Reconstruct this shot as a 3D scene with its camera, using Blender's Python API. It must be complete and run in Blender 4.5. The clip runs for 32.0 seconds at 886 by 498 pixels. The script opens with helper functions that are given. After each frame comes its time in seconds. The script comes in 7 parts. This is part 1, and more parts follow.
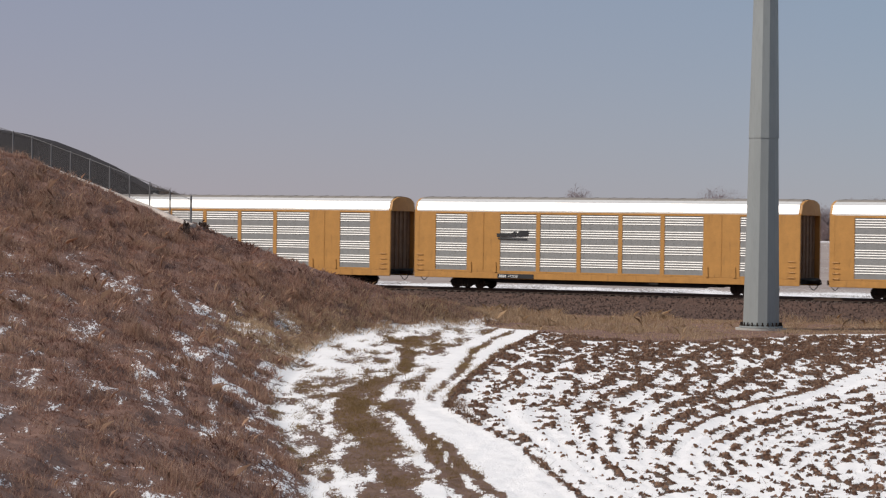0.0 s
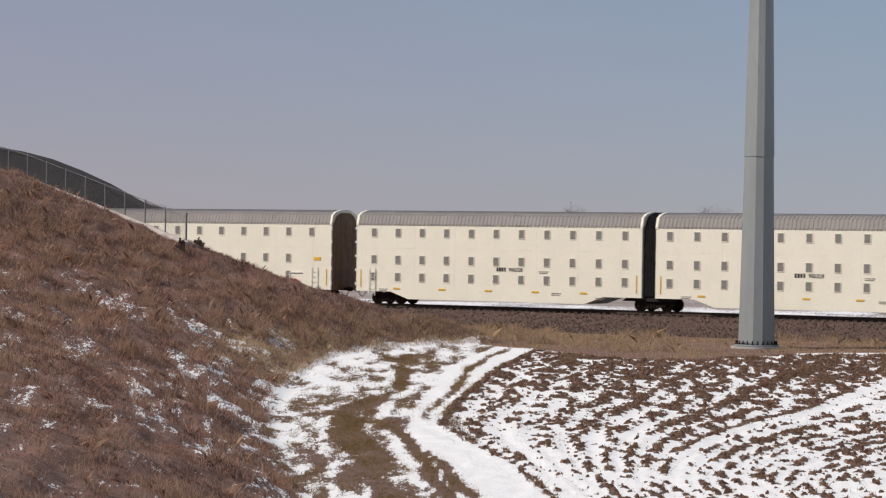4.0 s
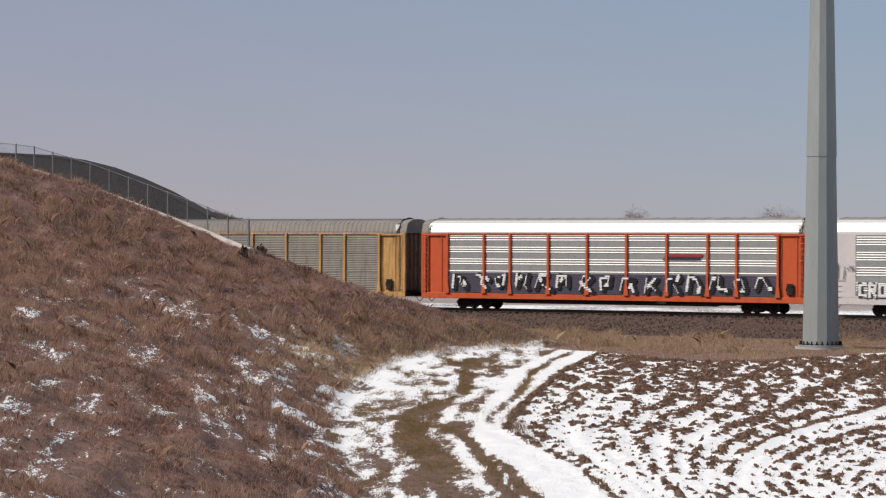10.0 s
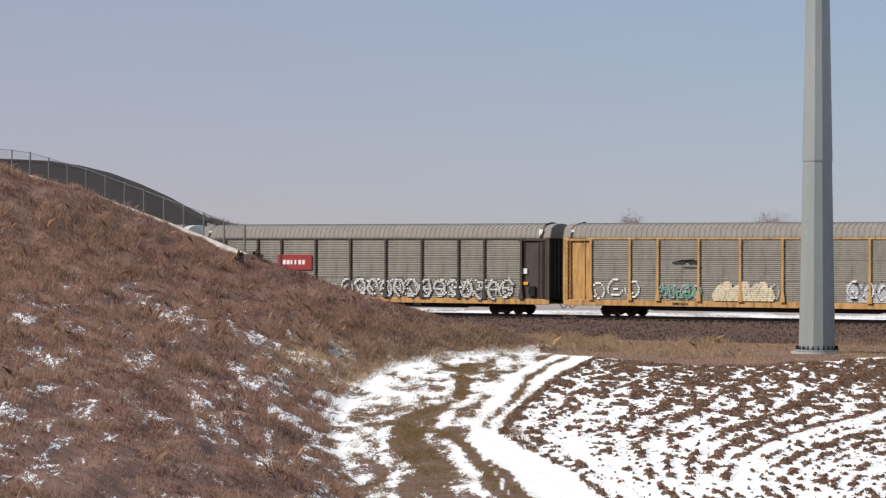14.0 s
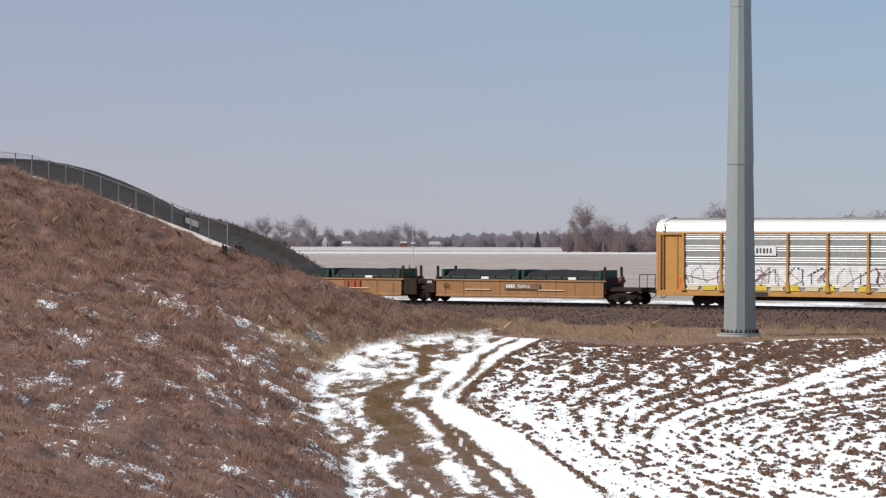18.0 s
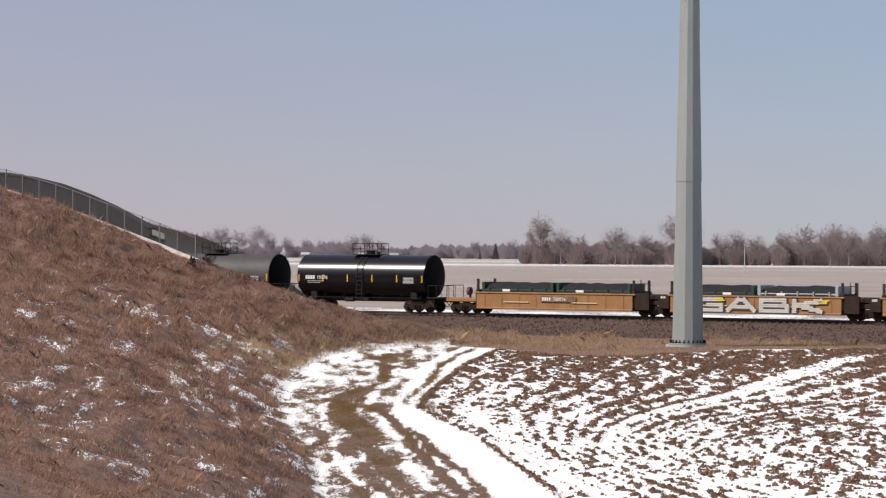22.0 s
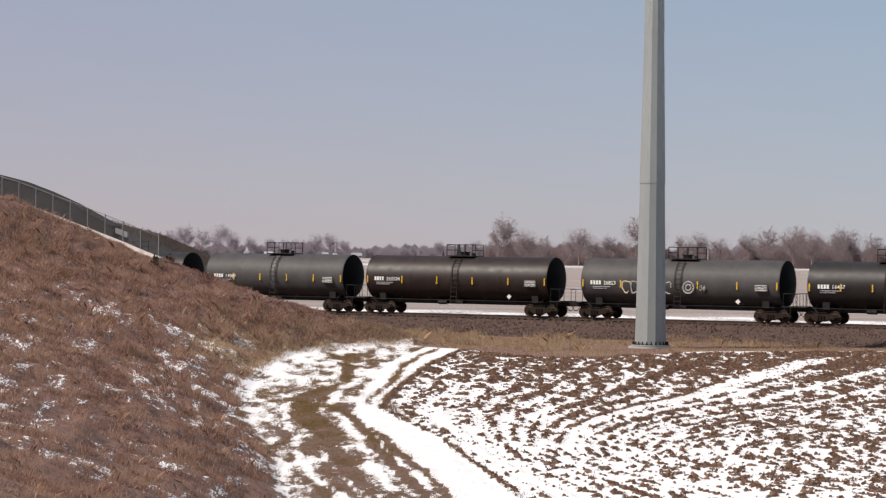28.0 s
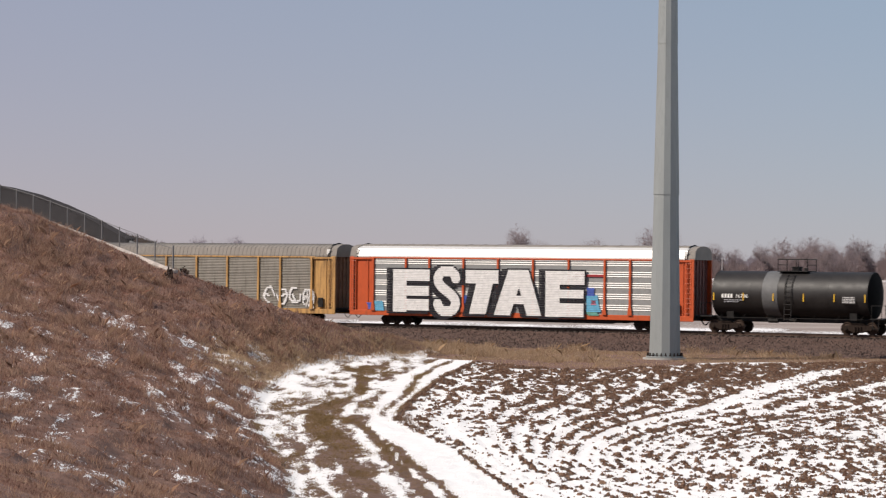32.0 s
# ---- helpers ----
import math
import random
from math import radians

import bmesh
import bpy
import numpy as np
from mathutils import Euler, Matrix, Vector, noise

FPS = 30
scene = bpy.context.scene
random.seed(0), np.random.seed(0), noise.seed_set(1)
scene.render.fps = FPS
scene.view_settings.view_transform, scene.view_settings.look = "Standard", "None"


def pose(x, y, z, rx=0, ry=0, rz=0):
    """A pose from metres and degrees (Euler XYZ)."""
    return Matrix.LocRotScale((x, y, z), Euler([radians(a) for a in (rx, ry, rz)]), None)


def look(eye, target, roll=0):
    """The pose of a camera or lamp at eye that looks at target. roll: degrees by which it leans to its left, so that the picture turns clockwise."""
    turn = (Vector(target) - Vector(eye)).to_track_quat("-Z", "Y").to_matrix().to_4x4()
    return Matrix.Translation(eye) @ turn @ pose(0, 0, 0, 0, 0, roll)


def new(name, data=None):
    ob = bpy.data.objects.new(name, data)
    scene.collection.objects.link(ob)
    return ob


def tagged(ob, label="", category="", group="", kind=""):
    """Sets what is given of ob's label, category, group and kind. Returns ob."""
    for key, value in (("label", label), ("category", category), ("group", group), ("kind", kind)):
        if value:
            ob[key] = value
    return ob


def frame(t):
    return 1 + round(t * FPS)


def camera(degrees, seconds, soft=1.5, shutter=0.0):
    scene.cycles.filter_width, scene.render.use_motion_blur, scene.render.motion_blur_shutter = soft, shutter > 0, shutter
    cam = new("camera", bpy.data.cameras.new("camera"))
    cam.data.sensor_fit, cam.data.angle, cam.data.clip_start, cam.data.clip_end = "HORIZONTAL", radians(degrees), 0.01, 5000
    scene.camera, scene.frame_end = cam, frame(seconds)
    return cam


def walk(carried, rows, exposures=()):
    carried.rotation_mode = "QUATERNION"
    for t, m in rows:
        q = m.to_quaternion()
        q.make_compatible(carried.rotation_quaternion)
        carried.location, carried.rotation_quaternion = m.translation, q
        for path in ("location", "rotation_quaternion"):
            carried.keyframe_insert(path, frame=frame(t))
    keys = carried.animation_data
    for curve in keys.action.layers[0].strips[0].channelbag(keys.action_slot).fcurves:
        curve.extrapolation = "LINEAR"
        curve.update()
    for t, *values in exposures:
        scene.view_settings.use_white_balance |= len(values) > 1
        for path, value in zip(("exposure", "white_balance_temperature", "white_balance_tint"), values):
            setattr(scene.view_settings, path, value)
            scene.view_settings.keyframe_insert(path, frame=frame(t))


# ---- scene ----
cam = camera(19.0, 32.0, 1.2, 0.15)
walk(cam, [
    (0, look((0.00, 0.00, 5.300), (0.402, 149.993, 3.941), 0.783)),
    (0.5, look((0.00, 0.00, 5.300), (0.518, 149.994, 4.095), 0.789)),
    (1, look((0.00, 0.00, 5.300), (0.612, 149.996, 4.323), 0.723)),
    (1.5, look((0.00, 0.00, 5.300), (0.849, 149.995, 4.501), 0.687)),
    (2, look((0.00, 0.00, 5.300), (0.885, 149.996, 4.639), 0.616)),
    (2.5, look((0.00, 0.00, 5.300), (0.766, 149.996, 4.559), 0.704)),
    (3, look((0.00, 0.00, 5.300), (0.677, 149.997, 4.577), 0.659)),
    (3.5, look((0.00, 0.00, 5.300), (0.593, 149.998, 4.913), 0.848)),
    (5.5, look((0.00, 0.00, 5.300), (0.727, 149.998, 5.003), 0.911)),
    (6, look((0.00, 0.00, 5.300), (1.088, 149.995, 4.870), 1.155)),
    (6.5, look((0.00, 0.00, 5.300), (0.543, 149.998, 4.653), 1.108)),
    (7, look((0.00, 0.00, 5.300), (-0.152, 149.999, 4.666), 1.027)),
    (7.5, look((0.00, 0.00, 5.300), (-0.085, 149.999, 4.751), 0.539)),
    (8, look((0.00, 0.00, 5.300), (0.472, 149.998, 4.789), 0.134)),
    (8.5, look((0.00, 0.00, 5.300), (0.390, 149.999, 4.796), -0.091)),
    (9, look((0.00, 0.00, 5.300), (-0.000, 149.999, 4.692), -0.000)),
    (9.5, look((0.00, 0.00, 5.300), (-1.966, 149.987, 4.909), 0.165)),
    (10, look((0.00, 0.00, 5.300), (-2.879, 149.972, 5.155), 0.233)),
    (10.5, look((0.00, 0.00, 5.300), (-3.212, 149.966, 5.285), 0.123)),
    (11, look((0.00, 0.00, 5.300), (-3.123, 149.967, 5.194), 0.125)),
    (11.5, look((0.00, 0.00, 5.300), (-3.476, 149.960, 5.223), 0.001)),
    (12, look((0.00, 0.00, 5.300), (-3.289, 149.964, 5.272), -0.003)),
    (12.5, look((0.00, 0.00, 5.300), (-3.416, 149.961, 5.411), 0.007)),
    (13, look((0.00, 0.00, 5.300), (-3.692, 149.954, 5.665), 0.217)),
    (13.5, look((0.00, 0.00, 5.300), (-3.732, 149.953, 5.662), -0.152)),
    (14, look((0.00, 0.00, 5.300), (-2.658, 149.976, 5.448), 0.145)),
    (14.5, look((0.00, 0.00, 5.300), (-2.052, 149.986, 5.284), 0.176)),
    (16.5, look((-0.04, -2.17, 5.337), (-1.674, 147.823, 4.957), 0.225)),
    (17, look((-0.10, -5.73, 5.397), (-1.476, 144.261, 5.066), 0.312)),
    (17.5, look((-0.18, -9.99, 5.469), (-0.984, 140.011, 5.179), 0.439)),
    (18, look((-0.29, -16.32, 5.576), (-0.282, 133.684, 5.100), 0.143)),
    (18.5, look((-0.40, -22.50, 5.680), (0.282, 127.498, 5.241), 0.104)),
    (19, look((-0.40, -22.50, 5.680), (0.849, 127.494, 5.160), -0.018)),
    (19.5, look((-0.40, -22.50, 5.680), (1.035, 127.492, 5.124), 0.103)),
    (20, look((-0.40, -22.50, 5.680), (1.109, 127.492, 5.308), 0.083)),
    (20.5, look((-0.40, -22.50, 5.680), (1.215, 127.489, 6.562), 0.339)),
    (21, look((-0.40, -22.50, 5.680), (1.702, 127.485, 5.769), 0.211)),
    (21.5, look((-0.40, -22.50, 5.680), (1.985, 127.481, 5.817), 0.556)),
    (22, look((-0.40, -22.50, 5.680), (1.974, 127.481, 5.858), 0.377)),
    (22.5, look((-0.40, -22.50, 5.680), (2.034, 127.480, 5.674), 0.540)),
    (23, look((-0.40, -22.50, 5.680), (2.108, 127.479, 6.064), 0.453)),
    (23.5, look((-0.40, -22.50, 5.680), (2.322, 127.474, 6.321), -0.013)),
    (24, look((-0.40, -22.50, 5.680), (3.039, 127.459, 6.319), 0.212)),
    (24.5, look((-0.40, -22.50, 5.680), (3.391, 127.450, 6.541), 0.140)),
    (25, look((-0.40, -22.50, 5.680), (3.583, 127.445, 6.534), 0.301)),
    (25.5, look((-0.40, -22.50, 5.680), (3.268, 127.453, 6.426), 0.420)),
    (27.5, look((-0.40, -22.50, 5.680), (3.674, 127.445, 5.888), 0.625)),
    (28, look((-0.40, -22.50, 5.680), (4.040, 127.436, 5.895), 0.749)),
    (28.5, look((-0.40, -22.50, 5.680), (4.118, 127.434, 5.979), 0.921)),
    (29, look((-0.40, -22.50, 5.680), (4.154, 127.434, 6.003), 0.728)),
    (29.5, look((-0.40, -22.50, 5.680), (4.274, 127.431, 6.002), 0.749)),
    (30, look((-0.40, -22.50, 5.680), (4.320, 127.432, 6.008), 0.682)),
    (30.5, look((-0.40, -22.50, 5.680), (3.952, 127.442, 6.210), 0.766)),
    (31, look((-0.40, -22.50, 5.680), (3.797, 127.446, 6.459), 0.946)),
    (31.5, look((-0.40, -22.50, 5.680), (3.579, 127.449, 6.483), 0.967)),
    (32, look((-0.40, -22.50, 5.680), (3.239, 127.456, 6.558), 0.590)),
], exposures=[(0, -0.34, 6550, 11.5), (9.4, -0.34, 6550, 11), (10.9, 0.0, 6500, 9), (14.5, 0.0, 6450, 9), (19, 0.0, 6250, 8), (22.5, 0.0, 6700, 13), (27, -0.02, 6800, 13), (30, -0.01, 6800, 13), (31.2, 0.02, 6800, 13), (32, -0.10, 6800, 13)])

# ---- daylight ----
SUN_TO = Vector((-0.698, -0.253, 0.669)).normalized()
world = bpy.data.worlds.new("world")
scene.world = world
world.use_nodes = True
wn = world.node_tree
sky = wn.nodes.new("ShaderNodeTexSky")
sky.sky_type, sky.sun_disc = "NISHITA", False
sky.sun_elevation = math.asin(SUN_TO.z)
sky.sun_rotation = math.atan2(SUN_TO.x, SUN_TO.y)
sky.air_density, sky.dust_density, sky.ozone_density = 0.8, 0.15, 3.0
haze = wn.nodes.new("ShaderNodeMix")
haze.data_type = "RGBA"
haze.inputs[0].default_value = 0.66
# winter haze over the blue, rosier towards the horizon and the sun
aim = wn.nodes.new("ShaderNodeTexCoord")
axes = wn.nodes.new("ShaderNodeSeparateXYZ")
rise = wn.nodes.new("ShaderNodeMapRange")
rise.inputs[1].default_value, rise.inputs[2].default_value = 0.0, 0.16
tint = wn.nodes.new("ShaderNodeMix")
tint.data_type = "RGBA"
tint.inputs[6].default_value = (4.8, 4.2, 5.45, 1)
tint.inputs[7].default_value = (3.65, 4.95, 6.4, 1)
wn.links.new(aim.outputs["Generated"], axes.inputs[0])
wn.links.new(axes.outputs[2], rise.inputs[0])
swing = wn.nodes.new("ShaderNodeMapRange")
swing.inputs[1].default_value, swing.inputs[2].default_value = -0.3, 0.4
swing.inputs[3].default_value, swing.inputs[4].default_value = -0.35, 0.65
both = wn.nodes.new("ShaderNodeMath")
both.operation, both.use_clamp = "MULTIPLY_ADD", True
both.inputs[1].default_value = 0.75
wn.links.new(axes.outputs[0], swing.inputs[0])
wn.links.new(rise.outputs[0], both.inputs[0])
wn.links.new(swing.outputs[0], both.inputs[2])
wn.links.new(both.outputs[0], tint.inputs[0])
wn.links.new(tint.outputs[2], haze.inputs[7])
wn.links.new(sky.outputs[0], haze.inputs[6])
wn.links.new(haze.outputs[2], wn.nodes["Background"].inputs[0])
wn.nodes["Background"].inputs[1].default_value = 0.09
sun = new("sun", bpy.data.lights.new("sun", "SUN"))
sun.data.energy, sun.data.angle, sun.data.color = 4.9, radians(0.53), (1.0, 0.95, 0.87)
sun.matrix_world = look((0, 0, 60), Vector((0, 0, 60)) - SUN_TO)

# ---- the lie of the land ----
RAIL_Z = 1.30
TRACK = Vector((5.39, 167.99))          # a point on the track's centre line
TURN = -31.08                           # the track's direction, degrees
U = Vector((math.cos(radians(TURN)), math.sin(radians(TURN))))
N = Vector((-U.y, U.x))


def smooth(a, b, x):
    k = np.clip((x - a) / (b - a), 0, 1)
    return k * k * (3 - 2 * k)


def wave(x, y, f, seed):
    """Cheap smooth value noise, -1 to 1, on arrays."""
    x, y = np.asarray(x, float) * f + seed * 17.3, np.asarray(y, float) * f + seed * 9.1
    xi, yi = np.floor(x), np.floor(y)
    fx, fy = x - xi, y - yi
    fx, fy = fx * fx * (3 - 2 * fx), fy * fy * (3 - 2 * fy)

    def h(a, b):
        v = np.sin(a * 127.1 + b * 311.7 + seed * 74.7) * 43758.5453
        return (v - np.floor(v)) * 2 - 1
    return (h(xi, yi) * (1 - fx) + h(xi + 1, yi) * fx) * (1 - fy) + (h(xi, yi + 1) * (1 - fx) + h(xi + 1, yi + 1) * fx) * fy


def toe_x(y):
    return np.interp(y, [-60, 20, 60, 77, 86, 95, 103, 112, 122, 128, 132, 135, 138, 141], [2, -1.0, -2.6, -3.4, -4.5, -5.5, -5.9, -5.9, -5.4, -4.4, -3.0, -0.6, 2.0, 4.2])


def ridge_y(x):
    return np.interp(x, [-60, -34, -27, -20, -14, -9, -5, -1, 4], [166, 155, 150, 145.5, 141.5, 139, 138.3, 139, 143])


def hill_z(x, y):
    """The embankment's height over the field."""
    a = toe_x(y) - x
    side = np.interp(a, [0, 1.2, 3, 6.8, 9.8, 12.7, 16, 18.2, 22.7, 26.4, 30.3, 34, 200], [0, 0.4, 1.25, 2.55, 3.35, 4.1, 4.95, 5.5, 7.1, 8.4, 9.5, 9.9, 10.1])
    past = y - ridge_y(x)
    return np.where(a > 0, np.maximum(side - np.maximum(past, 0) * 0.5 - smooth(-4, 4, past) * 0.15, 0), 0)


def base_z(x, y):
    z = -0.04 * np.maximum(135 - y, 0)
    near = np.interp(y, [-80, -30, -20, 0, 20, 40, 56, 62], [4.4, 4.1, 3.7, 1.9, 0.0, -1.9, -2.85, -2.9])
    z = np.where(y < 62, near, z)
    return z


def land_z(x, y):
    x, y = np.asarray(x, float), np.asarray(y, float)
    z = base_z(x, y) + hill_z(x, y)
    return z


# ---- materials ----
def surf(name, color, rough=0.6, metal=0.0, vary=0.18, scale=3.0, bump=0.1, rust=0.0, rust_color=(0.10, 0.045, 0.02), stretch=(1, 1, 1), island=0.0, spread=None):
    """A surface with grain at two scales, streaks of grime where rust is over 0, and a shade for each piece where island is over 0."""
    m = bpy.data.materials.new(name)
    m.use_nodes = True
    nt = m.node_tree
    b = nt.nodes["Principled BSDF"]
    co = nt.nodes.new("ShaderNodeTexCoord")
    mp = nt.nodes.new("ShaderNodeMapping")
    mp.inputs["Scale"].default_value = stretch
    nt.links.new(co.outputs["Object"], mp.inputs[0])

    def nz(s, d=4.0):
        n = nt.nodes.new("ShaderNodeTexNoise")
        n.inputs["Scale"].default_value, n.inputs["Detail"].default_value, n.inputs["Roughness"].default_value = s, d, 0.6
        nt.links.new(mp.outputs[0], n.inputs["Vector"])
        return n.outputs["Fac"]

    def mix(a, c, fac, kind="MIX"):
        x = nt.nodes.new("ShaderNodeMix")
        x.data_type, x.blend_type = "RGBA", kind
        for sock, val in ((x.inputs[6], a), (x.inputs[7], c), (x.inputs[0], fac)):
            if isinstance(val, (tuple, list)):
                sock.default_value = (*val, 1)
            elif isinstance(val, float):
                sock.default_value = val
            else:
                nt.links.new(val, sock)
        return x.outputs[2]

    def ramp(fac, lo, hi):
        r = nt.nodes.new("ShaderNodeMapRange")
        r.inputs[1].default_value, r.inputs[2].default_value = lo, hi
        nt.links.new(fac, r.inputs[0])
        return r.outputs[0]

    dark, light = [c * (1 - vary) for c in color], [min(c * (1 + vary), 0.95) for c in color]
    col = mix(dark, light, ramp(nz(scale), 0.3, 0.7))
    col = mix(col, [c * (1 - min(0.25, vary * 1.6)) for c in color], ramp(nz(scale * 7.3), 0.52, 0.8))
    if rust:
        st = nt.nodes.new("ShaderNodeMapping")
        st.inputs["Scale"].default_value = (3.2, 3.2, 0.35)
        nt.links.new(co.outputs["Object"], st.inputs[0])
        n = nt.nodes.new("ShaderNodeTexNoise")
        n.inputs["Scale"].default_value, n.inputs["Detail"].default_value = 1.6, 6.0
        nt.links.new(st.outputs[0], n.inputs["Vector"])
        col = mix(col, rust_color, ramp(n.outputs["Fac"], 0.72 - rust * 0.45, 0.95 - rust * 0.3))
    if island:
        g = nt.nodes.new("ShaderNodeNewGeometry")
        col = mix(col, spread or [c * (1 + island) for c in color], ramp(g.outputs["Random Per Island"], 0.25, 1.5))
    nt.links.new(col, b.inputs["Base Color"])
    rr = nt.nodes.new("ShaderNodeMapRange")
    rr.inputs[3].default_value, rr.inputs[4].default_value = max(rough - 0.1, 0.05), min(rough + 0.12, 1)
    nt.links.new(nz(scale * 2.1), rr.inputs[0])
    nt.links.new(rr.outputs[0], b.inputs["Roughness"])
    b.inputs["Metallic"].default_value = metal
    if bump:
        bp = nt.nodes.new("ShaderNodeBump")
        bp.inputs["Strength"].default_value, bp.inputs["Distance"].default_value = bump, 0.02
        nt.links.new(nz(scale * 9, 2.0), bp.inputs["Height"])
        nt.links.new(bp.outputs[0], b.inputs["Normal"])
    return m


YELLOW = surf("yellow_paint", (0.46, 0.225, 0.055), 0.55, 0, 0.12, 1.5, 0.05, 0.25)
YELLOW_DIRTY = surf("grimy_yellow_paint", (0.50, 0.275, 0.09), 0.6, 0, 0.15, 1.5, 0.05, 0.55)
ORANGE = surf("orange_paint", (0.50, 0.078, 0.016), 0.5, 0, 0.12, 1.5, 0.05, 0.3)
WHITE_CAR = surf("cream_white_paint", (0.80, 0.745, 0.62), 0.55, 0, 0.04, 0.6, 0.03, 0.08, (0.5, 0.42, 0.3))
WHITE_OLD = surf("greyed_white_paint", (0.56, 0.515, 0.49), 0.5, 0, 0.08, 1.0, 0.03, 0.18)
GALV = surf("galvanised_louvre", (0.27, 0.27, 0.262), 0.55, 0.2, 0.1, 1.2, 0.05, 0.12)
GALV_OLD = surf("weathered_galvanised_louvre", (0.245, 0.225, 0.192), 0.65, 0.15, 0.15, 1.2, 0.05, 0.4, (0.11, 0.085, 0.06))
SLAT = surf("bright_aluminium_slat", (0.74, 0.72, 0.68), 0.55, 0.15, 0.06, 2.0, 0.0)
ROOF_BRIGHT = surf("bright_roof_sheet", (0.74, 0.72, 0.68), 0.40, 0.35, 0.05, 0.8, 0.03)
ROOF_GREY = surf("grey_roof_sheet", (0.225, 0.20, 0.175), 0.8, 0.0, 0.1, 0.8, 0.05, 0.1)
ROOF_DUSTY = surf("dusty_roof_sheet", (0.25, 0.225, 0.21), 0.7, 0.1, 0.1, 0.8, 0.05, 0.1)
BLACK_STEEL = surf("black_steel", (0.022, 0.02, 0.019), 0.6, 0.0, 0.3, 2.0, 0.1, 0.2)
BROWN_END = surf("rusty_end_door", (0.20, 0.12, 0.065), 0.7, 0.0, 0.3, 1.5, 0.1, 0.7)
MAROON = surf("dark_red_end_door", (0.13, 0.025, 0.018), 0.65, 0.0, 0.2, 1.5, 0.1, 0.5, (0.03, 0.015, 0.01))
TRUCK = surf("greasy_cast_steel", (0.024, 0.015, 0.011), 0.75, 0.1, 0.3, 5.0, 0.2)
WHEEL = surf("dark_wheel_steel", (0.055, 0.036, 0.027), 0.55, 0.5, 0.3, 6.0, 0.1)
TANK_GLOSS = surf("glossy_black_tank_paint", (0.006, 0.006, 0.008), 0.24, 0.0, 0.2, 0.8, 0.0)
TANK_DULL = surf("dull_black_tank_paint", (0.020, 0.0175, 0.0165), 0.5, 0.0, 0.3, 0.8, 0.03, 0.12, (0.06, 0.05, 0.045))
TANK_GREY = surf("dusty_black_tank_paint", (0.060, 0.056, 0.055), 0.6, 0.0, 0.2, 0.7, 0.03, 0.2, (0.03, 0.028, 0.026))
TANK_RUST = surf("brown_black_tank_paint", (0.024, 0.0155, 0.013), 0.5, 0.0, 0.3, 0.8, 0.03, 0.3, (0.06, 0.025, 0.018))
# the shade on the tank ends is put into this black
TANK_HEAD = surf("shade_black_tank_head", (0.006, 0.0055, 0.0055), 0.85, 0.0, 0.3, 1.0, 0.03)
TANK_BAND = surf("cleaned_grey_band", (0.10, 0.10, 0.10), 0.6, 0.0, 0.2, 1.0, 0.03)
HOPPER = surf("rust_streaked_brown_paint", (0.20, 0.118, 0.075), 0.75, 0.0, 0.55, 0.22, 0.1, 0.75, (0.085, 0.026, 0.014))
WHITE = surf("white_lettering", (0.75, 0.74, 0.70), 0.6, 0, 0.1, 3.0, 0.0)
INK = surf("black_lettering", (0.02, 0.02, 0.022), 0.6, 0, 0.1, 3.0, 0.0)
REFLEX = surf("yellow_reflector", (0.72, 0.42, 0.03), 0.4, 0, 0.1, 3.0, 0.0)
RED = surf("red_enamel", (0.30, 0.03, 0.032), 0.45, 0, 0.1, 3.0, 0.0)
GREEN = surf("green_container_frame", (0.010, 0.038, 0.022), 0.6, 0, 0.2, 2.0, 0.05, 0.15)
TARP = surf("black_tarpaulin", (0.018, 0.018, 0.02), 0.8, 0, 0.3, 3.0, 0.3)
WELL = surf("well_car_yellow", (0.30, 0.145, 0.052), 0.65, 0, 0.16, 1.2, 0.05, 0.45, (0.25, 0.12, 0.05))
GLASS_DARK = surf("grey_vent_screen", (0.22, 0.20, 0.18), 0.5, 0.1, 0.15, 4.0, 0.0)
POST_BROWN = surf("brown_black_post_paint", (0.055, 0.038, 0.032), 0.7, 0.0, 0.25, 2.0, 0.1, 0.3)
WELL_DARK = surf("rusty_dark_steel", (0.035, 0.021, 0.015), 0.75, 0, 0.35, 2.0, 0.1)
BELLOWS = surf("black_bellows", (0.02, 0.018, 0.018), 0.7, 0, 0.2, 3.0, 0.1)
SPRAY = {n: surf(n + "_spray_paint", c, 0.6, 0, 0.15, 3.0, 0.0) for n, c in dict(
    white=(0.70, 0.68, 0.66), cream=(0.62, 0.53, 0.36), black=(0.02, 0.018, 0.022), green=(0.05, 0.22, 0.06), lime=(0.42, 0.48, 0.16), blue=(0.06, 0.10, 0.36), sky=(0.12, 0.36, 0.52),
    red=(0.20, 0.014, 0.024), pink=(0.52, 0.12, 0.16), gold=(0.62, 0.46, 0.05), teal=(0.12, 0.30, 0.24), olive=(0.10, 0.12, 0.04), chalk=(0.33, 0.32, 0.30), faded=(0.50, 0.47, 0.42), grey=(0.42, 0.42, 0.44), slate=(0.07, 0.06, 0.085), orange=(0.62, 0.13, 0.03)).items()}
for _m in SPRAY.values():
    _m.node_tree.nodes["Principled BSDF"].inputs["Specular IOR Level"].default_value = 0.1
GALV_POLE = surf("galvanised_pole_steel", (0.255, 0.272, 0.268), 0.6, 0.15, 0.08, 0.6, 0.03, 0.1, (0.23, 0.24, 0.24), (1, 1, 0.25))
CONCRETE = surf("weathered_concrete", (0.40, 0.385, 0.36), 0.85, 0, 0.15, 1.0, 0.2)
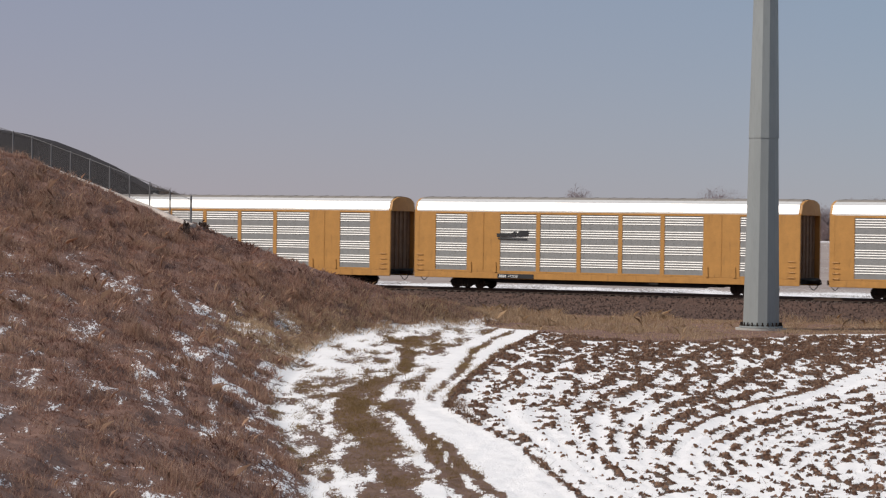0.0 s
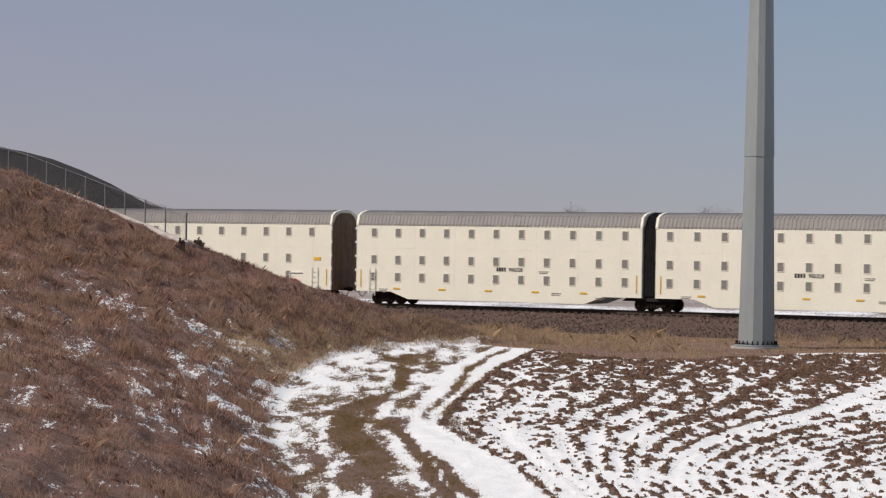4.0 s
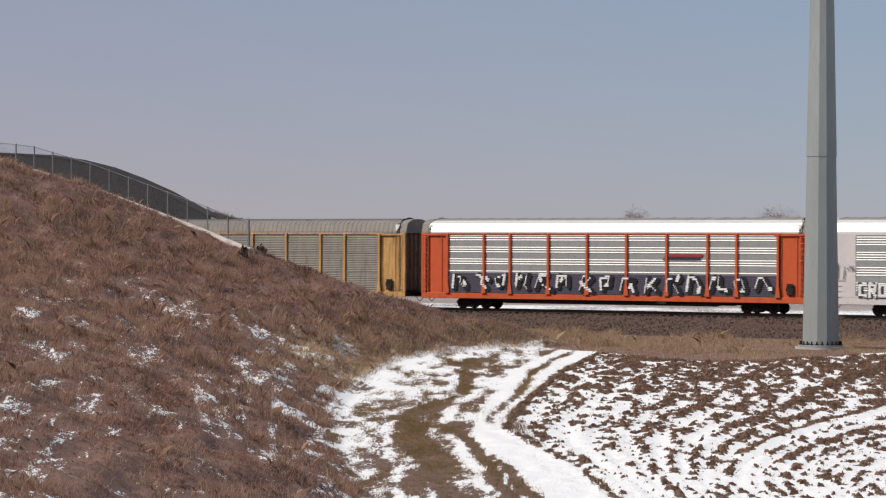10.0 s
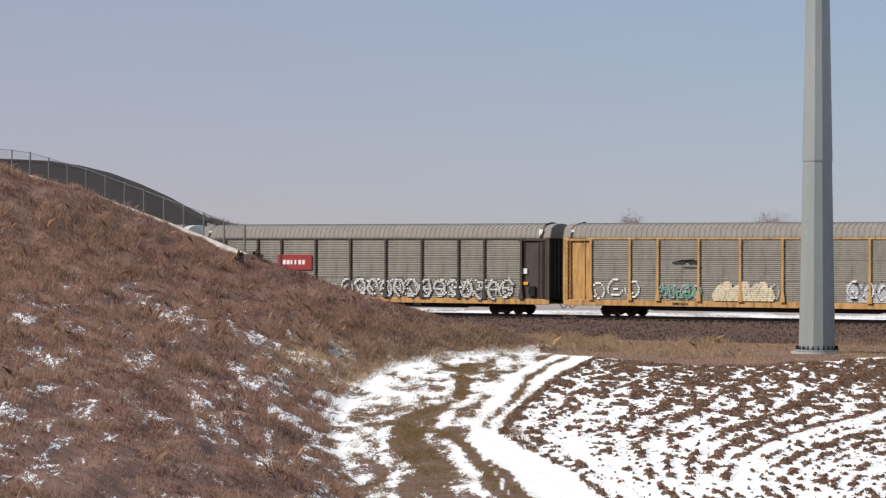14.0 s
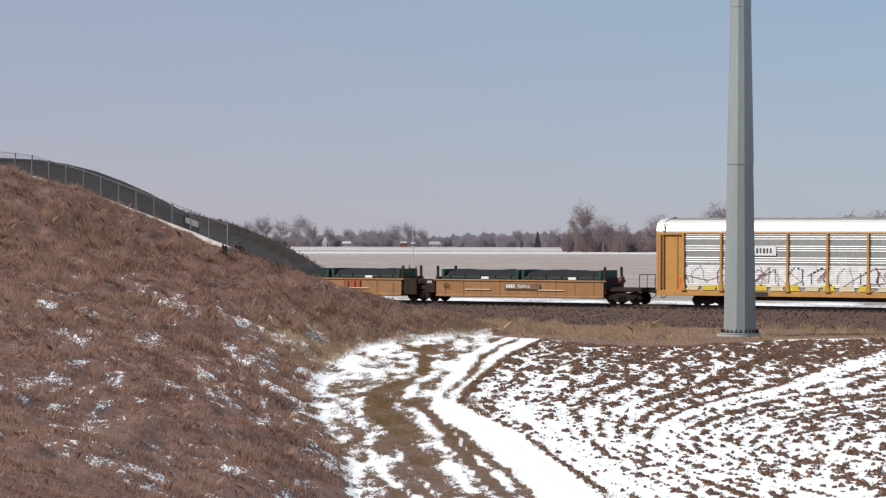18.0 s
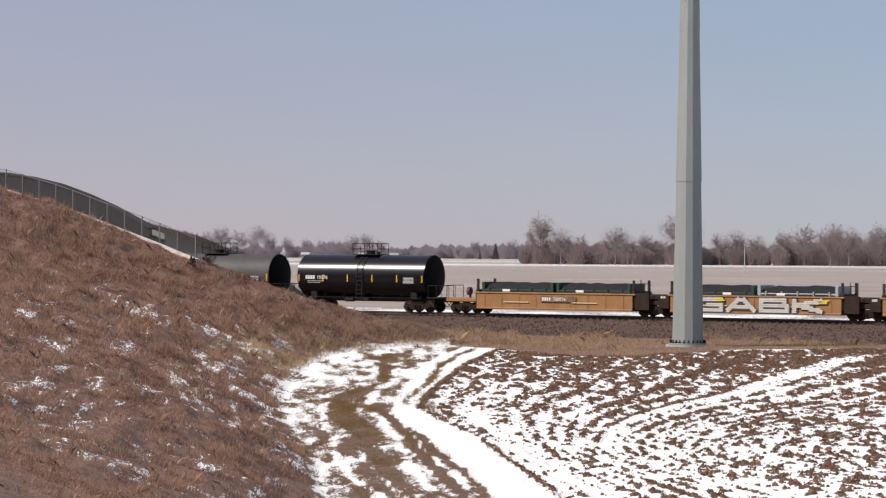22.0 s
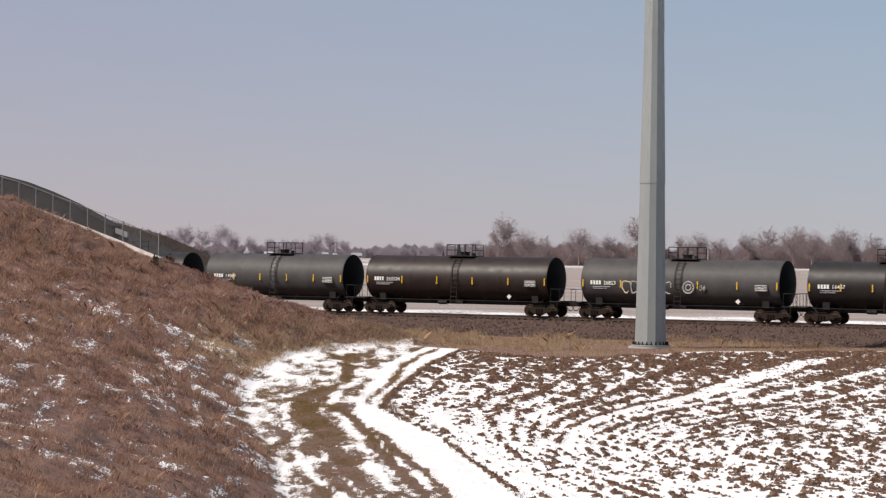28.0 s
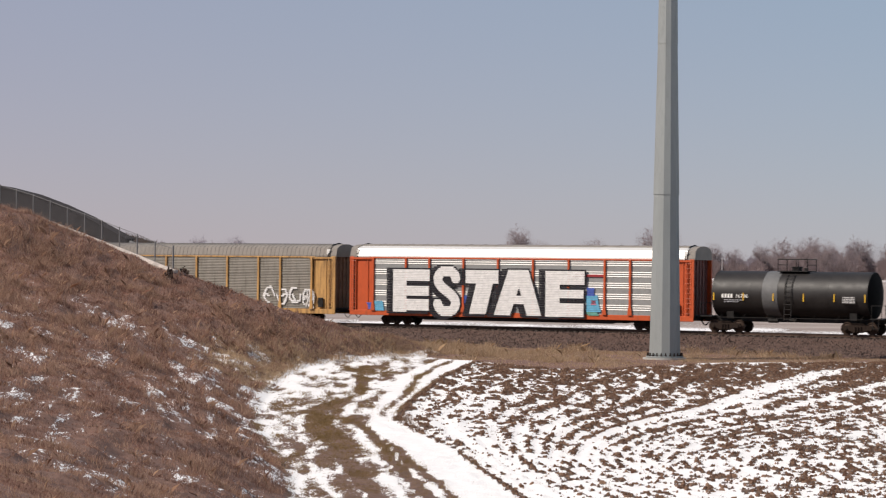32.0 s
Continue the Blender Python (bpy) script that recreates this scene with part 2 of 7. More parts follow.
RAIL = surf("rail_steel", (0.09, 0.055, 0.04), 0.5, 0.5, 0.2, 4.0, 0.1)
TIE = surf("creosoted_tie", (0.06, 0.045, 0.035), 0.85, 0, 0.3, 4.0, 0.2)
STONE = surf("ballast_stone", (0.07, 0.042, 0.031), 0.85, 0, 0.35, 6.0, 0.3, 0, island=0.9, spread=(0.30, 0.215, 0.18))
BALLAST = surf("ballast_bed", (0.085, 0.048, 0.036), 0.9, 0, 0.45, 5.0, 0.6)
FENCE = surf("galvanised_fence", (0.17, 0.165, 0.165), 0.7, 0.1, 0.1, 4.0, 0.0)


def growth(name, deep, mid, pale, patch=0.3, lift=0.45, rough=0.95):
    """Dry stems and twigs: patches of three tones at two scales, a shade for each stem, thin enough to let light through."""
    m = bpy.data.materials.new(name)
    m.use_nodes = True
    nt = m.node_tree
    b = nt.nodes["Principled BSDF"]
    b.inputs["Roughness"].default_value = rough
    b.inputs["Specular IOR Level"].default_value = 0.1
    co, g = nt.nodes.new("ShaderNodeTexCoord"), nt.nodes.new("ShaderNodeNewGeometry")

    def nz(s, lo, hi):
        n, r = nt.nodes.new("ShaderNodeTexNoise"), nt.nodes.new("ShaderNodeMapRange")
        n.inputs["Scale"].default_value, n.inputs["Detail"].default_value = s, 3.0
        r.inputs[1].default_value, r.inputs[2].default_value = lo, hi
        nt.links.new(co.outputs["Object"], n.inputs["Vector"])
        nt.links.new(n.outputs["Fac"], r.inputs[0])
        return r.outputs[0]

    def mix(a, c, fac):
        x = nt.nodes.new("ShaderNodeMix")
        x.data_type = "RGBA"
        for sock, val in ((x.inputs[6], a), (x.inputs[7], c)):
            if isinstance(val, tuple):
                sock.default_value = (*val, 1)
            else:
                nt.links.new(val, sock)
        nt.links.new(fac, x.inputs[0])
        return x.outputs[2]
    r = nt.nodes.new("ShaderNodeMapRange")
    r.inputs[1].default_value, r.inputs[2].default_value, r.inputs[4].default_value = 0.35, 1.0, 0.75
    nt.links.new(g.outputs["Random Per Island"], r.inputs[0])
    col = mix(mix(deep, mid, nz(patch, 0.38, 0.62)), mid, nz(patch * 6, 0.52, 0.78))
    shade = mix(col, pale, r.outputs[0])
    nt.links.new(shade, b.inputs["Base Color"])
    # thin dry leaves let half of the light through
    tr, both = nt.nodes.new("ShaderNodeBsdfTranslucent"), nt.nodes.new("ShaderNodeMixShader")
    nt.links.new(shade, tr.inputs["Color"])
    both.inputs[0].default_value = lift
    nt.links.new(b.outputs[0], both.inputs[1])
    nt.links.new(tr.outputs[0], both.inputs[2])
    nt.links.new(both.outputs[0], nt.nodes["Material Output"].inputs["Surface"])
    return m


# shade on the bridge and far slope is put into this near-black base colour
DARK_WALL = surf("shade_dark_facing", (0.024, 0.021, 0.023), 0.9, 0, 0.25, 0.7, 0.2)
# distance haze is mixed into the pale tones of BARK, BARK_FAR and BRUSH
BARK = growth("winter_bark", (0.33, 0.275, 0.275), (0.37, 0.305, 0.305), (0.42, 0.345, 0.34), 0.05, 0.5)
BARK_FAR = growth("hazed_winter_bark", (0.39, 0.345, 0.375), (0.42, 0.37, 0.40), (0.45, 0.395, 0.42), 0.03, 0.5)
EVERGREEN = growth("dark_evergreen", (0.10, 0.11, 0.105), (0.12, 0.13, 0.12), (0.15, 0.155, 0.14), 0.2, 0.4)
BRUSH = growth("reddish_brush", (0.32, 0.255, 0.255), (0.37, 0.29, 0.285), (0.42, 0.335, 0.325), 0.05, 0.55)
GRASS = growth("dry_hill_grass", (0.161, 0.079, 0.065), (0.367, 0.209, 0.157), (0.582, 0.393, 0.300), 0.45, 0.5)
GRASS_TALL = growth("tall_hill_grass", (0.276, 0.155, 0.111), (0.478, 0.298, 0.212), (0.718, 0.508, 0.374), 0.9, 0.5)
GRASS_PALE = growth("pale_dry_grass", (0.374, 0.247, 0.148), (0.513, 0.362, 0.232), (0.749, 0.580, 0.408), 0.3, 0.5)
GRASS_LANE = growth("short_lane_grass", (0.198, 0.126, 0.050), (0.288, 0.189, 0.084), (0.450, 0.319, 0.168), 0.4, 0.5)
STALK = growth("corn_residue", (0.092, 0.054, 0.038), (0.156, 0.093, 0.062), (0.423, 0.281, 0.183), 0.8, 0.4)
TRASH = growth("damp_corn_trash", (0.104, 0.055, 0.038), (0.171, 0.094, 0.064), (0.405, 0.254, 0.172), 1.2, 0.4)
TANK_HEAD.node_tree.nodes["Principled BSDF"].inputs["Specular IOR Level"].default_value = 0.08
for _m in (BLACK_STEEL, TRUCK, WHEEL, WELL_DARK, BELLOWS, TARP):
    _m.node_tree.nodes["Principled BSDF"].inputs["Specular IOR Level"].default_value = 0.18
for _m in (TANK_DULL, TANK_GREY, TANK_RUST):
    _m.node_tree.nodes["Principled BSDF"].inputs["Specular IOR Level"].default_value = 0.35
_gloss = TANK_GLOSS.node_tree
_gloss.links.remove(_gloss.nodes["Principled BSDF"].inputs["Roughness"].links[0])
_gloss.nodes["Principled BSDF"].inputs["Roughness"].default_value = 0.24


def land_material():
    m = bpy.data.materials.new("snowy_land")
    m.use_nodes = True
    nt = m.node_tree
    b = nt.nodes["Principled BSDF"]
    b.inputs["Roughness"].default_value = 0.9
    co = nt.nodes.new("ShaderNodeTexCoord")

    def nz(s, stretch=(1, 1, 1), d=5.0):
        mp = nt.nodes.new("ShaderNodeMapping")
        mp.inputs["Scale"].default_value = stretch
        n = nt.nodes.new("ShaderNodeTexNoise")
        n.inputs["Scale"].default_value, n.inputs["Detail"].default_value, n.inputs["Roughness"].default_value = s, d, 0.65
        nt.links.new(co.outputs["Object"], mp.inputs[0])
        nt.links.new(mp.outputs[0], n.inputs["Vector"])
        return n.outputs["Fac"]

    def att(n):
        a = nt.nodes.new("ShaderNodeAttribute")
        a.attribute_name = n
        return a.outputs["Fac"]

    def calc(op, a, c, d=None):
        x = nt.nodes.new("ShaderNodeMath")
        x.operation = op
        for sock, val in zip(x.inputs, (a, c, d)):
            if val is None:
                continue
            if isinstance(val, float):
                sock.default_value = val
            else:
                nt.links.new(val, sock)
        return x.outputs[0]

    def step(v, lo, hi):
        r = nt.nodes.new("ShaderNodeMapRange")
        r.interpolation_type = "SMOOTHSTEP"
        r.inputs[1].default_value, r.inputs[2].default_value = lo, hi
        nt.links.new(v, r.inputs[0])
        return r.outputs[0]

    def mix(a, c, fac):
        x = nt.nodes.new("ShaderNodeMix")
        x.data_type = "RGBA"
        for sock, val in ((x.inputs[6], a), (x.inputs[7], c), (x.inputs[0], fac)):
            if isinstance(val, tuple):
                sock.default_value = (*val, 1)
            else:
                nt.links.new(val, sock)
        return x.outputs[2]

    soil = mix((0.06, 0.036, 0.026), (0.17, 0.11, 0.075), step(nz(5.0), 0.35, 0.7))
    turf = mix((0.135, 0.07, 0.053), (0.24, 0.137, 0.10), step(nz(2.4), 0.3, 0.72))
    ground = mix(soil, turf, att("turf"))
    far = mix((0.26, 0.205, 0.18), (0.37, 0.305, 0.27), step(nz(0.05, (0.4, 2.2, 1)), 0.35, 0.65))
    ground = mix(ground, far, att("far"))
    broken = calc("MULTIPLY_ADD", nz(8.0, (1, 0.3, 1)), 1.2, att("snow"))
    broken = calc("MULTIPLY_ADD", nz(19.0, (1, 0.25, 1)), 1.0, broken)
    broken = calc("MULTIPLY_ADD", nz(3.0, (1, 0.2, 1)), 1.0, broken)
    cover = step(broken, 2.02, 2.14)
    white = mix((0.84, 0.815, 0.80), (0.90, 0.875, 0.86), step(nz(1.5), 0.3, 0.7))
    nt.links.new(mix(ground, white, cover), b.inputs["Base Color"])
    bp = nt.nodes.new("ShaderNodeBump")
    bp.inputs["Strength"].default_value, bp.inputs["Distance"].default_value = 0.6, 0.08
    nt.links.new(calc("MULTIPLY_ADD", cover, 0.5, nz(9.0)), bp.inputs["Height"])
    nt.links.new(bp.outputs[0], b.inputs["Normal"])
    return m


LAND = land_material()


# ---- mesh helpers ----
class Shape:
    """Collects faces for one mesh."""

    def __init__(self):
        self.v, self.f = [], []

    def box(self, x0, x1, y0, y1, z0, z1):
        i = len(self.v)
        self.v += [(x0, y0, z0), (x1, y0, z0), (x1, y1, z0), (x0, y1, z0), (x0, y0, z1), (x1, y0, z1), (x1, y1, z1), (x0, y1, z1)]
        self.f += [(i + a, i + b, i + c, i + d) for a, b, c, d in ((0, 3, 2, 1), (4, 5, 6, 7), (0, 1, 5, 4), (1, 2, 6, 5), (2, 3, 7, 6), (3, 0, 4, 7))]
        return self

    def block(self, x0, x1, y0, y1, z0, z1, c=0.02):
        """A box whose upright and lying edges along x are chamfered by c."""
        return self.extrude([(y0 + c, z0), (y1 - c, z0), (y1, z0 + c), (y1, z1 - c), (y1 - c, z1), (y0 + c, z1), (y0, z1 - c), (y0, z0 + c)], x0, x1)

    def extrude(self, prof, x0, x1, closed=True, caps=True):
        """A profile of (y, z), anticlockwise seen from +x, drawn out from x0 to x1."""
        i, n = len(self.v), len(prof)
        self.v += [(x0, y, z) for y, z in prof] + [(x1, y, z) for y, z in prof]
        for k in range(n if closed else n - 1):
            j = (k + 1) % n
            self.f.append((i + k, i + j, i + n + j, i + n + k))
        if closed and caps:
            self.f += [tuple(range(i + n - 1, i - 1, -1)), tuple(range(i + n, i + 2 * n))]
        return self

    def plate(self, pts, y, t=0.012):
        """An upright plate of outline (x, z), t thick, on the near side at y."""
        i, n = len(self.v), len(pts)
        self.v += [(x, y - t, z) for x, z in pts] + [(x, y, z) for x, z in pts]
        self.f.append(tuple(range(i, i + n)))
        self.f += [(i + k, i + n + k, i + n + (k + 1) % n, i + (k + 1) % n) for k in range(n)]
        return self

    def rings(self, rings, caps=True, loop=True):
        i, n = len(self.v), len(rings[0])
        for r in rings:
            self.v += [tuple(p) for p in r]
        for k in range(len(rings) - 1):
            for j in range(n if loop else n - 1):
                a, b = i + k * n + j, i + k * n + (j + 1) % n
                self.f.append((a, b, b + n, a + n))
        if caps:
            self.f += [tuple(range(i + n - 1, i - 1, -1)), tuple(range(i + (len(rings) - 1) * n, i + len(rings) * n))]
        return self

    def tube(self, p, q, r, r2=None, n=8):
        p, q = Vector(p), Vector(q)
        d = (q - p).normalized()
        a = d.orthogonal().normalized()
        b = d.cross(a)
        r2 = r if r2 is None else r2
        circ = [(math.cos(2 * math.pi * k / n), math.sin(2 * math.pi * k / n)) for k in range(n)]
        return self.rings([[p + (a * c + b * s) * r for c, s in circ], [q + (a * c + b * s) * r2 for c, s in circ]])

    def mesh(self, name, mat, smooth_=False):
        me = bpy.data.meshes.new(name)
        me.from_pydata(self.v, [], self.f)
        if smooth_:
            me.shade_smooth()
            me.set_sharp_from_angle(angle=radians(35))
        me.materials.append(mat)
        return me


def part(name, data, parent, m=None, label=""):
    ob = new(name, data)
    ob.parent = parent
    if m is not None:
        ob.matrix_local = m
    return tagged(ob, label)


def thing(name, label, category, group=""):
    return tagged(new(name), label, category, group)


FLIP = pose(0, 0, 0, 0, 0, 180)


def text_mesh(words, height, mat):
    """Lettering on an upright near side, its lower left at the origin, facing -y."""
    c = bpy.data.curves.new("lettering", "FONT")
    c.body, c.size, c.extrude, c.resolution_u = words, height * 1.4, 0.006, 2
    o = bpy.data.objects.new("lettering", c)
    scene.collection.objects.link(o)
    bpy.context.view_layer.update()
    me = bpy.data.meshes.new_from_object(o.evaluated_get(bpy.context.evaluated_depsgraph_get()))
    bpy.data.objects.remove(o)
    me.transform(pose(0, 0, 0, 90, 0, 0))
    me.materials.clear()
    me.materials.append(mat)
    return me


def bars(rng, x, z, w, h, n):
    """A line of small upright bars for lettering that cannot be read."""
    s = Shape()
    for k in range(n):
        a = x + w * k / n
        s.box(a, a + w / n * rng.uniform(0.45, 0.75), -0.008, 0, z, z + h)
    return s


# ---- land ----
rng = random.Random(7)
npr = np.random.RandomState(5)


def glide(points):
    """A gently bending line across the plan: x for each y, through the points (y, x)."""
    ys = np.arange(10, 190, 0.5)
    xs = np.interp(ys, [p[0] for p in points], [p[1] for p in points])
    xs = np.convolve(np.pad(xs, 4, mode="edge"), np.ones(9) / 9, "valid")
    return lambda y: np.interp(y, ys, xs)


# the edge row's hairpin, and the white hairpin well inside the field; the other rows lie between and beyond
edge_x = glide([(40, 9.0), (64, 5.5), (70.6, 4.7), (74.6, 4.24), (78.1, 3.76), (82.8, 3.2), (86.9, 2.72), (90.2, 2.0), (93.7, 1.3), (97.4, 0.5), (101, 0.6), (105.7, 0.95), (109.3, 1.42), (116.8, 2.38), (122.2, 3.0), (126.8, 3.95), (132.2, 5.0), (150, 9)])
inner_x = glide([(50, 24), (65.8, 14.4), (68.6, 12.8), (72.9, 11.2), (75.2, 9.5), (78.8, 8.3), (81.4, 7.7), (85.6, 7.9), (90.1, 8.8), (95.9, 10.7), (100.5, 12.9), (104.3, 15.2), (111.8, 18.2), (122.6, 22.7), (135, 28), (150, 34)])
band_w = glide([(66, -2.3), (87, -2.2), (92, -2.05), (97, -1.4), (103, -1.4), (112, -1.9), (125, -2.6)])
olive_a = glide([(66, -5.6), (74, -5.4), (84, -5.3), (95, -4.6), (104, -4.4), (110, -4.0)])
olive_b = glide([(66, -4.8), (74, -4.5), (81.4, -4.05), (91.6, -3.15), (106, -2.75), (110, -2.9)])
rut_w = glide([(96, -0.6), (100, -0.8), (110, -0.65), (117, -0.9), (128, -1.5), (134, -1.5)])
LANE_STREAKS = [  # line, half width, snow over the lane's own, from y, to y
    (glide([(66, -5.9), (68.5, -6.17), (74, -6.56), (81.4, -6.3), (88.5, -5.72), (96, -4.66), (104, -4.3)]), 0.26, 0.5, 62, 103),
    (glide([(66, -5.2), (74, -5.56), (79, -5.42), (84, -5.1)]), 0.16, 0.5, 62, 82),
    (glide([(66, -4.3), (76, -3.95), (82.8, -3.6), (88.5, -3.24), (96, -2.3), (104, -2.6)]), 0.30, 0.4, 62, 110),
    (glide([(66, -2.75), (76, -2.7), (84, -2.7), (90, -2.25), (97, -1.3)]), 0.16, 0.6, 70, 97),
    (glide([(66, -3.3), (73, -3.13), (77.5, -3.04), (84, -2.96), (90, -2.42), (97.6, -1.7), (102, -1.8)]), 0.24, -0.9, 68, 99),
    (glide([(66, -2.1), (76.4, -2.2), (81.4, -2.45), (87, -2.4), (90, -2.2)]), 0.19, -0.9, 72, 89)]


def row_q(x, y):
    """The ploughman's turn: which row a spot lies on, counted in from the field's edge row; the lane is below 0."""
    w = x - edge_x(y)
    return np.where(w > 0, 8.5 * w / (inner_x(y) - edge_x(y)), w / 0.77)


def field_end(x):
    return np.interp(x, [-8, -0.1, 2.3, 3.9, 5.2, 6.6, 9.8, 13, 16.6, 20, 25.5, 40, 90], [143, 141, 139.5, 135.5, 134.2, 132.2, 129.4, 129.4, 132.6, 134, 136, 141, 152])


def across_track(x, y):
    return (x - TRACK.x) * N.x + (y - TRACK.y) * N.y


def grain(x, y):
    """Clod-sized noise, long in the rows' direction."""
    return 0.5 * wave(x, y * 0.26, 2.9, 13) + 0.5 * wave(x, y * 0.3, 6.3, 14)


def litter(x, y, q):
    """How much of the field's snow is hidden by clods and corn trash, 0 to 1."""
    d = np.interp(y, [60, 78, 88, 96, 106, 116, 128, 136], [0.23, 0.25, 0.32, 0.42, 0.51, 0.55, 0.60, 0.70])
    sway = 0.12 * wave(x, y * 0.5, 0.35, 15)
    row = np.cos(2 * np.pi * (q + sway))
    own = wave(np.round(q + sway) * 3.7, y * 0.06, 1.0, 18)          # each row has its own fullness
    d = d + 0.16 * own + row * np.interp(y, [60, 90, 104, 125], [0.30, 0.28, 0.20, 0.07]) + 0.13 * wave(x, y * 0.45, 0.16, 11)
    d = d + 0.12 * smooth(14, 22, x) * smooth(118, 126, y)
    for at_q, half, y0, y1, cut in ((1.7, 0.75, 60, 97, 0.6), (8.5, 0.55, 60, 128, 0.7), (9.35, 0.2, 84, 122, 0.3), (10.75, 0.36, 88, 124, 0.5), (12.4, 0.3, 96, 120, 0.25), (6.1, 0.28, 84, 100, 0.3), (3.4, 0.3, 62, 80, 0.25)):
        d = d - cut * smooth(half, half * 0.5, np.abs(q + sway * 0.6 - at_q)) * smooth(y0 - 4, y0 + 2, y) * smooth(y1 + 6, y1 - 3, y)
    d = np.where((q > -0.15) & (q < 0.45), np.maximum(d, 0.78 * smooth(99, 96, y)), d)
    return np.clip(d, -0.2, 0.92)


def cover(x, y):
    """Snow, turf and far-field shares."""
    x, y = np.asarray(x, float), np.asarray(y, float)
    q = row_q(x, y)
    w = x - edge_x(y)
    hill = hill_z(x, y)
    soft, mid, big = wave(x, y * 0.6, 1.1, 3), wave(x, y * 0.45, 0.42, 5), wave(x, y * 0.5, 0.12, 6)
    g = grain(x, y)
    dark = smooth(-0.12, 0.14, g - (0.5 - litter(x, y, q)) * 1.05)
    s = 1.0 - 1.05 * dark
    # the lane round the field's edge: snow in old wheel ruts and between tussocks
    streaky = 0.75 * wave(x, y * 0.28, 1.7, 16) + 0.45 * wave(x, y * 0.3, 4.3, 17)
    far_end = smooth(103, 111, y)
    lane = 0.34 + 0.46 * streaky + 0.10 * soft + far_end * (0.25 - 0.16 * mid)
    olive = smooth(0.0, 0.3, w - olive_a(y) + 0.2 * soft) * smooth(0.0, 0.3, olive_b(y) - w + 0.2 * mid) * smooth(112, 106, y)
    lane = lane - olive * (0.34 - 0.2 * np.maximum(streaky, 0))
    for line, half, amount, y0, y1 in LANE_STREAKS:
        lane = lane + amount * smooth(half, half * 0.3, np.abs(w - line(y) + 0.1 * soft)) * smooth(y0 - 3, y0 + 3, y) * smooth(y1 + 3, y1 - 3, y) * (0.85 + 0.45 * streaky)
    band = smooth(0.0, 0.25, w - band_w(y) + 0.12 * soft) * (0.98 - 0.25 * smooth(0.35, 0.7, streaky) * smooth(84, 72, y))
    lane = np.where(w > band_w(y) - 0.1, np.maximum(lane, band), lane)
    lane = lane - 1.1 * smooth(0.26, 0.12, np.abs(w - rut_w(y) + 0.05 * soft)) * smooth(98, 101, y) * (0.7 + 0.5 * streaky)
    lane = lane - 0.8 * smooth(0.35, 0.15, np.abs(x + 1.2 + 0.15 * soft)) * smooth(110, 113, y) * smooth(124, 120, y)
    lane = lane - 0.4 * smooth(0.5, 0.2, np.abs(y - 130 - 3 * np.sin(x * 1.3)) / 6) * smooth(-4.5, -3, x) * smooth(1.2, -0.3, x) * (0.5 + 0.7 * mid)
    toe = x - toe_x(y)
    lane = lane + 0.26 * smooth(0.5, 0.1, np.abs(toe - 0.1 + 0.25 * soft)) * smooth(112, 104, y) + 0.15 * smooth(2.6, 1.2, toe) * smooth(86, 98, y)
    s = np.where(w <= 0.0, lane, s)
    s = np.where((np.abs(w) < 0.2) & (y > 98), s - 0.85 + 0.3 * soft, s)
    # flecks of old snow between the hill's tussocks
    fleck = 0.75 * wave(x * 1.2, y * 0.30 + x * 0.3, 1.0, 21) + 0.95 * wave(x * 3.8, y * 0.8, 1.0, 22)
    field_of = wave(x, y * 0.5, 0.13, 23) + 0.5 * wave(x, y * 0.6, 0.33, 24)
    low = smooth(3.0, 0.6, hill) * smooth(70, 84, y)
    patch = smooth(-0.4, 0.75, fleck + 0.35 * low) * smooth(-0.5, 0.0, field_of + 0.14 + 0.4 * low)
    hs = (0.45 + 0.12 * low) * patch * smooth(34, 46, y) - 0.5 * smooth(4.0, 6.6, hill) - 0.4 * smooth(124, 132, y) * smooth(0.3, 0.6, hill)
    s = np.where(hill > 0.25, hs, np.where(hill > 0.05, s + (hs - s) * smooth(0.05, 0.25, hill) * smooth(136, 128, y), s))
    past = y - field_end(x)
    strip = (past > 0) & (hill <= 0.25)
    s = np.where(strip, 0.02, s)
    s = np.where(strip & (past < 0.9) & (x > 18.5), 0.75, s)
    s = np.where(strip & (past < 1.0) & (x < 7), 0.55 + 0.3 * soft, s)
    ac = across_track(x, y)
    s = np.where(ac > 4.0, 0.6 + 0.2 * mid, s)
    s = np.where(ac > 62, 0.16 + 0.22 * big, s)
    s = np.where(y > 860, 0.34 + 0.2 * wave(x * 0.15, y, 0.012, 31) + 0.2 * smooth(1010, 1080, y) * smooth(1290, 1240, y), s)
    turf = np.clip(smooth(0.05, 0.4, hill) + strip + 0.55 * ((w < -0.3) & (y < 150)), 0, 1) * (ac < 4)
    far = (ac > 55) * 1.0
    return np.clip(s, -0.3, 1.2), turf, far, q


def rough_z(x, y, q=None):
    """The land's height with its ruts, rows and tussocks."""
    q = row_q(x, y) if q is None else q
    near = smooth(60, 70, y) * smooth(158, 150, y) * (np.abs(x) < 36)
    hill = hill_z(x, y)
    rows = (hill < 0.2) * (y < field_end(x)) * (0.03 * np.cos(2 * np.pi * q) * (q > -0.5) + 0.05 * grain(x, y) + 0.02 * wave(x, y, 4.0, 42))
    knoll = 0.16 * wave(x, y, 0.5, 43) + 0.19 * wave(x, y * 0.7, 1.05, 44) + 0.07 * wave(x, y, 2.9, 45)
    rim = smooth(1.0, 4.0, ridge_y(x) - y)
    return land_z(x, y) + near * rows + smooth(28, 40, y) * smooth(158, 150, y) * (np.abs(x) < 36) * smooth(0.1, 0.5, hill) * (0.25 + 0.75 * rim) * knoll


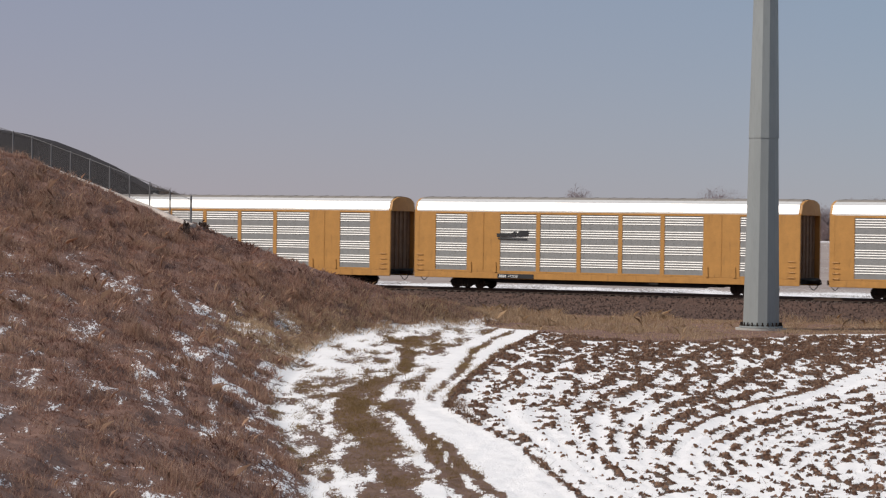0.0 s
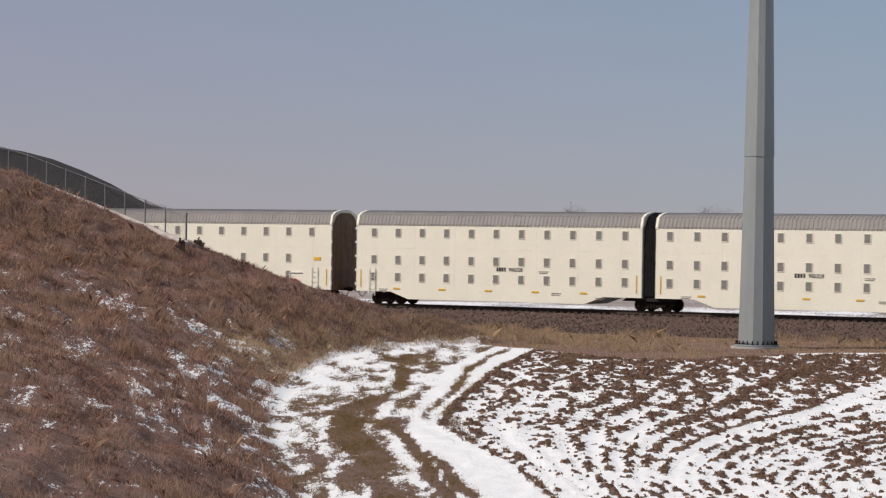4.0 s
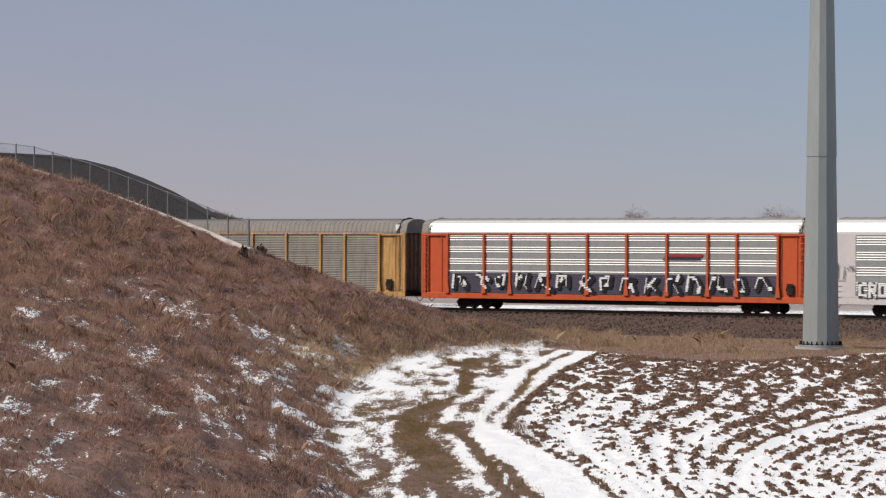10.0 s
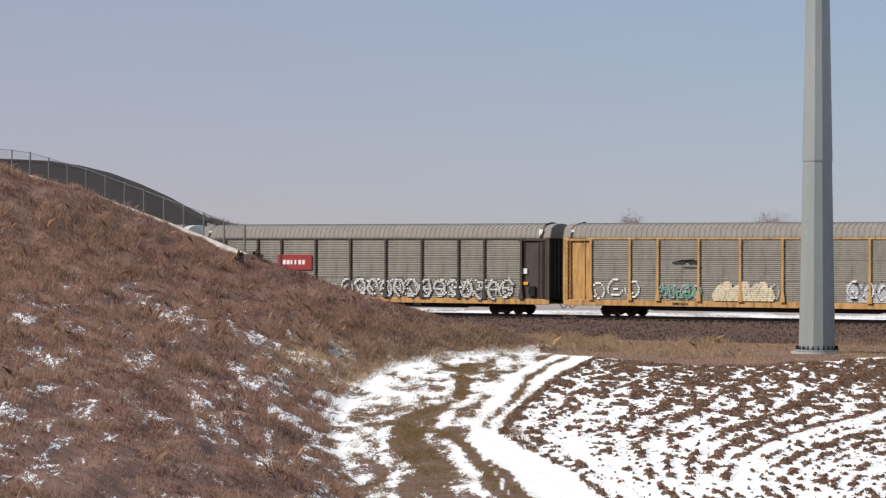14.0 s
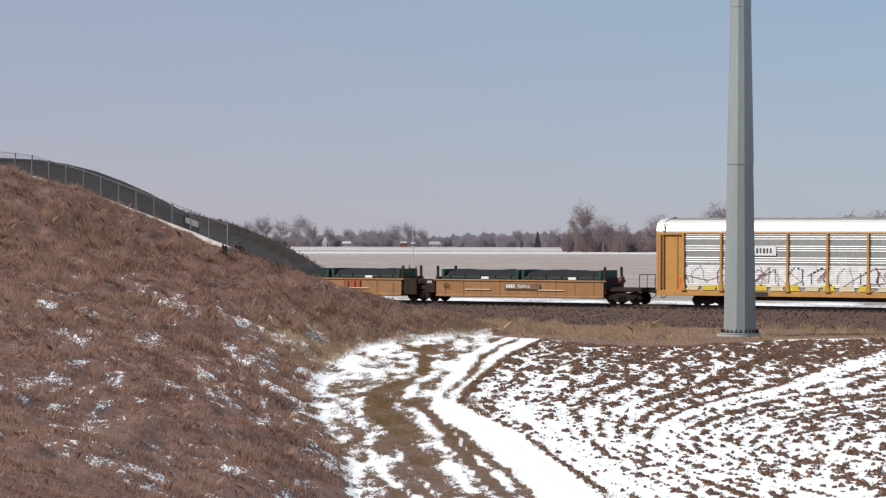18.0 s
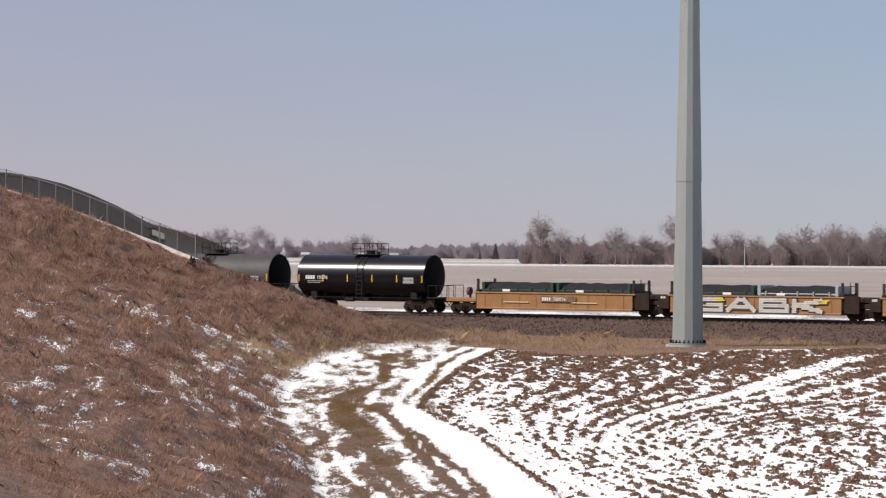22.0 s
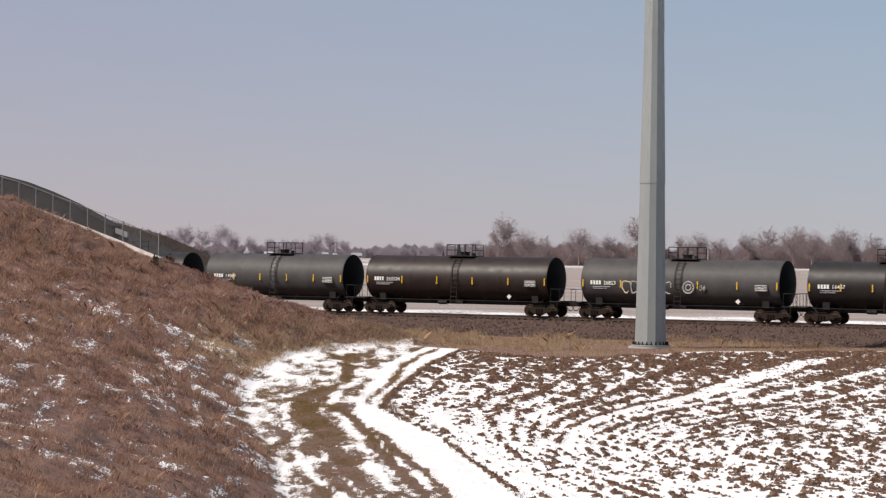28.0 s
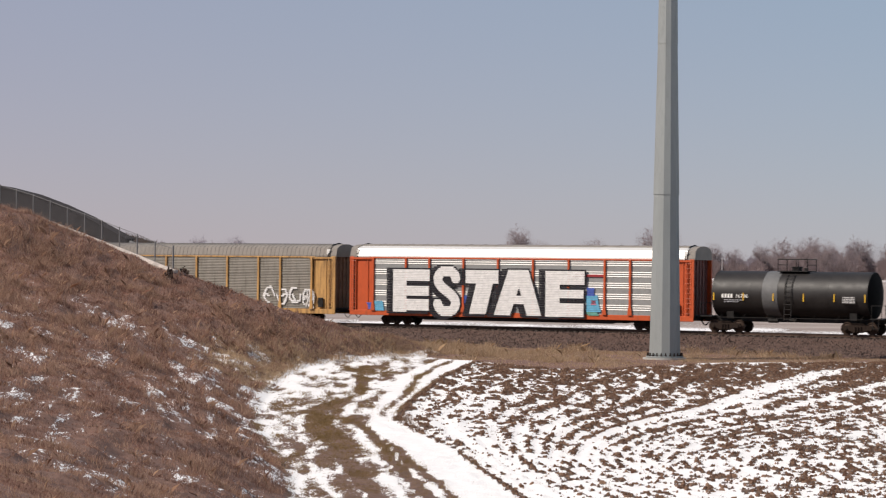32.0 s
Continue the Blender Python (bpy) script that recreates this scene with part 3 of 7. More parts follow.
def land():
    xs = np.concatenate([[-4500, -2500, -1200, -600, -300, -180, -110], np.arange(-76, -34, 2.0), np.arange(-34, 36, 0.2), np.arange(36, 80, 2.5), [100, 160, 280, 500, 900, 1600, 2600, 4500]])
    ys = np.concatenate([[-900, -300, -120], np.arange(-60, 28, 2.0), np.arange(28, 64, 0.4), np.arange(64, 152, 0.2), np.arange(152, 205, 1.2), np.arange(205, 420, 8), np.arange(420, 1000, 40), np.arange(1000, 4900, 200)])
    X, Y = np.meshgrid(xs, ys)
    s, turf, far, q = cover(X, Y)
    Z = rough_z(X, Y, q)
    n = len(xs)
    i = (np.arange(len(ys) - 1)[:, None] * n + np.arange(n - 1)[None]).ravel()
    me = bpy.data.meshes.new("ground")
    verts = np.stack([X, Y, Z], -1).reshape(-1, 3)
    faces = np.stack([i, i + 1, i + n + 1, i + n], 1)
    me.vertices.add(len(verts))
    me.vertices.foreach_set("co", verts.ravel())
    me.loops.add(faces.size)
    me.loops.foreach_set("vertex_index", faces.ravel().astype(np.int32))
    me.polygons.add(len(faces))
    me.polygons.foreach_set("loop_start", (np.arange(len(faces)) * 4).astype(np.int32))
    me.polygons.foreach_set("use_smooth", np.ones(len(faces), bool))
    me.update(calc_edges=True)
    for name, val in (("snow", s), ("turf", turf), ("far", far)):
        a = me.attributes.new(name, "FLOAT", "POINT")
        a.data.foreach_set("value", np.asarray(val, float).ravel())
    me.materials.append(LAND)
    return tagged(new("ground", me), "snow-dusted stubble field, grassy embankment and far fields", "ground", kind="structure")


land()


def blades(name, label, pts, mat, count, height, width, lean, spread, flat_=False, bent=False):
    """Tufts of thin blades on the points given, in one mesh; those near the path are finer."""
    n = len(pts)
    P = np.repeat(pts, count, 0)
    m = len(P)
    fine = fineness(P[:, 1])
    P[:, :2] += npr.normal(0, spread, (m, 2)) * fine[:, None]
    P[:, 2] = rough_z(P[:, 0], P[:, 1]) + (0.02 if flat_ else -0.03)
    ang = npr.uniform(0, 2 * np.pi, m)
    hgt = npr.uniform(height[0], height[1], m) * np.repeat(npr.uniform(0.6, 1.25, n) * (0.95 + 0.45 * wave(pts[:, 0], pts[:, 1] * 0.4, 1.1, 77)), count) * fine
    wid = npr.uniform(width[0], width[1], m) * fine
    tilt = npr.normal(0, lean, (m, 2)) + np.repeat(npr.normal(0, lean * 0.5, (n, 2)), count, 0)
    side = np.stack([np.cos(ang), np.sin(ang) * 0.6, np.zeros(m)], 1) * wid[:, None] * 0.5
    up = np.stack([tilt[:, 0] * hgt, tilt[:, 1] * hgt, hgt * (npr.uniform(0.0, 0.35, m) if flat_ else 1)], 1)
    tip = P + up * (np.array([1.15, 1.15, 0.85]) if bent else 1)
    if bent:
        mid = P + up * np.array([0.4, 0.4, 0.6])
        V = np.stack([P - side, P + side, mid + side * 0.8, tip, mid - side * 0.8], 1).reshape(-1, 3)
        k = 5
    else:
        V = np.stack([P - side, P + side, tip + side * 0.15], 1).reshape(-1, 3)
        k = 3
    me = bpy.data.meshes.new(name)
    me.vertices.add(len(V))
    me.vertices.foreach_set("co", V.ravel())
    me.loops.add(len(V))
    me.loops.foreach_set("vertex_index", np.arange(len(V), dtype=np.int32))
    me.polygons.add(m)
    me.polygons.foreach_set("loop_start", (np.arange(m) * k).astype(np.int32))
    me.update(calc_edges=True)
    me.materials.append(mat)
    return tagged(new(name, me), label, "grass", kind="stuff")


def fineness(y):
    return np.clip((y + 24) / 115, 0.28, 1.1)


def scatter(n, x0, x1, y0, y1, keep, even=True):
    x, y = npr.uniform(x0, x1, n), npr.uniform(y0, y1, n)
    if not even:
        y = np.where(npr.uniform(0, 1, n) < 0.35, y0 + (y1 - y0) * npr.uniform(0, 1, n) ** 2, y)
    k = keep(x, y) > npr.uniform(0, 1, n)
    return np.stack([x[k], y[k], np.zeros(k.sum())], 1)


def hill_keep(x, y):
    s = cover(x, y)[0]
    return (hill_z(x, y) > 0.15) * (y < ridge_y(x) + 5) * np.clip(1.1 - 2.2 * np.maximum(s, 0), 0.12, 1) * (np.abs(x) < 0.18 * (y + 26) + 2) * (0.35 + 0.65 * smooth(-0.25, 0.15, wave(x, y * 0.3, 2.1, 51)))


def in_view(x, y):
    return np.abs(x) < 0.18 * (y + 26) + 2


def field_keep(x, y):
    s, turf, far, q = cover(x, y)
    return (hill_z(x, y) < 0.15) * (y < field_end(x)) * (q > -0.1) * np.clip(1.05 - 1.3 * np.maximum(s, 0), 0.03, 1) * in_view(x, y)


def lane_keep(x, y):
    s, turf, far, q = cover(x, y)
    return (hill_z(x, y) < 0.15) * (y < 150) * (y < field_end(x)) * (q <= -0.1) * np.clip(1.0 - 1.5 * np.maximum(s, 0), 0, 1)


def strip_keep(x, y):
    ac = across_track(x, y)
    return (hill_z(x, y) < 0.3) * (y > field_end(x)) * (ac < -5.0) * (0.35 + 0.65 * smooth(-0.2, 0.5, wave(x, y, 0.35, 61)))


def clods(name, label, pts, mat, size, height):
    """Low ragged lumps of soil and matted trash on the points given, in one mesh."""
    n = len(pts)
    r = npr.uniform(size[0], size[1], n) * (0.6 + 0.8 * npr.uniform(0, 1, n) ** 2)
    h = npr.uniform(height[0], height[1], n) * (0.6 + 0.5 * r / size[1])
    a = (np.arange(6) * np.pi / 3)[None] + npr.uniform(-0.35, 0.35, (n, 6))
    k = r[:, None] * npr.uniform(0.55, 1.25, (n, 6))
    z = rough_z(pts[:, 0], pts[:, 1])
    ring = np.stack([pts[:, :1] + k * np.cos(a), pts[:, 1:2] + k * np.sin(a) * 1.2, np.broadcast_to(z[:, None] - 0.05, (n, 6))], -1)
    b = a[:, ::2] + 0.4
    kk = r[:, None] * npr.uniform(0.15, 0.6, (n, 3))
    crown = np.stack([pts[:, :1] + kk * np.cos(b), pts[:, 1:2] + kk * np.sin(b), z[:, None] + h[:, None] * npr.uniform(0.55, 1.15, (n, 3))], -1)
    V = np.concatenate([ring, crown], 1).reshape(-1, 3)
    tri = np.array([(0, 1, 6), (1, 2, 7), (2, 3, 7), (3, 4, 8), (4, 5, 8), (5, 0, 6), (1, 7, 6), (3, 8, 7), (5, 6, 8), (6, 7, 8)])
    F = (np.arange(n)[:, None, None] * 9 + tri[None]).reshape(-1, 3)
    me = bpy.data.meshes.new(name)
    me.vertices.add(len(V))
    me.vertices.foreach_set("co", V.ravel())
    me.loops.add(F.size)
    me.loops.foreach_set("vertex_index", F.ravel().astype(np.int32))
    me.polygons.add(len(F))
    me.polygons.foreach_set("loop_start", (np.arange(len(F)) * 3).astype(np.int32))
    me.update(calc_edges=True)
    me.materials.append(mat)
    return tagged(new(name, me), label, "soil", kind="stuff")


blades("hill_grass", "matted reddish-brown winter grass on the embankment", np.concatenate([scatter(430000, -36, 4, 8, 162, hill_keep, False), scatter(90000, -13, 2, -14, 40, hill_keep)]), GRASS, 5, (0.08, 0.24), (0.012, 0.028), 0.42, 0.10, False, True)
tall = scatter(60000, -36, 4, 10, 162, lambda x, y: hill_keep(x, y) * (cover(x, y)[0] < 0.16) * smooth(1.5, 5.0, ridge_y(x) - y) * (0.10 + 0.90 * smooth(0.0, 0.35, wave(x, y * 0.7, 0.8, 53) + 0.5 * wave(x, y, 0.2, 54))))
blades("grass_tussocks", "taller shaggy tussocks among the embankment grass", tall, GRASS_TALL, 30, (0.22, 0.56), (0.010, 0.02), 0.42, 0.2, False, True)
blades("corn_residue", "broken brown corn leaves and stalks lying on the snow", scatter(60000, -6, 38, 56, 142, field_keep), STALK, 4, (0.07, 0.2), (0.015, 0.035), 0.9, 0.12, True)
heaps = scatter(190000, -6, 38, 58, 142, lambda x, y: field_keep(x, y) * 0.8)
clods("field_clods", "dark clods and matted corn trash lying in rows on the snow", heaps, TRASH, (0.045, 0.13), (0.03, 0.085))
blades("residue_clumps", "ragged ends of dark corn trash between the rows", heaps[::2], TRASH, 5, (0.05, 0.13), (0.012, 0.03), 0.8, 0.07)
blades("corn_stubble", "short cut corn stalks standing in rows", scatter(16000, -6, 38, 56, 142, lambda x, y: field_keep(x, y) * (np.cos(2 * np.pi * row_q(x, y)) > 0.4)), STALK, 3, (0.08, 0.26), (0.015, 0.03), 0.45, 0.07)
edge_row = scatter(26000, -2, 24, 56, 100, lambda x, y: ((row_q(x, y) > -0.1) & (row_q(x, y) < 0.4)) * 0.9 * smooth(-0.5, 0.2, wave(x, y * 0.5, 0.9, 58)))
blades("edge_stalks", "ragged row of broken upright corn stalks along the field's edge", edge_row, STALK, 5, (0.08, 0.34), (0.015, 0.035), 0.55, 0.1)
blades("lane_grass", "short tan grass along the field lane", scatter(120000, -9, 4, 48, 143, lane_keep), GRASS_LANE, 8, (0.04, 0.13), (0.010, 0.024), 0.45, 0.1)
blades("verge_grass", "short tan grass on the verge below the railway", scatter(60000, -14, 60, 126, 172, strip_keep), GRASS_PALE, 7, (0.05, 0.17), (0.010, 0.025), 0.45, 0.12, False, True)
clumps = scatter(9000, -8, 50, 126, 176, lambda x, y: (hill_z(x, y) < 0.9) * (across_track(x, y) < -5.2) * (y > field_end(x) + 0.8) * (0.75 * smooth(0.1, 0.45, wave(x, y, 0.33, 63)) * smooth(-14, -7, across_track(x, y)) + 0.95 * smooth(15, 10, x) * smooth(0.0, 0.3, wave(x, y, 0.27, 64))))
blades("grass_clumps", "bleached clumps of tall grass at the foot of the ballast", clumps, GRASS_PALE, 34, (0.2, 0.52), (0.008, 0.018), 0.45, 0.22, False, True)


toe = scatter(26000, -10, 6, 108, 150, lambda x, y: (hill_z(x, y) > 0.08) * smooth(2.4, 0.5, hill_z(x, y)) * smooth(108, 122, y) * (across_track(x, y) < -5.2))
blades("toe_grass", "paler tan grass at the foot of the embankment", toe, GRASS_PALE, 8, (0.12, 0.3), (0.008, 0.02), 0.45, 0.14, False, True)


# ---- railway ----
def along(s, a, z):
    return (TRACK.x + U.x * s + N.x * a, TRACK.y + U.y * s + N.y * a, z)


def railway():
    prof = [(-7.6, -0.35), (-6.2, 0.02), (-5.4, 0.16), (-3.6, 0.62), (-2.3, 1.02), (-1.9, 1.06), (1.9, 1.06), (2.4, 1.0), (4.6, 0.1), (5.4, -0.3)]
    v, f = [], []
    ss = np.concatenate([np.arange(-420, -80, 20), np.arange(-80, 70, 0.5), np.arange(70, 401, 15)])
    cols = []
    for (a0, z0), (a1, z1) in zip(prof, prof[1:]):
        k = 6 if a0 < 2 else 2
        cols += [(a0 + (a1 - a0) * j / k, z0 + (z1 - z0) * j / k) for j in range(k)]
    cols.append(prof[-1])
    for s in ss:
        for a, z in cols:
            x, y, _ = along(s, a, 0)
            v.append((x, y, z + (0.0 if z < 0 else 0.05 * float(wave(s, a, 2.2, 71)))))
    n = len(cols)
    for i in range(len(ss) - 1):
        for j in range(n - 1):
            k = i * n + j
            f.append((k, k + n, k + n + 1, k + 1))
    me = bpy.data.meshes.new("ballast")
    me.from_pydata(v, [], f)
    me.materials.append(BALLAST)
    tagged(new("ballast", me), "bank of grey-brown crushed stone ballast", "ballast", kind="structure")
    st = Shape()
    for _ in range(15000):
        s, a = rng.uniform(-45, 45), rng.uniform(-6.2, -1.75)
        z = float(np.interp(a, [p[0] for p in prof], [p[1] for p in prof])) + 0.02
        x, y, _z = along(s, a, 0)
        r = rng.uniform(0.03, 0.085)
        i = len(st.v)
        st.v += [(x + r * rng.uniform(0.6, 1.2) * cx, y + r * rng.uniform(0.6, 1.2) * cy, z - 0.02) for cx, cy in ((1, 0), (-0.5, 0.86), (-0.5, -0.86))] + [(x + rng.uniform(-.4, .4) * r, y + rng.uniform(-.4, .4) * r, z + r * rng.uniform(0.6, 1.1))]
        st.f += [(i, i + 1, i + 3), (i + 1, i + 2, i + 3), (i + 2, i, i + 3)]
    tagged(new("ballast_stones", st.mesh("ballast_stones", STONE)), "loose angular ballast stones", "stones", kind="stuff")
    ties = tagged(new("ties"), "dark creosoted wooden ties under the rails", "ties", kind="structure")
    tie = Shape().block(-0.115, 0.115, -1.3, 1.3, -0.14, 0, 0.015).mesh("tie", TIE)
    for k in range(-110, 110):
        part("tie", tie, ties, pose(*along(k * 0.5, 0, RAIL_Z - 0.17), 0, 0, TURN))
    web = [(-0.07, 0), (0.07, 0), (0.07, 0.02), (0.012, 0.04), (0.012, 0.12), (0.036, 0.13), (0.036, 0.17), (-0.036, 0.17), (-0.036, 0.13), (-0.012, 0.12), (-0.012, 0.04), (-0.07, 0.02)]
    rail = Shape().extrude(web, -420, 400).mesh("rail", RAIL)
    track = tagged(new("track"), "pair of brown steel rails", "track", kind="structure")
    for a in (-0.755, 0.755):
        part("rail", rail, track, pose(*along(0, a, RAIL_Z - 0.17), 0, 0, TURN))


railway()


# ---- the steel power pole ----
def power_pole():
    top = thing("power_pole", "tall tapered grey galvanised steel power pole on a bolted base", "power pole")
    top.matrix_world = pose(17.2, 139.5, 0.05, 0, 0, 12)

    def section(z0, z1, r0, r1, n=12):
        return Shape().rings([[(r * math.cos(2 * math.pi * k / n), r * math.sin(2 * math.pi * k / n), z) for k in range(n)] for z, r in ((z0, r0), (z0 + (z1 - z0) / 2, (r0 + r1) / 2), (z1, r1))]).mesh("shaft", GALV_POLE)
    part("lower_shaft", section(0.16, 10.5, 0.97, 0.769), top)
    part("middle_shaft", section(10.05, 19.7, 0.808, 0.61), top)
    part("upper_shaft", section(19.3, 42, 0.635, 0.26), top)
    part("foundation", Shape().tube((0, 0, -0.5), (0, 0, 0.06), 1.35, n=28).mesh("foundation", CONCRETE), top, None, "round concrete foundation")
    plate_ = part("base_plate", Shape().tube((0, 0, 0.08), (0, 0, 0.17), 1.14, n=24).mesh("base_plate", GALV_POLE), top)
    bolt = Shape().tube((0, 0, 0), (0, 0, 0.2), 0.04, n=6).tube((0, 0, 0.01), (0, 0, 0.07), 0.075, n=6).mesh("bolt", TRUCK)
    for k in range(24):
        a = 2 * math.pi * k / 24
        part("anchor_bolt", bolt, plate_, Matrix.Translation((1.06 * math.cos(a), 1.06 * math.sin(a), 0.16)))
    rung = Shape().tube((0, 0, 0), (0.13, 0, 0), 0.012, n=5).mesh("step_bolt", GALV_POLE)
    for k in range(18):
        part("step_lug", rung, top, pose(0.59 * math.cos(-2.4), 0.59 * math.sin(-2.4), 20.2 + k * 0.45, 0, 0, -137))


power_pole()


# ---- fence along the embankment's edge ----
def fence_at(x):
    y = float(ridge_y(x)) - 0.8
    return x, y, float(land_z(x, y))


def fence():
    top = thing("chain_link_fence", "galvanised chain-link fence along the edge of the embankment", "fence")
    post = Shape().tube((0, 0, -0.3), (0, 0, 1.42), 0.04, n=8).tube((0, 0, 1.42), (0, 0, 1.48), 0.05, 0.02, n=8).mesh("post", FENCE)
    xs = [-13.0 - 1.17 * k for k in range(26)]
    spots = [fence_at(x) for x in xs]
    for p in spots:
        part("post", post, top, Matrix.Translation(p))
    end = Shape().tube((0, 0, -0.3), (0, 0, 1.62), 0.055, n=8).mesh("end_post", FENCE)
    part("end_post", end, top, Matrix.Translation(spots[0]))
    for p, q in zip(spots, spots[1:]):
        p, q = Vector(p), Vector(q)
        part("top_rail", Shape().tube(p + Vector((0, 0, 1.42)), q + Vector((0, 0, 1.42)), 0.018, n=6).mesh("top_rail", FENCE), top)
        s = Shape()
        d, h, k = q - p, 1.36, 13
        for j in range(-11, k):
            for sl in (1, -1):
                a, b = j / k, (j + 11) / k
                a0, b0 = max(a, 0), min(b, 1)
                if b0 <= a0:
                    continue
                za, zb = (a0 - a) / (b - a) * h, (b0 - a) / (b - a) * h
                if sl < 0:
                    za, zb = h - za, h - zb
                s.tube(p + d * a0 + Vector((0, 0, 0.05 + za)), p + d * b0 + Vector((0, 0, 0.05 + zb)), 0.0032, n=3)
        part("mesh_panel", s.mesh("mesh_panel", FENCE), top, None, "woven wire mesh")
    kerb = thing("snowy_kerb", "low concrete edging under the fence, capped with old snow", "edging")
    edging = surf("snowy_edging", (0.50, 0.43, 0.38), 0.9, 0, 0.3, 1.5, 0.3)
    for p, q in zip(spots, spots[1:]):
        p, q = Vector(p), Vector(q)
        s = Shape()
        off = Vector((0.15, -0.35, 0))
        s.rings([[p + off + Vector(c) for c in ((-0.2, -0.2, -0.4), (0.2, 0.2, -0.4), (0.18, 0.2, 0.09), (0, -0.08, 0.13), (-0.2, -0.2, 0.04))],
                 [q + off + Vector(c) for c in ((-0.2, -0.2, -0.4), (0.2, 0.2, -0.4), (0.18, 0.2, 0.09), (0, -0.08, 0.13), (-0.2, -0.2, 0.04))]])
        part("edging_block", s.mesh("edging_block", edging), kerb)


fence()


# ---- the road bridge's far side ----
# rim grass in duller tones, the far bank's shade put into the colour
TWIG_DRY = growth("shaded_rim_grass", (0.14, 0.10, 0.08), (0.17, 0.12, 0.10), (0.24, 0.18, 0.14))


def overpass():
    top = tagged(new("bridge_wall"), "dark curving side wall of a road overpass, in shade", "bridge", kind="structure")
    path = [(-62, 217.7, 13.0), (-45, 207.4, 12.7), (-33.4, 200.4, 12.0), (-30.9, 198.9, 11.6), (-28.4, 197.4, 11.0), (-26.0, 195.9, 10.15), (-23.65, 194.5, 9.15), (-21.3, 193.1, 7.95), (-20.2, 192.4, 7.4)]
    for k, ((x0, y0, z0), (x1, y1, z1)) in enumerate(zip(path, path[1:])):
        s = Shape()
        s.rings([[(x0, y0, -1), (x0 - 0.6, y0, -1), (x0 - 0.6, y0, z0), (x0, y0, z0)], [(x1, y1, -1), (x1 - 0.6, y1, -1), (x1 - 0.6, y1, z1), (x1, y1, z1)]])
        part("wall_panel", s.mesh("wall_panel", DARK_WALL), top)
        c = Shape()
        c.rings([[(x0 + 0.06, y0, z0), (x0 - 0.7, y0, z0), (x0 - 0.7, y0, z0 + 0.12), (x0 + 0.06, y0, z0 + 0.12)], [(x1 + 0.06, y1, z1), (x1 - 0.7, y1, z1), (x1 - 0.7, y1, z1 + 0.12), (x1 + 0.06, y1, z1 + 0.12)]])
        part("coping", c.mesh("coping", DARK_WALL), top)
    blk = thing("abutment_block", "pale concrete end block of the overpass", "bridge end")
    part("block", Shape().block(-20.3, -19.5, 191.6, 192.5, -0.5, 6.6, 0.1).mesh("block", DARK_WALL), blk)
    part("cap", Shape().rings([[(-20.5, 191.5, 6.95), (-20.5, 192.5, 6.95), (-20.5, 192.5, 7.35), (-20.5, 191.5, 7.35)], [(-19.55, 191.5, 6.55), (-19.55, 192.5, 6.55), (-19.55, 192.5, 7.0), (-19.55, 191.5, 7.0)]]).mesh("cap", CONCRETE), blk)
    far = [(-22, 200.4, 8.0), (-19.56, 199, 7.43), (-17.1, 197.5, 6.83), (-14.6, 196.1, 5.86), (-12.7, 194.9, 5.0), (-10.8, 193.8, 4.0), (-8.6, 192.5, 2.5), (-6.8, 191.4, 1.0), (-5.4, 190.6, -0.2)]
    b = tagged(new("far_embankment"), "shaded dark slope of the far embankment with a grassy rim", "embankment", kind="structure")
    s = Shape()
    s.rings([[(x + 0.2 * (z + 0.3), y - 5, -0.3), (x, y, z), (x - 4, y + 4, z), (x - 4, y + 4, -0.3)] for x, y, z in far], caps=True)
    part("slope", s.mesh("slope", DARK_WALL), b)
    rim = Shape()
    for (x0, y0, z0), (x1, y1, z1) in zip(far, far[1:]):
        for _ in range(200):
            k = rng.random()
            x, y, z = x0 + (x1 - x0) * k + rng.uniform(-1.6, 0.3), y0 + (y1 - y0) * k, z0 + (z1 - z0) * k
            i, hh, w = len(rim.v), rng.uniform(0.08, 0.28), rng.uniform(0.02, 0.04)
            t = rng.uniform(-0.3, 0.3)
            rim.v += [(x - w, y, z - 0.1), (x + w, y, z - 0.1), (x + t, y, z + hh)]
            rim.f.append((i, i + 1, i + 2))
    tagged(new("rim_grass", rim.mesh("rim_grass", TWIG_DRY)), "brown grass along the far embankment's rim", "grass", kind="stuff")


overpass()


TWIG = surf("dark_twigs", (0.06, 0.035, 0.025), 0.9)


def bush(x, y, h, w, n, seed):
    r = random.Random(seed)
    z = float(land_z(x, y))
    top = thing("bush", "small dark brown leafless bush on the embankment", "bush")
    top.matrix_world = Matrix.Translation((x, y, z))
    st, lv = Shape(), Shape()
    for _ in range(n):
        a, t = r.uniform(0, 6.28), r.uniform(0.1, 1)
        q = Vector((math.cos(a) * w * t, math.sin(a) * w * t, h * r.uniform(0.5, 1) * (1.1 - 0.5 * t)))
        st.tube((0, 0, 0), q, 0.014, 0.005, n=4)
        for _k in range(7):
            c = q * r.uniform(0.5, 1.05)
            i, s = len(lv.v), r.uniform(0.04, 0.1)
            lv.v += [(c.x - s, c.y, c.z), (c.x + s, c.y + r.uniform(-s, s), c.z + r.uniform(-s, s)), (c.x + r.uniform(-s, s), c.y, c.z + s * 1.5)]
            lv.f.append((i, i + 1, i + 2))
    tagged(part("stem", st.mesh("stem", BARK), top), kind="stuff")
    tagged(part("leaf_litter", lv.mesh("leaf_litter", TWIG), top), kind="stuff")


bush(-13.0, 137.4, 0.75, 0.28, 24, 1)
bush(-12.3, 140.0, 0.5, 0.3, 16, 2)


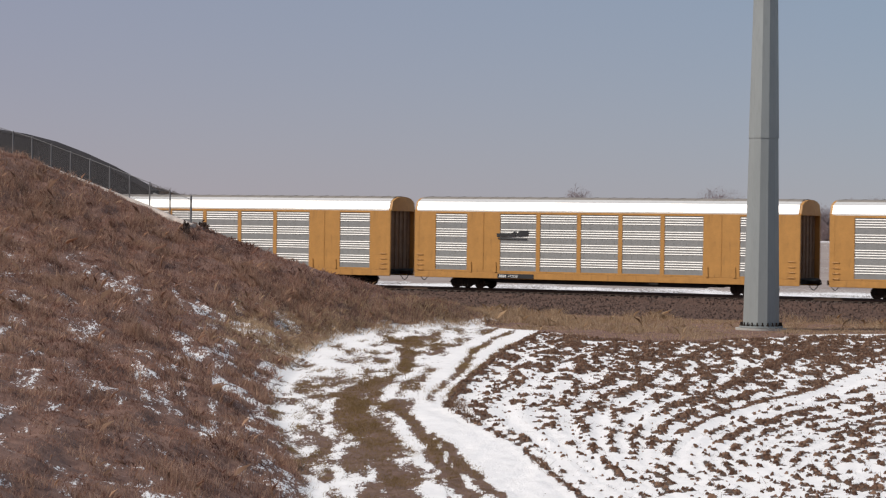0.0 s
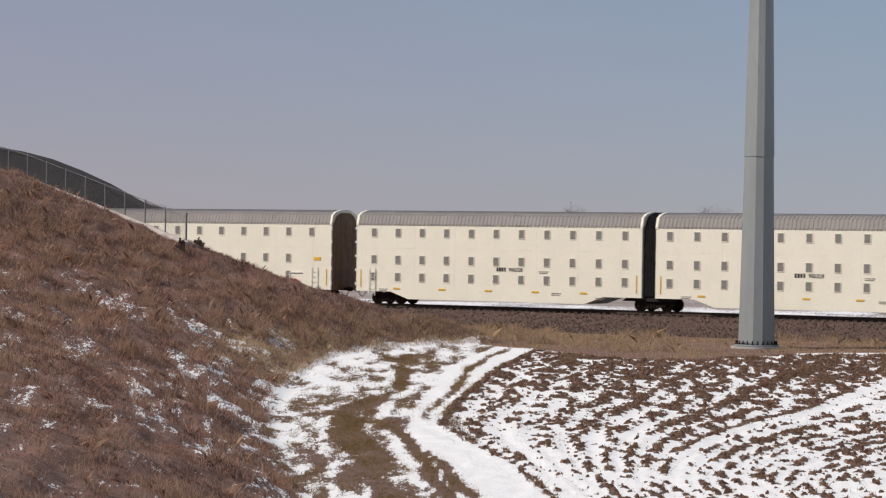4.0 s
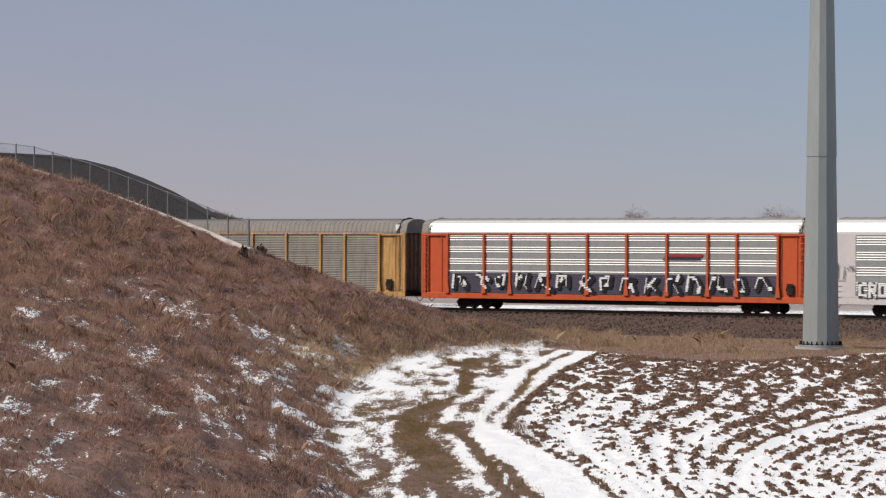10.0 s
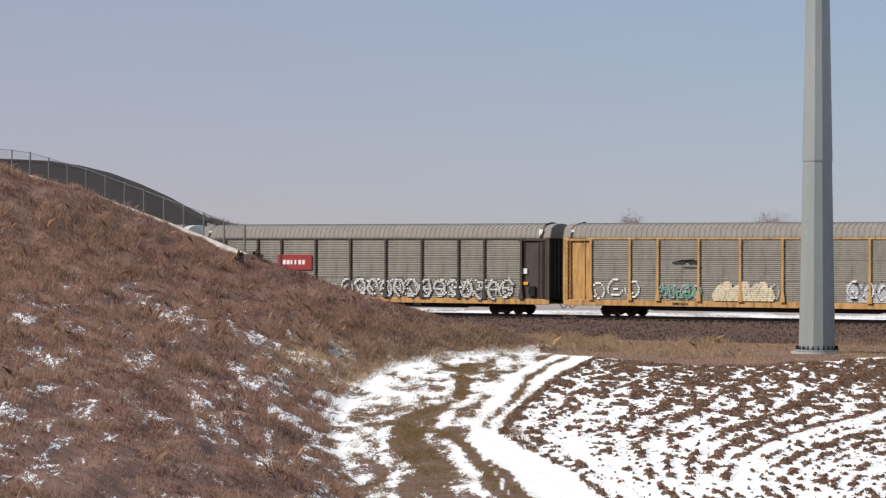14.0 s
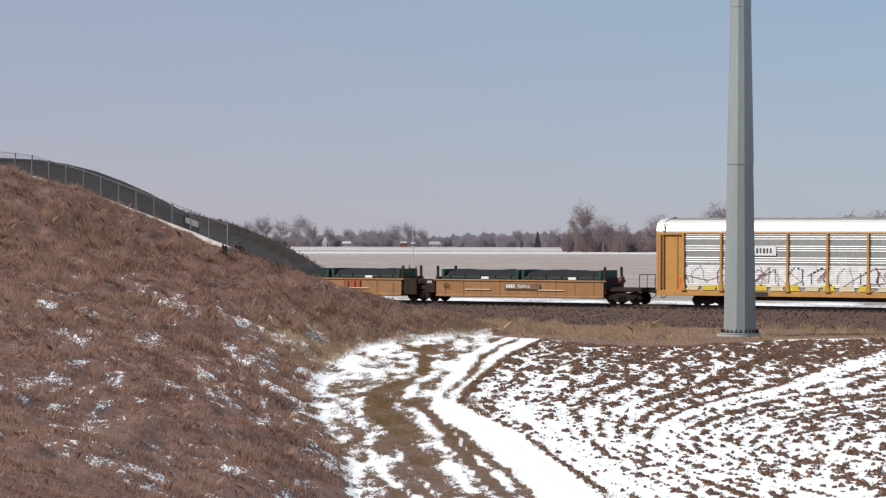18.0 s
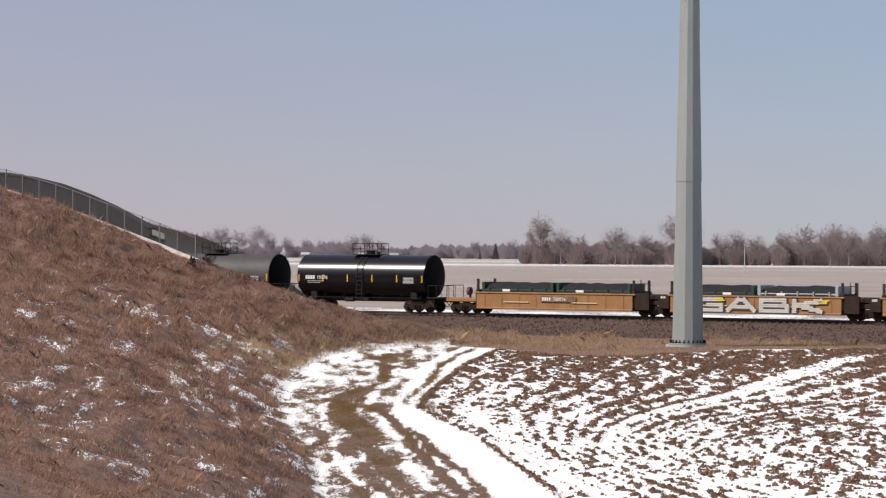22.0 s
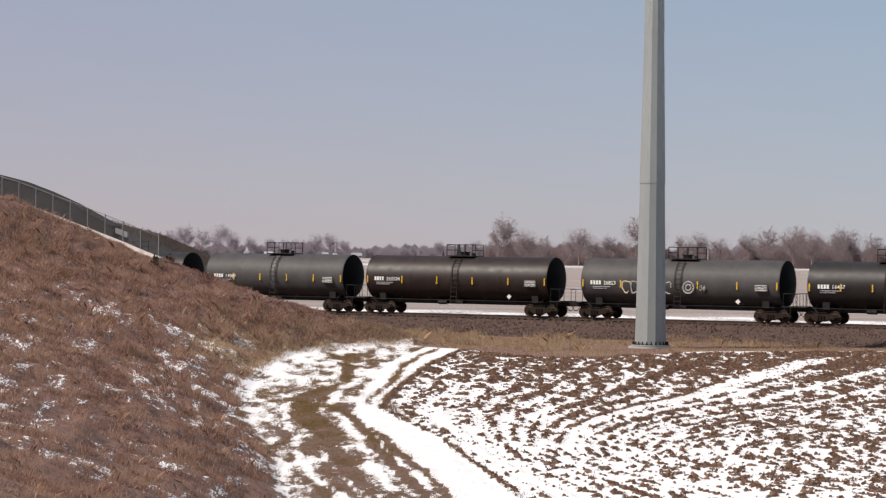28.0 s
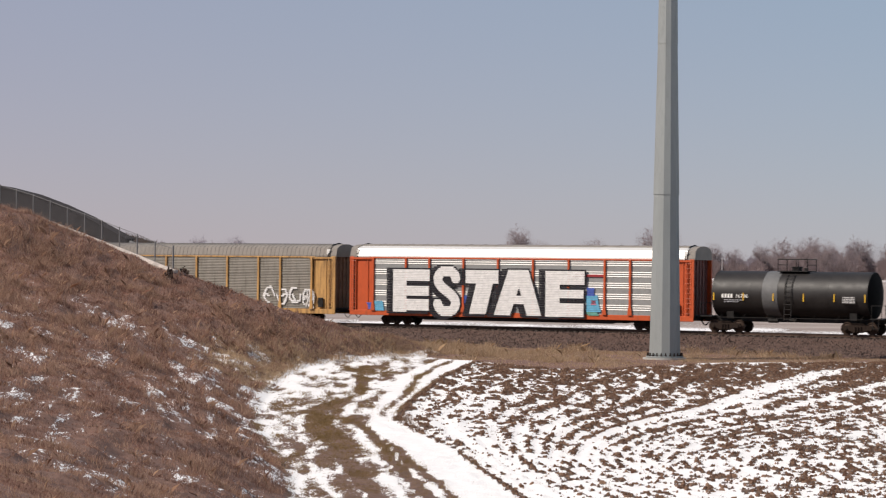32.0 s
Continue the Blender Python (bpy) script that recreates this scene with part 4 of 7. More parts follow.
# ---- far trees, brush and houses ----
def tree_meshes(seed, evergreen=False):
    """Trunk with limbs, and a crown of fine twigs, for a tree one metre tall."""
    r = random.Random(seed)
    limbs, twigs = Shape(), Shape()
    if evergreen:
        limbs.tube((0, 0, 0), (0, 0, 0.95), 0.018, 0.004, 6)
        for _ in range(2200):
            z = r.uniform(0.06, 1.0)
            a, w = r.uniform(0, 6.28), 0.22 * (1.02 - z) * r.uniform(0.3, 1.1)
            c, i, s = Vector((math.cos(a) * w, math.sin(a) * w, z - 0.04)), len(twigs.v), r.uniform(0.009, 0.02)
            twigs.v += [(c.x - s, c.y, c.z), (c.x + s, c.y + s, c.z - s), (c.x, c.y, c.z + s * 1.4)]
            twigs.f.append((i, i + 1, i + 2))
        return limbs.mesh("trunk", BARK), twigs.mesh("crown", EVERGREEN)

    def blade(p, q, w):
        i = len(twigs.v)
        d = (q - p).cross(Vector((r.uniform(-1, 1), r.uniform(-1, 1), 0.2)))
        d = d.normalized() * w if d.length > 1e-6 else Vector((w, 0, 0))
        twigs.v += [tuple(p + d), tuple(p - d), tuple(q)]
        twigs.f.append((i, i + 1, i + 2))

    top = Vector((r.uniform(-0.03, 0.03), r.uniform(-0.03, 0.03), 0.86))
    limbs.tube((0, 0, 0), (0.005, 0, 0.3), 0.016, 0.012, 7)
    limbs.tube((0.005, 0, 0.3), top, 0.012, 0.002, 6)
    rx = r.uniform(0.27, 0.38)
    for k in range(r.choice((13, 15, 17))):
        a, v = 2.4 * k + r.uniform(-0.4, 0.4), r.uniform(0.0, 1.0)
        root = Vector((0.005, 0, 0.16 + 0.5 * v))
        reach = rx * (1 - 0.55 * v) * r.uniform(0.7, 1.05)
        tip = Vector((math.cos(a) * reach, math.sin(a) * reach, min(root.z + r.uniform(0.18, 0.34), 0.97)))
        mid = root.lerp(tip, 0.5) + Vector((math.cos(a) * 0.03, math.sin(a) * 0.03, -0.02))
        limbs.tube(root, mid, 0.006, 0.004, 5)
        limbs.tube(mid, tip, 0.004, 0.001, 4)
        # side boughs, each ending in a spray of fine twigs
        for _ in range(17):
            u = r.uniform(0.15, 1.0)
            p = root.lerp(mid, u * 2) if u < 0.5 else mid.lerp(tip, u * 2 - 1)
            out = Vector((p.x, p.y, 0)).normalized() * 0.6 + Vector((r.gauss(0, 0.7), r.gauss(0, 0.7), r.uniform(0.1, 0.9)))
            e = p + out.normalized() * r.uniform(0.06, 0.15)
            blade(p, e, 0.0018)
            for _k in range(34):
                b = p.lerp(e, r.uniform(0.1, 1.1))
                g = b + (out.normalized() + Vector((r.gauss(0, 0.75), r.gauss(0, 0.75), r.gauss(0.1, 0.65)))).normalized() * r.uniform(0.025, 0.07)
                blade(b, g, r.uniform(0.0008, 0.0017))
    for _ in range(6500):
        # fine outer twigs, thinning towards the crown's uneven rim
        a, u, t = r.uniform(0, 6.28), r.uniform(-1, 1), r.random() ** 0.42
        lobe = 1 + 0.13 * math.sin(3 * a + seed) + 0.1 * math.sin(5 * u + 2 * a)
        w = math.sqrt(1 - u * u) * rx * 1.05 * lobe * t
        b = Vector((math.cos(a) * w, math.sin(a) * w, 0.6 + 0.38 * u * t * lobe))
        blade(b, b + Vector((math.cos(a) * 0.4 + r.gauss(0, 0.5), math.sin(a) * 0.4 + r.gauss(0, 0.5), 0.6 + r.gauss(0, 0.4))).normalized() * r.uniform(0.02, 0.05), r.uniform(0.0008, 0.0016))
    zmax = max(p[2] for p in twigs.v)
    for sh in (limbs, twigs):
        sh.v = [(x / zmax, y / zmax, z / zmax) for x, y, z in sh.v]
    return limbs, twigs


def trees():
    kinds = []
    for sd in (3, 8, 12, 19, 27, 33):
        l, t = tree_meshes(sd)
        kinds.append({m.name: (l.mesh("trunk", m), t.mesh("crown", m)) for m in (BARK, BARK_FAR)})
    ever = tree_meshes(4, True)

    def plant(x, y, h, k, bark, label):
        tr = thing("tree", label, "tree", "far trees")
        tr.matrix_world = Matrix.LocRotScale((x, y, -0.3), Euler((0, 0, rng.uniform(0, 6.28))), (h * rng.uniform(0.9, 1.25), h * rng.uniform(0.9, 1.25), h))
        a, b = (ever if k < 0 else kinds[k][bark.name])
        part("trunk", a, tr)
        part("crown", b, tr)
    near = "bare brown winter tree at the far edge of the field"
    away = "grey bare tree on the horizon, haze put into its colour"
    for x, h, k in ((70, 28, 0), (78, 20, 1), (92, 17, 2), (105, 21, 3), (113, 17, 1), (124, 18, 0), (140, 28, 4), (147, 19, 2), (160, 18, 3), (171, 20, 1), (183, 17, 4), (194, 20, 0), (203, 23, 2), (214, 24, 3),
                    (222, 22, 1), (234, 19, 4), (245, 24, 0), (256, 20, 2), (268, 17, 3), (282, 16, 1), (296, 15, 4), (312, 15, 0), (330, 14, 2)):
        plant(x, 1300 + rng.uniform(-25, 40), h, k, BARK, near)
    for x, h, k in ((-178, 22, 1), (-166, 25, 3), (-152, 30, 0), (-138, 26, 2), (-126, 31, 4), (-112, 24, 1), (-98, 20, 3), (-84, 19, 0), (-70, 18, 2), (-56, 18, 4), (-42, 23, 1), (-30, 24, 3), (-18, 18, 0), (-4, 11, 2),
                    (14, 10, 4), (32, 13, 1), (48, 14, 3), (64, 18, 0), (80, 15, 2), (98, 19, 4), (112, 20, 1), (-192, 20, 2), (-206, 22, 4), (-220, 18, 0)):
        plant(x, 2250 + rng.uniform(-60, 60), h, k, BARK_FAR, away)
    plant(79, 2200, 14, -1, BARK, "dark evergreen on the horizon")
    plant(66, 2210, 9, -1, BARK, "dark evergreen on the horizon")
    for x in range(340, 420, 9):
        plant(x + rng.uniform(-3, 3), 1500 + rng.uniform(-40, 40), rng.uniform(13, 19), -1, BARK, "dark evergreen at the edge of the field")
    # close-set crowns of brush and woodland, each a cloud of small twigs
    for name, label, mat, x0, x1, y0, n, h0, h1, f in (("brush", "reddish-brown brush and bare trees at the field's far edge", BRUSH, 62, 430, 1330, 170, 8, 17, 0.03), ("far_wood", "grey woodland along the horizon, haze put into its colour", BARK_FAR, -420, 420, 2330, 260, 9, 18, 0.02)):
        s = Shape()
        for k in range(n):
            cx, cy = x0 + (x1 - x0) * (k + rng.random()) / n, y0 + rng.uniform(-25, 25)
            hh = (h0 + (h1 - h0) * (0.5 + 0.5 * float(wave(cx, 0, f, 81)))) * rng.uniform(0.65, 1.1)
            rx = hh * rng.uniform(0.35, 0.6)
            for _ in range(2100):
                a, t, v = rng.uniform(0, 6.28), rng.random() ** 0.5, rng.random() ** 1.1
                w_ = rx * math.sqrt(max(1 - (v * 1.02 - 0.42) ** 2 / 0.36, 0.04)) * t
                x, y, z, q, i = cx + math.cos(a) * w_, cy + math.sin(a) * w_, hh * v * (1 - 0.25 * t * v), rng.uniform(0.06, 0.12), len(s.v)
                g = rng.uniform(0.7, 2.0)
                s.v += [(x - q, y, z), (x + q, y + rng.uniform(-0.2, 0.2), z), (x + math.cos(a) * g * 0.5 + rng.uniform(-0.5, 0.5), y, z + g)]
                s.f.append((i, i + 1, i + 2))
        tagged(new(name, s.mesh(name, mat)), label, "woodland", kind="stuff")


trees()


def house(x, y, w, d, h, mat, roof_mat, label, name="house", steeple=0.0):
    t = thing(name, label, name)
    t.matrix_world = Matrix.Translation((x, y, -0.3))
    part("wall", Shape().box(-w / 2, w / 2, -d / 2, d / 2, 0, h).mesh("wall", mat), t)
    e = Shape()
    e.v = [(-w / 2 - 0.3, -d / 2 - 0.4, h), (w / 2 + 0.3, -d / 2 - 0.4, h), (w / 2 + 0.3, d / 2 + 0.4, h), (-w / 2 - 0.3, d / 2 + 0.4, h), (-w / 2, 0, h + w * 0.28), (w / 2, 0, h + w * 0.28)]
    e.f = [(0, 1, 5, 4), (2, 3, 4, 5), (0, 4, 3), (1, 2, 5), (3, 2, 1, 0)]
    part("roof", e.mesh("roof", roof_mat), t)
    for k in range(3):
        part("window", Shape().box(-0.5, 0.5, -0.05, 0, 0, 1.3).mesh("window", INK), t, Matrix.Translation((-w / 3 + k * w / 3, -d / 2 - 0.01, h * 0.4)))
    if steeple:
        part("steeple", Shape().box(-1.6, 1.6, -d / 2 - 2, -d / 2 + 1, 0, steeple * 0.55).rings([[(-1.5, -d / 2 - 2, steeple * 0.55), (1.5, -d / 2 - 2, steeple * 0.55), (1.5, -d / 2 + 1, steeple * 0.55), (-1.5, -d / 2 + 1, steeple * 0.55)],
                                                                                                     [(c, -d / 2 - 0.5, steeple) for c in (-0.1, 0.1, 0.1, -0.1)]]).mesh("steeple", mat), t)


far_white = surf("far_white_siding", (0.42, 0.405, 0.415), 0.7)
far_red = surf("far_red_siding", (0.34, 0.12, 0.11), 0.7)
far_grey = surf("far_grey_roof", (0.30, 0.29, 0.30), 0.8)
house(-98, 2180, 5, 7, 3.5, far_white, far_grey, "small white country church with a steeple", "church", 9)
house(-80, 2180, 7, 7, 3.2, far_white, far_white, "white farmhouse on the horizon")
house(-33, 2180, 5.5, 7, 3.6, far_red, far_grey, "red barn on the horizon", "barn")
house(-25, 2170, 3.5, 5, 3.4, far_white, far_white, "white shed beside the red barn", "shed")
house(-7, 2180, 9, 6, 2.6, far_white, far_grey, "long white farm building on the horizon", "shed")
for px, py, ph in ((-8.6, 720, 9.0), (104, 780, 8.6)):
    up = thing("utility_pole", "thin pale wooden utility pole in the far field", "utility pole")
    up.matrix_world = Matrix.Translation((px, py, -0.3))
    part("shaft", Shape().tube((0, 0, 0), (0, 0, ph), 0.16, 0.11, 8).mesh("shaft", surf("bleached_pole_wood", (0.46, 0.43, 0.42), 0.9)), up)
    part("crossarm", Shape().box(-0.5, 0.5, -0.06, 0.06, ph - 0.5, ph - 0.38).mesh("crossarm", TIE), up)


# ---- the train ----
SPEED = 17.07
MOVERS = []
SIDE = -1.5
_made = {}


def shared(key, make):
    """Alike pieces share one mesh."""
    if key not in _made:
        _made[key] = make()
    return _made[key]


def two(name, shapes_mats, smooth_=False):
    """One mesh of several shapes, each with its material."""
    me = bpy.data.meshes.new(name)
    v, f, idx = [], [], []
    for k, (s, mat) in enumerate(shapes_mats):
        o = len(v)
        v += s.v
        f += [tuple(i + o for i in p) for p in s.f]
        idx += [k] * len(s.f)
        me.materials.append(mat)
    me.from_pydata(v, [], f)
    me.polygons.foreach_set("material_index", idx)
    if smooth_:
        me.shade_smooth()
        me.set_sharp_from_angle(angle=radians(35))
    return me


def at(x, y=0.0, z=0.0, rz=0.0):
    return pose(x, y, z, 0, 0, rz)


# running gear
def truck(parent, x, r=0.42, gap=1.75):
    def bolster():
        return Shape().block(-0.28, 0.28, -1.05, 1.05, 0.42, 0.72, 0.04).mesh("bolster", TRUCK)

    def frame_():
        g = gap / 2
        s = Shape().plate([(-g - 0.3, r), (-g - 0.18, r + 0.2), (-g + 0.35, r + 0.22), (-0.36, r + 0.34), (0.36, r + 0.34), (g - 0.35, r + 0.22), (g + 0.18, r + 0.2), (g + 0.3, r), (g - 0.2, r - 0.1), (0.45, r - 0.2), (0.32, r - 0.27), (-0.32, r - 0.27), (-0.45, r - 0.2), (-g + 0.2, r - 0.1)], 0.07, 0.14)
        for k in (-0.2, 0, 0.2):
            s.tube((k, -0.1, r - 0.2), (k, -0.1, r + 0.12), 0.07, n=8)
        for k in (-g, g):
            s.tube((k, -0.15, r), (k, -0.06, r), 0.13, n=10)
        return s.mesh("side_frame", TRUCK)

    def wheel_():
        n = 24
        prof = [(-0.03, 0.08), (-0.07, r * 0.35), (-0.03, r * 0.5), (-0.03, r * 0.8), (-0.065, r * 0.84), (-0.065, r), (0.055, r + 0.025), (0.08, r + 0.025), (0.08, r * 0.8), (0.03, r * 0.7), (0.05, 0.08)]
        return Shape().rings([[(q * math.cos(2 * math.pi * k / n), y, q * math.sin(2 * math.pi * k / n)) for k in range(n)] for y, q in prof]).mesh("wheel", WHEEL, True)

    def axle_():
        return Shape().tube((0, -1.02, 0), (0, 1.02, 0), 0.08, n=10).mesh("axle", WHEEL)
    t = part("truck", shared("bolster", bolster), parent, at(x))
    fm = shared(("frame", r, gap), frame_)
    part("side_frame", fm, t, at(0, -1.0))
    part("side_frame", fm, t, at(0, 1.0, 0, 180))
    for k in (-gap / 2, gap / 2):
        part("axle", shared("axle", axle_), t, at(k, 0, r))
        part("wheel", shared(("wheel", r), wheel_), t, at(k, -0.755, r))
        part("wheel", shared(("wheel", r), wheel_), t, at(k, 0.755, r, 180))
    return t


def coupler(parent, x):
    def make():
        s = Shape().block(0, 0.55, -0.1, 0.1, 0.78, 0.98, 0.03)
        s.block(0.45, 0.72, -0.16, 0.14, 0.74, 1.02, 0.05)
        return s.mesh("coupler", TRUCK)

    def hose_():
        s = Shape()
        pts = [Vector((0.1 + 0.62 * k / 8, -0.35, 0.75 - 0.32 * math.sin(math.pi * k / 8))) for k in range(9)]
        for p, q in zip(pts, pts[1:]):
            s.tube(p, q, 0.025, n=6)
        return s.mesh("air_hose", BELLOWS)
    c = part("coupler", shared("coupler", make), parent, at(x) if x > 0 else at(x, 0, 0, 180))
    part("air_hose", shared("hose", hose_), c)


def ladder(parent, x, z0, z1, y=SIDE - 0.06, w=0.42, mat=None):
    mat = mat or YELLOW

    def make():
        s = Shape().box(0, 0.045, -0.035, 0, z0, z1).box(w, w + 0.045, -0.035, 0, z0, z1)
        k = z0 + 0.15
        while k < z1:
            s.tube((0, -0.05, k), (w + 0.04, -0.05, k), 0.014, n=5)
            k += 0.34
        return s.mesh("ladder", mat)
    painted(part("ladder", shared(("ladder", z0, z1, w, mat.name), make), parent, at(x, y)))


def louvre(w, z0, z1, mode, sheet, slat):
    """A louvred side panel, its left edge at x = 0, facing -y."""
    def make():
        a, b = Shape(), Shape()
        if mode in ("grouped", "busy"):
            a.box(0, w, 0.0, 0.03, z0, z1)
            n, lines_ = (4, 4) if mode == "grouped" else (5, 3)
            step = (z1 - z0) / n
            for g in range(n):
                top_ = z1 - g * step - 0.08
                for k in range(lines_):
                    z = top_ - k * (0.148 if mode == "grouped" else 0.15)
                    b.extrude([(0.0, z - 0.056), (-0.026, z - 0.05), (-0.009, z), (0.0, z)], 0.03, w - 0.03)
            for k in range(int(w / 0.42)):
                a.box(0.2 + k * 0.42, 0.215 + k * 0.42, -0.006, 0, z0, z1)
        else:
            prof, z, k = [], z0, 0
            while z < z1 - 0.06:
                prof += [(-0.004, z), (-0.03, z + 0.03), (-0.03, z + 0.06), (-0.004, z + 0.085)]
                z += 0.118
            a.extrude(prof, 0, w, closed=False)
            a.box(0, w, 0.005, 0.03, z0, z1)
            for h in (0.33, 0.66):
                b.box(0, w, -0.04, 0, z0 + (z1 - z0) * h, z0 + (z1 - z0) * h + 0.035)
        return two("louvre_panel", [(a, sheet), (b, slat)])
    return shared(("louvre", round(w, 2), z0, z1, mode, sheet.name, slat.name), make)


def roof_mesh(length, mat, ribs, tall=5.8, eave=4.86, half=1.5, name="roof", rib_gap=0.36):
    def make():
        h = tall - eave
        prof = [(-half, eave), (-half, eave + 0.12 * h), (-half + 0.17, eave + 0.66 * h), (-0.66 * half, eave + 0.86 * h), (-0.32 * half, tall - 0.025), (0, tall)]
        prof = prof + [(-y, z) for y, z in reversed(prof[:-1])]
        prof = [(y, z) for y, z in reversed(prof)]
        def ring(x, up):
            return [(x, y * (1.012 if up else 1), eave + (z - eave) * (1.02 if up else 1) + (0.012 if up else 0)) for y, z in prof]
        rings = [ring(-length / 2, False)]
        if ribs:
            k = -length / 2 + 0.15
            while k < length / 2 - 0.2:
                rings += [ring(k, False), ring(k + 0.02, True), ring(k + 0.12, True), ring(k + 0.14, False)]
                k += rib_gap
        rings.append(ring(length / 2, False))
        s = Shape().rings(rings)
        return s.mesh(name, mat)
    return shared((name, length, mat.name, ribs, tall, eave, half, rib_gap), make)


# lettering and spray paint
STROKES = {
    "E": "0,0 0,1;0,1 1,1;0,.5 .85,.5;0,0 1,0", "S": "1,1 0,1;0,1 0,.5;0,.5 1,.5;1,.5 1,0;1,0 0,0", "T": "0,1 1,1;.5,0 .5,1", "A": "0,0 .38,1;.38,1 .62,1;.62,1 1,0;.2,.32 .8,.32",
    "I": "0,1 1,1;.5,0 .5,1;0,0 1,0", "M": "0,0 0,1;0,1 .5,.4;.5,.4 1,1;1,1 1,0", "P": "0,0 0,1;0,1 1,1;1,1 1,.5;1,.5 0,.5", "O": "0,0 0,1;0,1 1,1;1,1 1,0;1,0 0,0",
    "C": "1,1 0,.9;0,.9 0,.1;0,.1 1,0", "R": "0,0 0,1;0,1 1,.9;1,.9 .9,.5;.9,.5 0,.5;.3,.5 1,0", "W": "0,1 .2,0;.2,0 .5,.6;.5,.6 .8,0;.8,0 1,1",
    "G": "1,1 0,1;0,1 0,0;0,0 1,0;1,0 1,.5;1,.5 .5,.5", "B": "0,0 0,1;0,1 .9,1;.9,1 .9,.5;0,.5 1,.5;1,.5 1,0;1,0 0,0", "K": "0,0 0,1;0,.5 1,1;.2,.5 1,0",
}


def quads_of(ch, x, z, w, h, t):
    out = []
    for st in STROKES[ch].split(";"):
        (ax, az), (bx, bz) = [tuple(float(c) for c in p.split(",")) for p in st.split()]
        p = Vector((x + t / 2 + ax * (w - t), z + t / 2 + az * (h - t)))
        q = Vector((x + t / 2 + bx * (w - t), z + t / 2 + bz * (h - t)))
        d = (q - p).normalized()
        n = Vector((-d.y, d.x)) * t / 2
        p, q = p - d * t / 2, q + d * t / 2
        out.append([p + n, q + n, q - n, p - n])
    return out


def sprayed(quads, y, grow=0.0, pitch=0.118, skip=0.012):
    """Paint that lies on the louvres, slat by slat."""
    s = Shape()
    z0, z1 = min(p.y for q in quads for p in q) - grow, max(p.y for q in quads for p in q) + grow
    z = math.floor(z0 / pitch) * pitch
    while z < z1:
        a, b = max(z, z0), min(z + pitch - skip, z1)
        zc, spans = (a + b) / 2, []
        for q in quads:
            xs = []
            for (p, r) in zip(q, q[1:] + q[:1]):
                lo, hi = min(p.y, r.y) - grow, max(p.y, r.y) + grow
                if lo <= zc <= hi:
                    k = 0.5 if abs(r.y - p.y) < 1e-6 else min(max((zc - p.y) / (r.y - p.y), 0), 1)
                    if abs(r.y - p.y) < 1e-6:
                        xs += [p.x, r.x]
                    else:
                        xs.append(p.x + (r.x - p.x) * k)
            if len(xs) > 1:
                spans.append([min(xs) - grow, max(xs) + grow])
        spans.sort()
        merged = []
        for sp in spans:
            if merged and sp[0] <= merged[-1][1] + 0.001:
                merged[-1][1] = max(merged[-1][1], sp[1])
            else:
                merged.append(sp)
        for lo, hi in merged:
            if b - a > 0.01:
                i = len(s.v)
                s.v += [(lo, y, a), (hi, y, a), (hi, y + 0.018, b), (lo, y + 0.018, b), (lo, y + 0.03, a), (hi, y + 0.03, a)]
                s.f += [(i, i + 1, i + 2, i + 3), (i + 4, i + 5, i + 1, i)]
        z += pitch
    return s


def word(parent, text, x, z, w, h, t, fill, shadow, y=SIDE - 0.075, dx=(0.0, 0.0), gap=0.1, grow=0.13, edge=None):
    n = len(text)
    cw = w / n
    allq = []
    for k, ch in enumerate(text):
        q = quads_of(ch, x + k * cw, z, cw * (1 - gap), h, t)
        allq += q
        painted(part("painted_letter", sprayed(q, y).mesh("painted_letter", fill), parent))
    if edge:
        painted(part("paint_outline", sprayed(allq, y + 0.007, 0.05).mesh("paint_outline", edge), parent))
    if shadow:
        moved = [[Vector((p.x + dx[0], p.y + dx[1])) for p in q] for q in allq]
        painted(part("paint_shadow", sprayed(moved + allq, y + 0.014, grow).mesh("paint_shadow", shadow), parent))


def stroke(p, q, t):
    d = (q - p).normalized()
    n = Vector((-d.y, d.x)) * t / 2
    return [p - d * t / 2 + n, q + d * t / 2 + n, q + d * t / 2 - n, p - d * t / 2 - n]


def brushed(strokes, y, grow=0.0, pitch=0.118, skip=0.012):
    """Round-ended strokes (from, to, width) of paint on the louvres, slat by slat."""
    s = Shape()
    x0, x1 = min(min(p.x, q.x) - t for p, q, t in strokes) - grow, max(max(p.x, q.x) + t for p, q, t in strokes) + grow
    z0, z1 = min(min(p.y, q.y) - t for p, q, t in strokes) - grow, max(max(p.y, q.y) + t for p, q, t in strokes) + grow
    xs = np.arange(x0, x1, 0.025)
    z = math.floor(z0 / pitch) * pitch
    while z < z1:
        zc = z + (pitch - skip) / 2
        wet = np.zeros(len(xs) + 2, bool)
        for p, q, t in strokes:
            d, e = q.x - p.x, q.y - p.y
            k = np.clip(((xs - p.x) * d + (zc - p.y) * e) / max(d * d + e * e, 1e-9), 0, 1)
            wet[1:-1] |= np.hypot(xs - p.x - k * d, zc - p.y - k * e) < t / 2 + grow
        edge = np.flatnonzero(np.diff(wet.astype(int)))
        for lo, hi in zip(edge[::2], edge[1::2]):
            i, a, b = len(s.v), x0 + lo * 0.025, x0 + hi * 0.025
            s.v += [(a, y, z), (b, y, z), (b, y + 0.018, z + pitch - skip), (a, y + 0.018, z + pitch - skip), (a, y + 0.03, z), (b, y + 0.03, z)]
            s.f += [(i, i + 1, i + 2, i + 3), (i + 4, i + 5, i + 1, i)]
        z += pitch
    return s


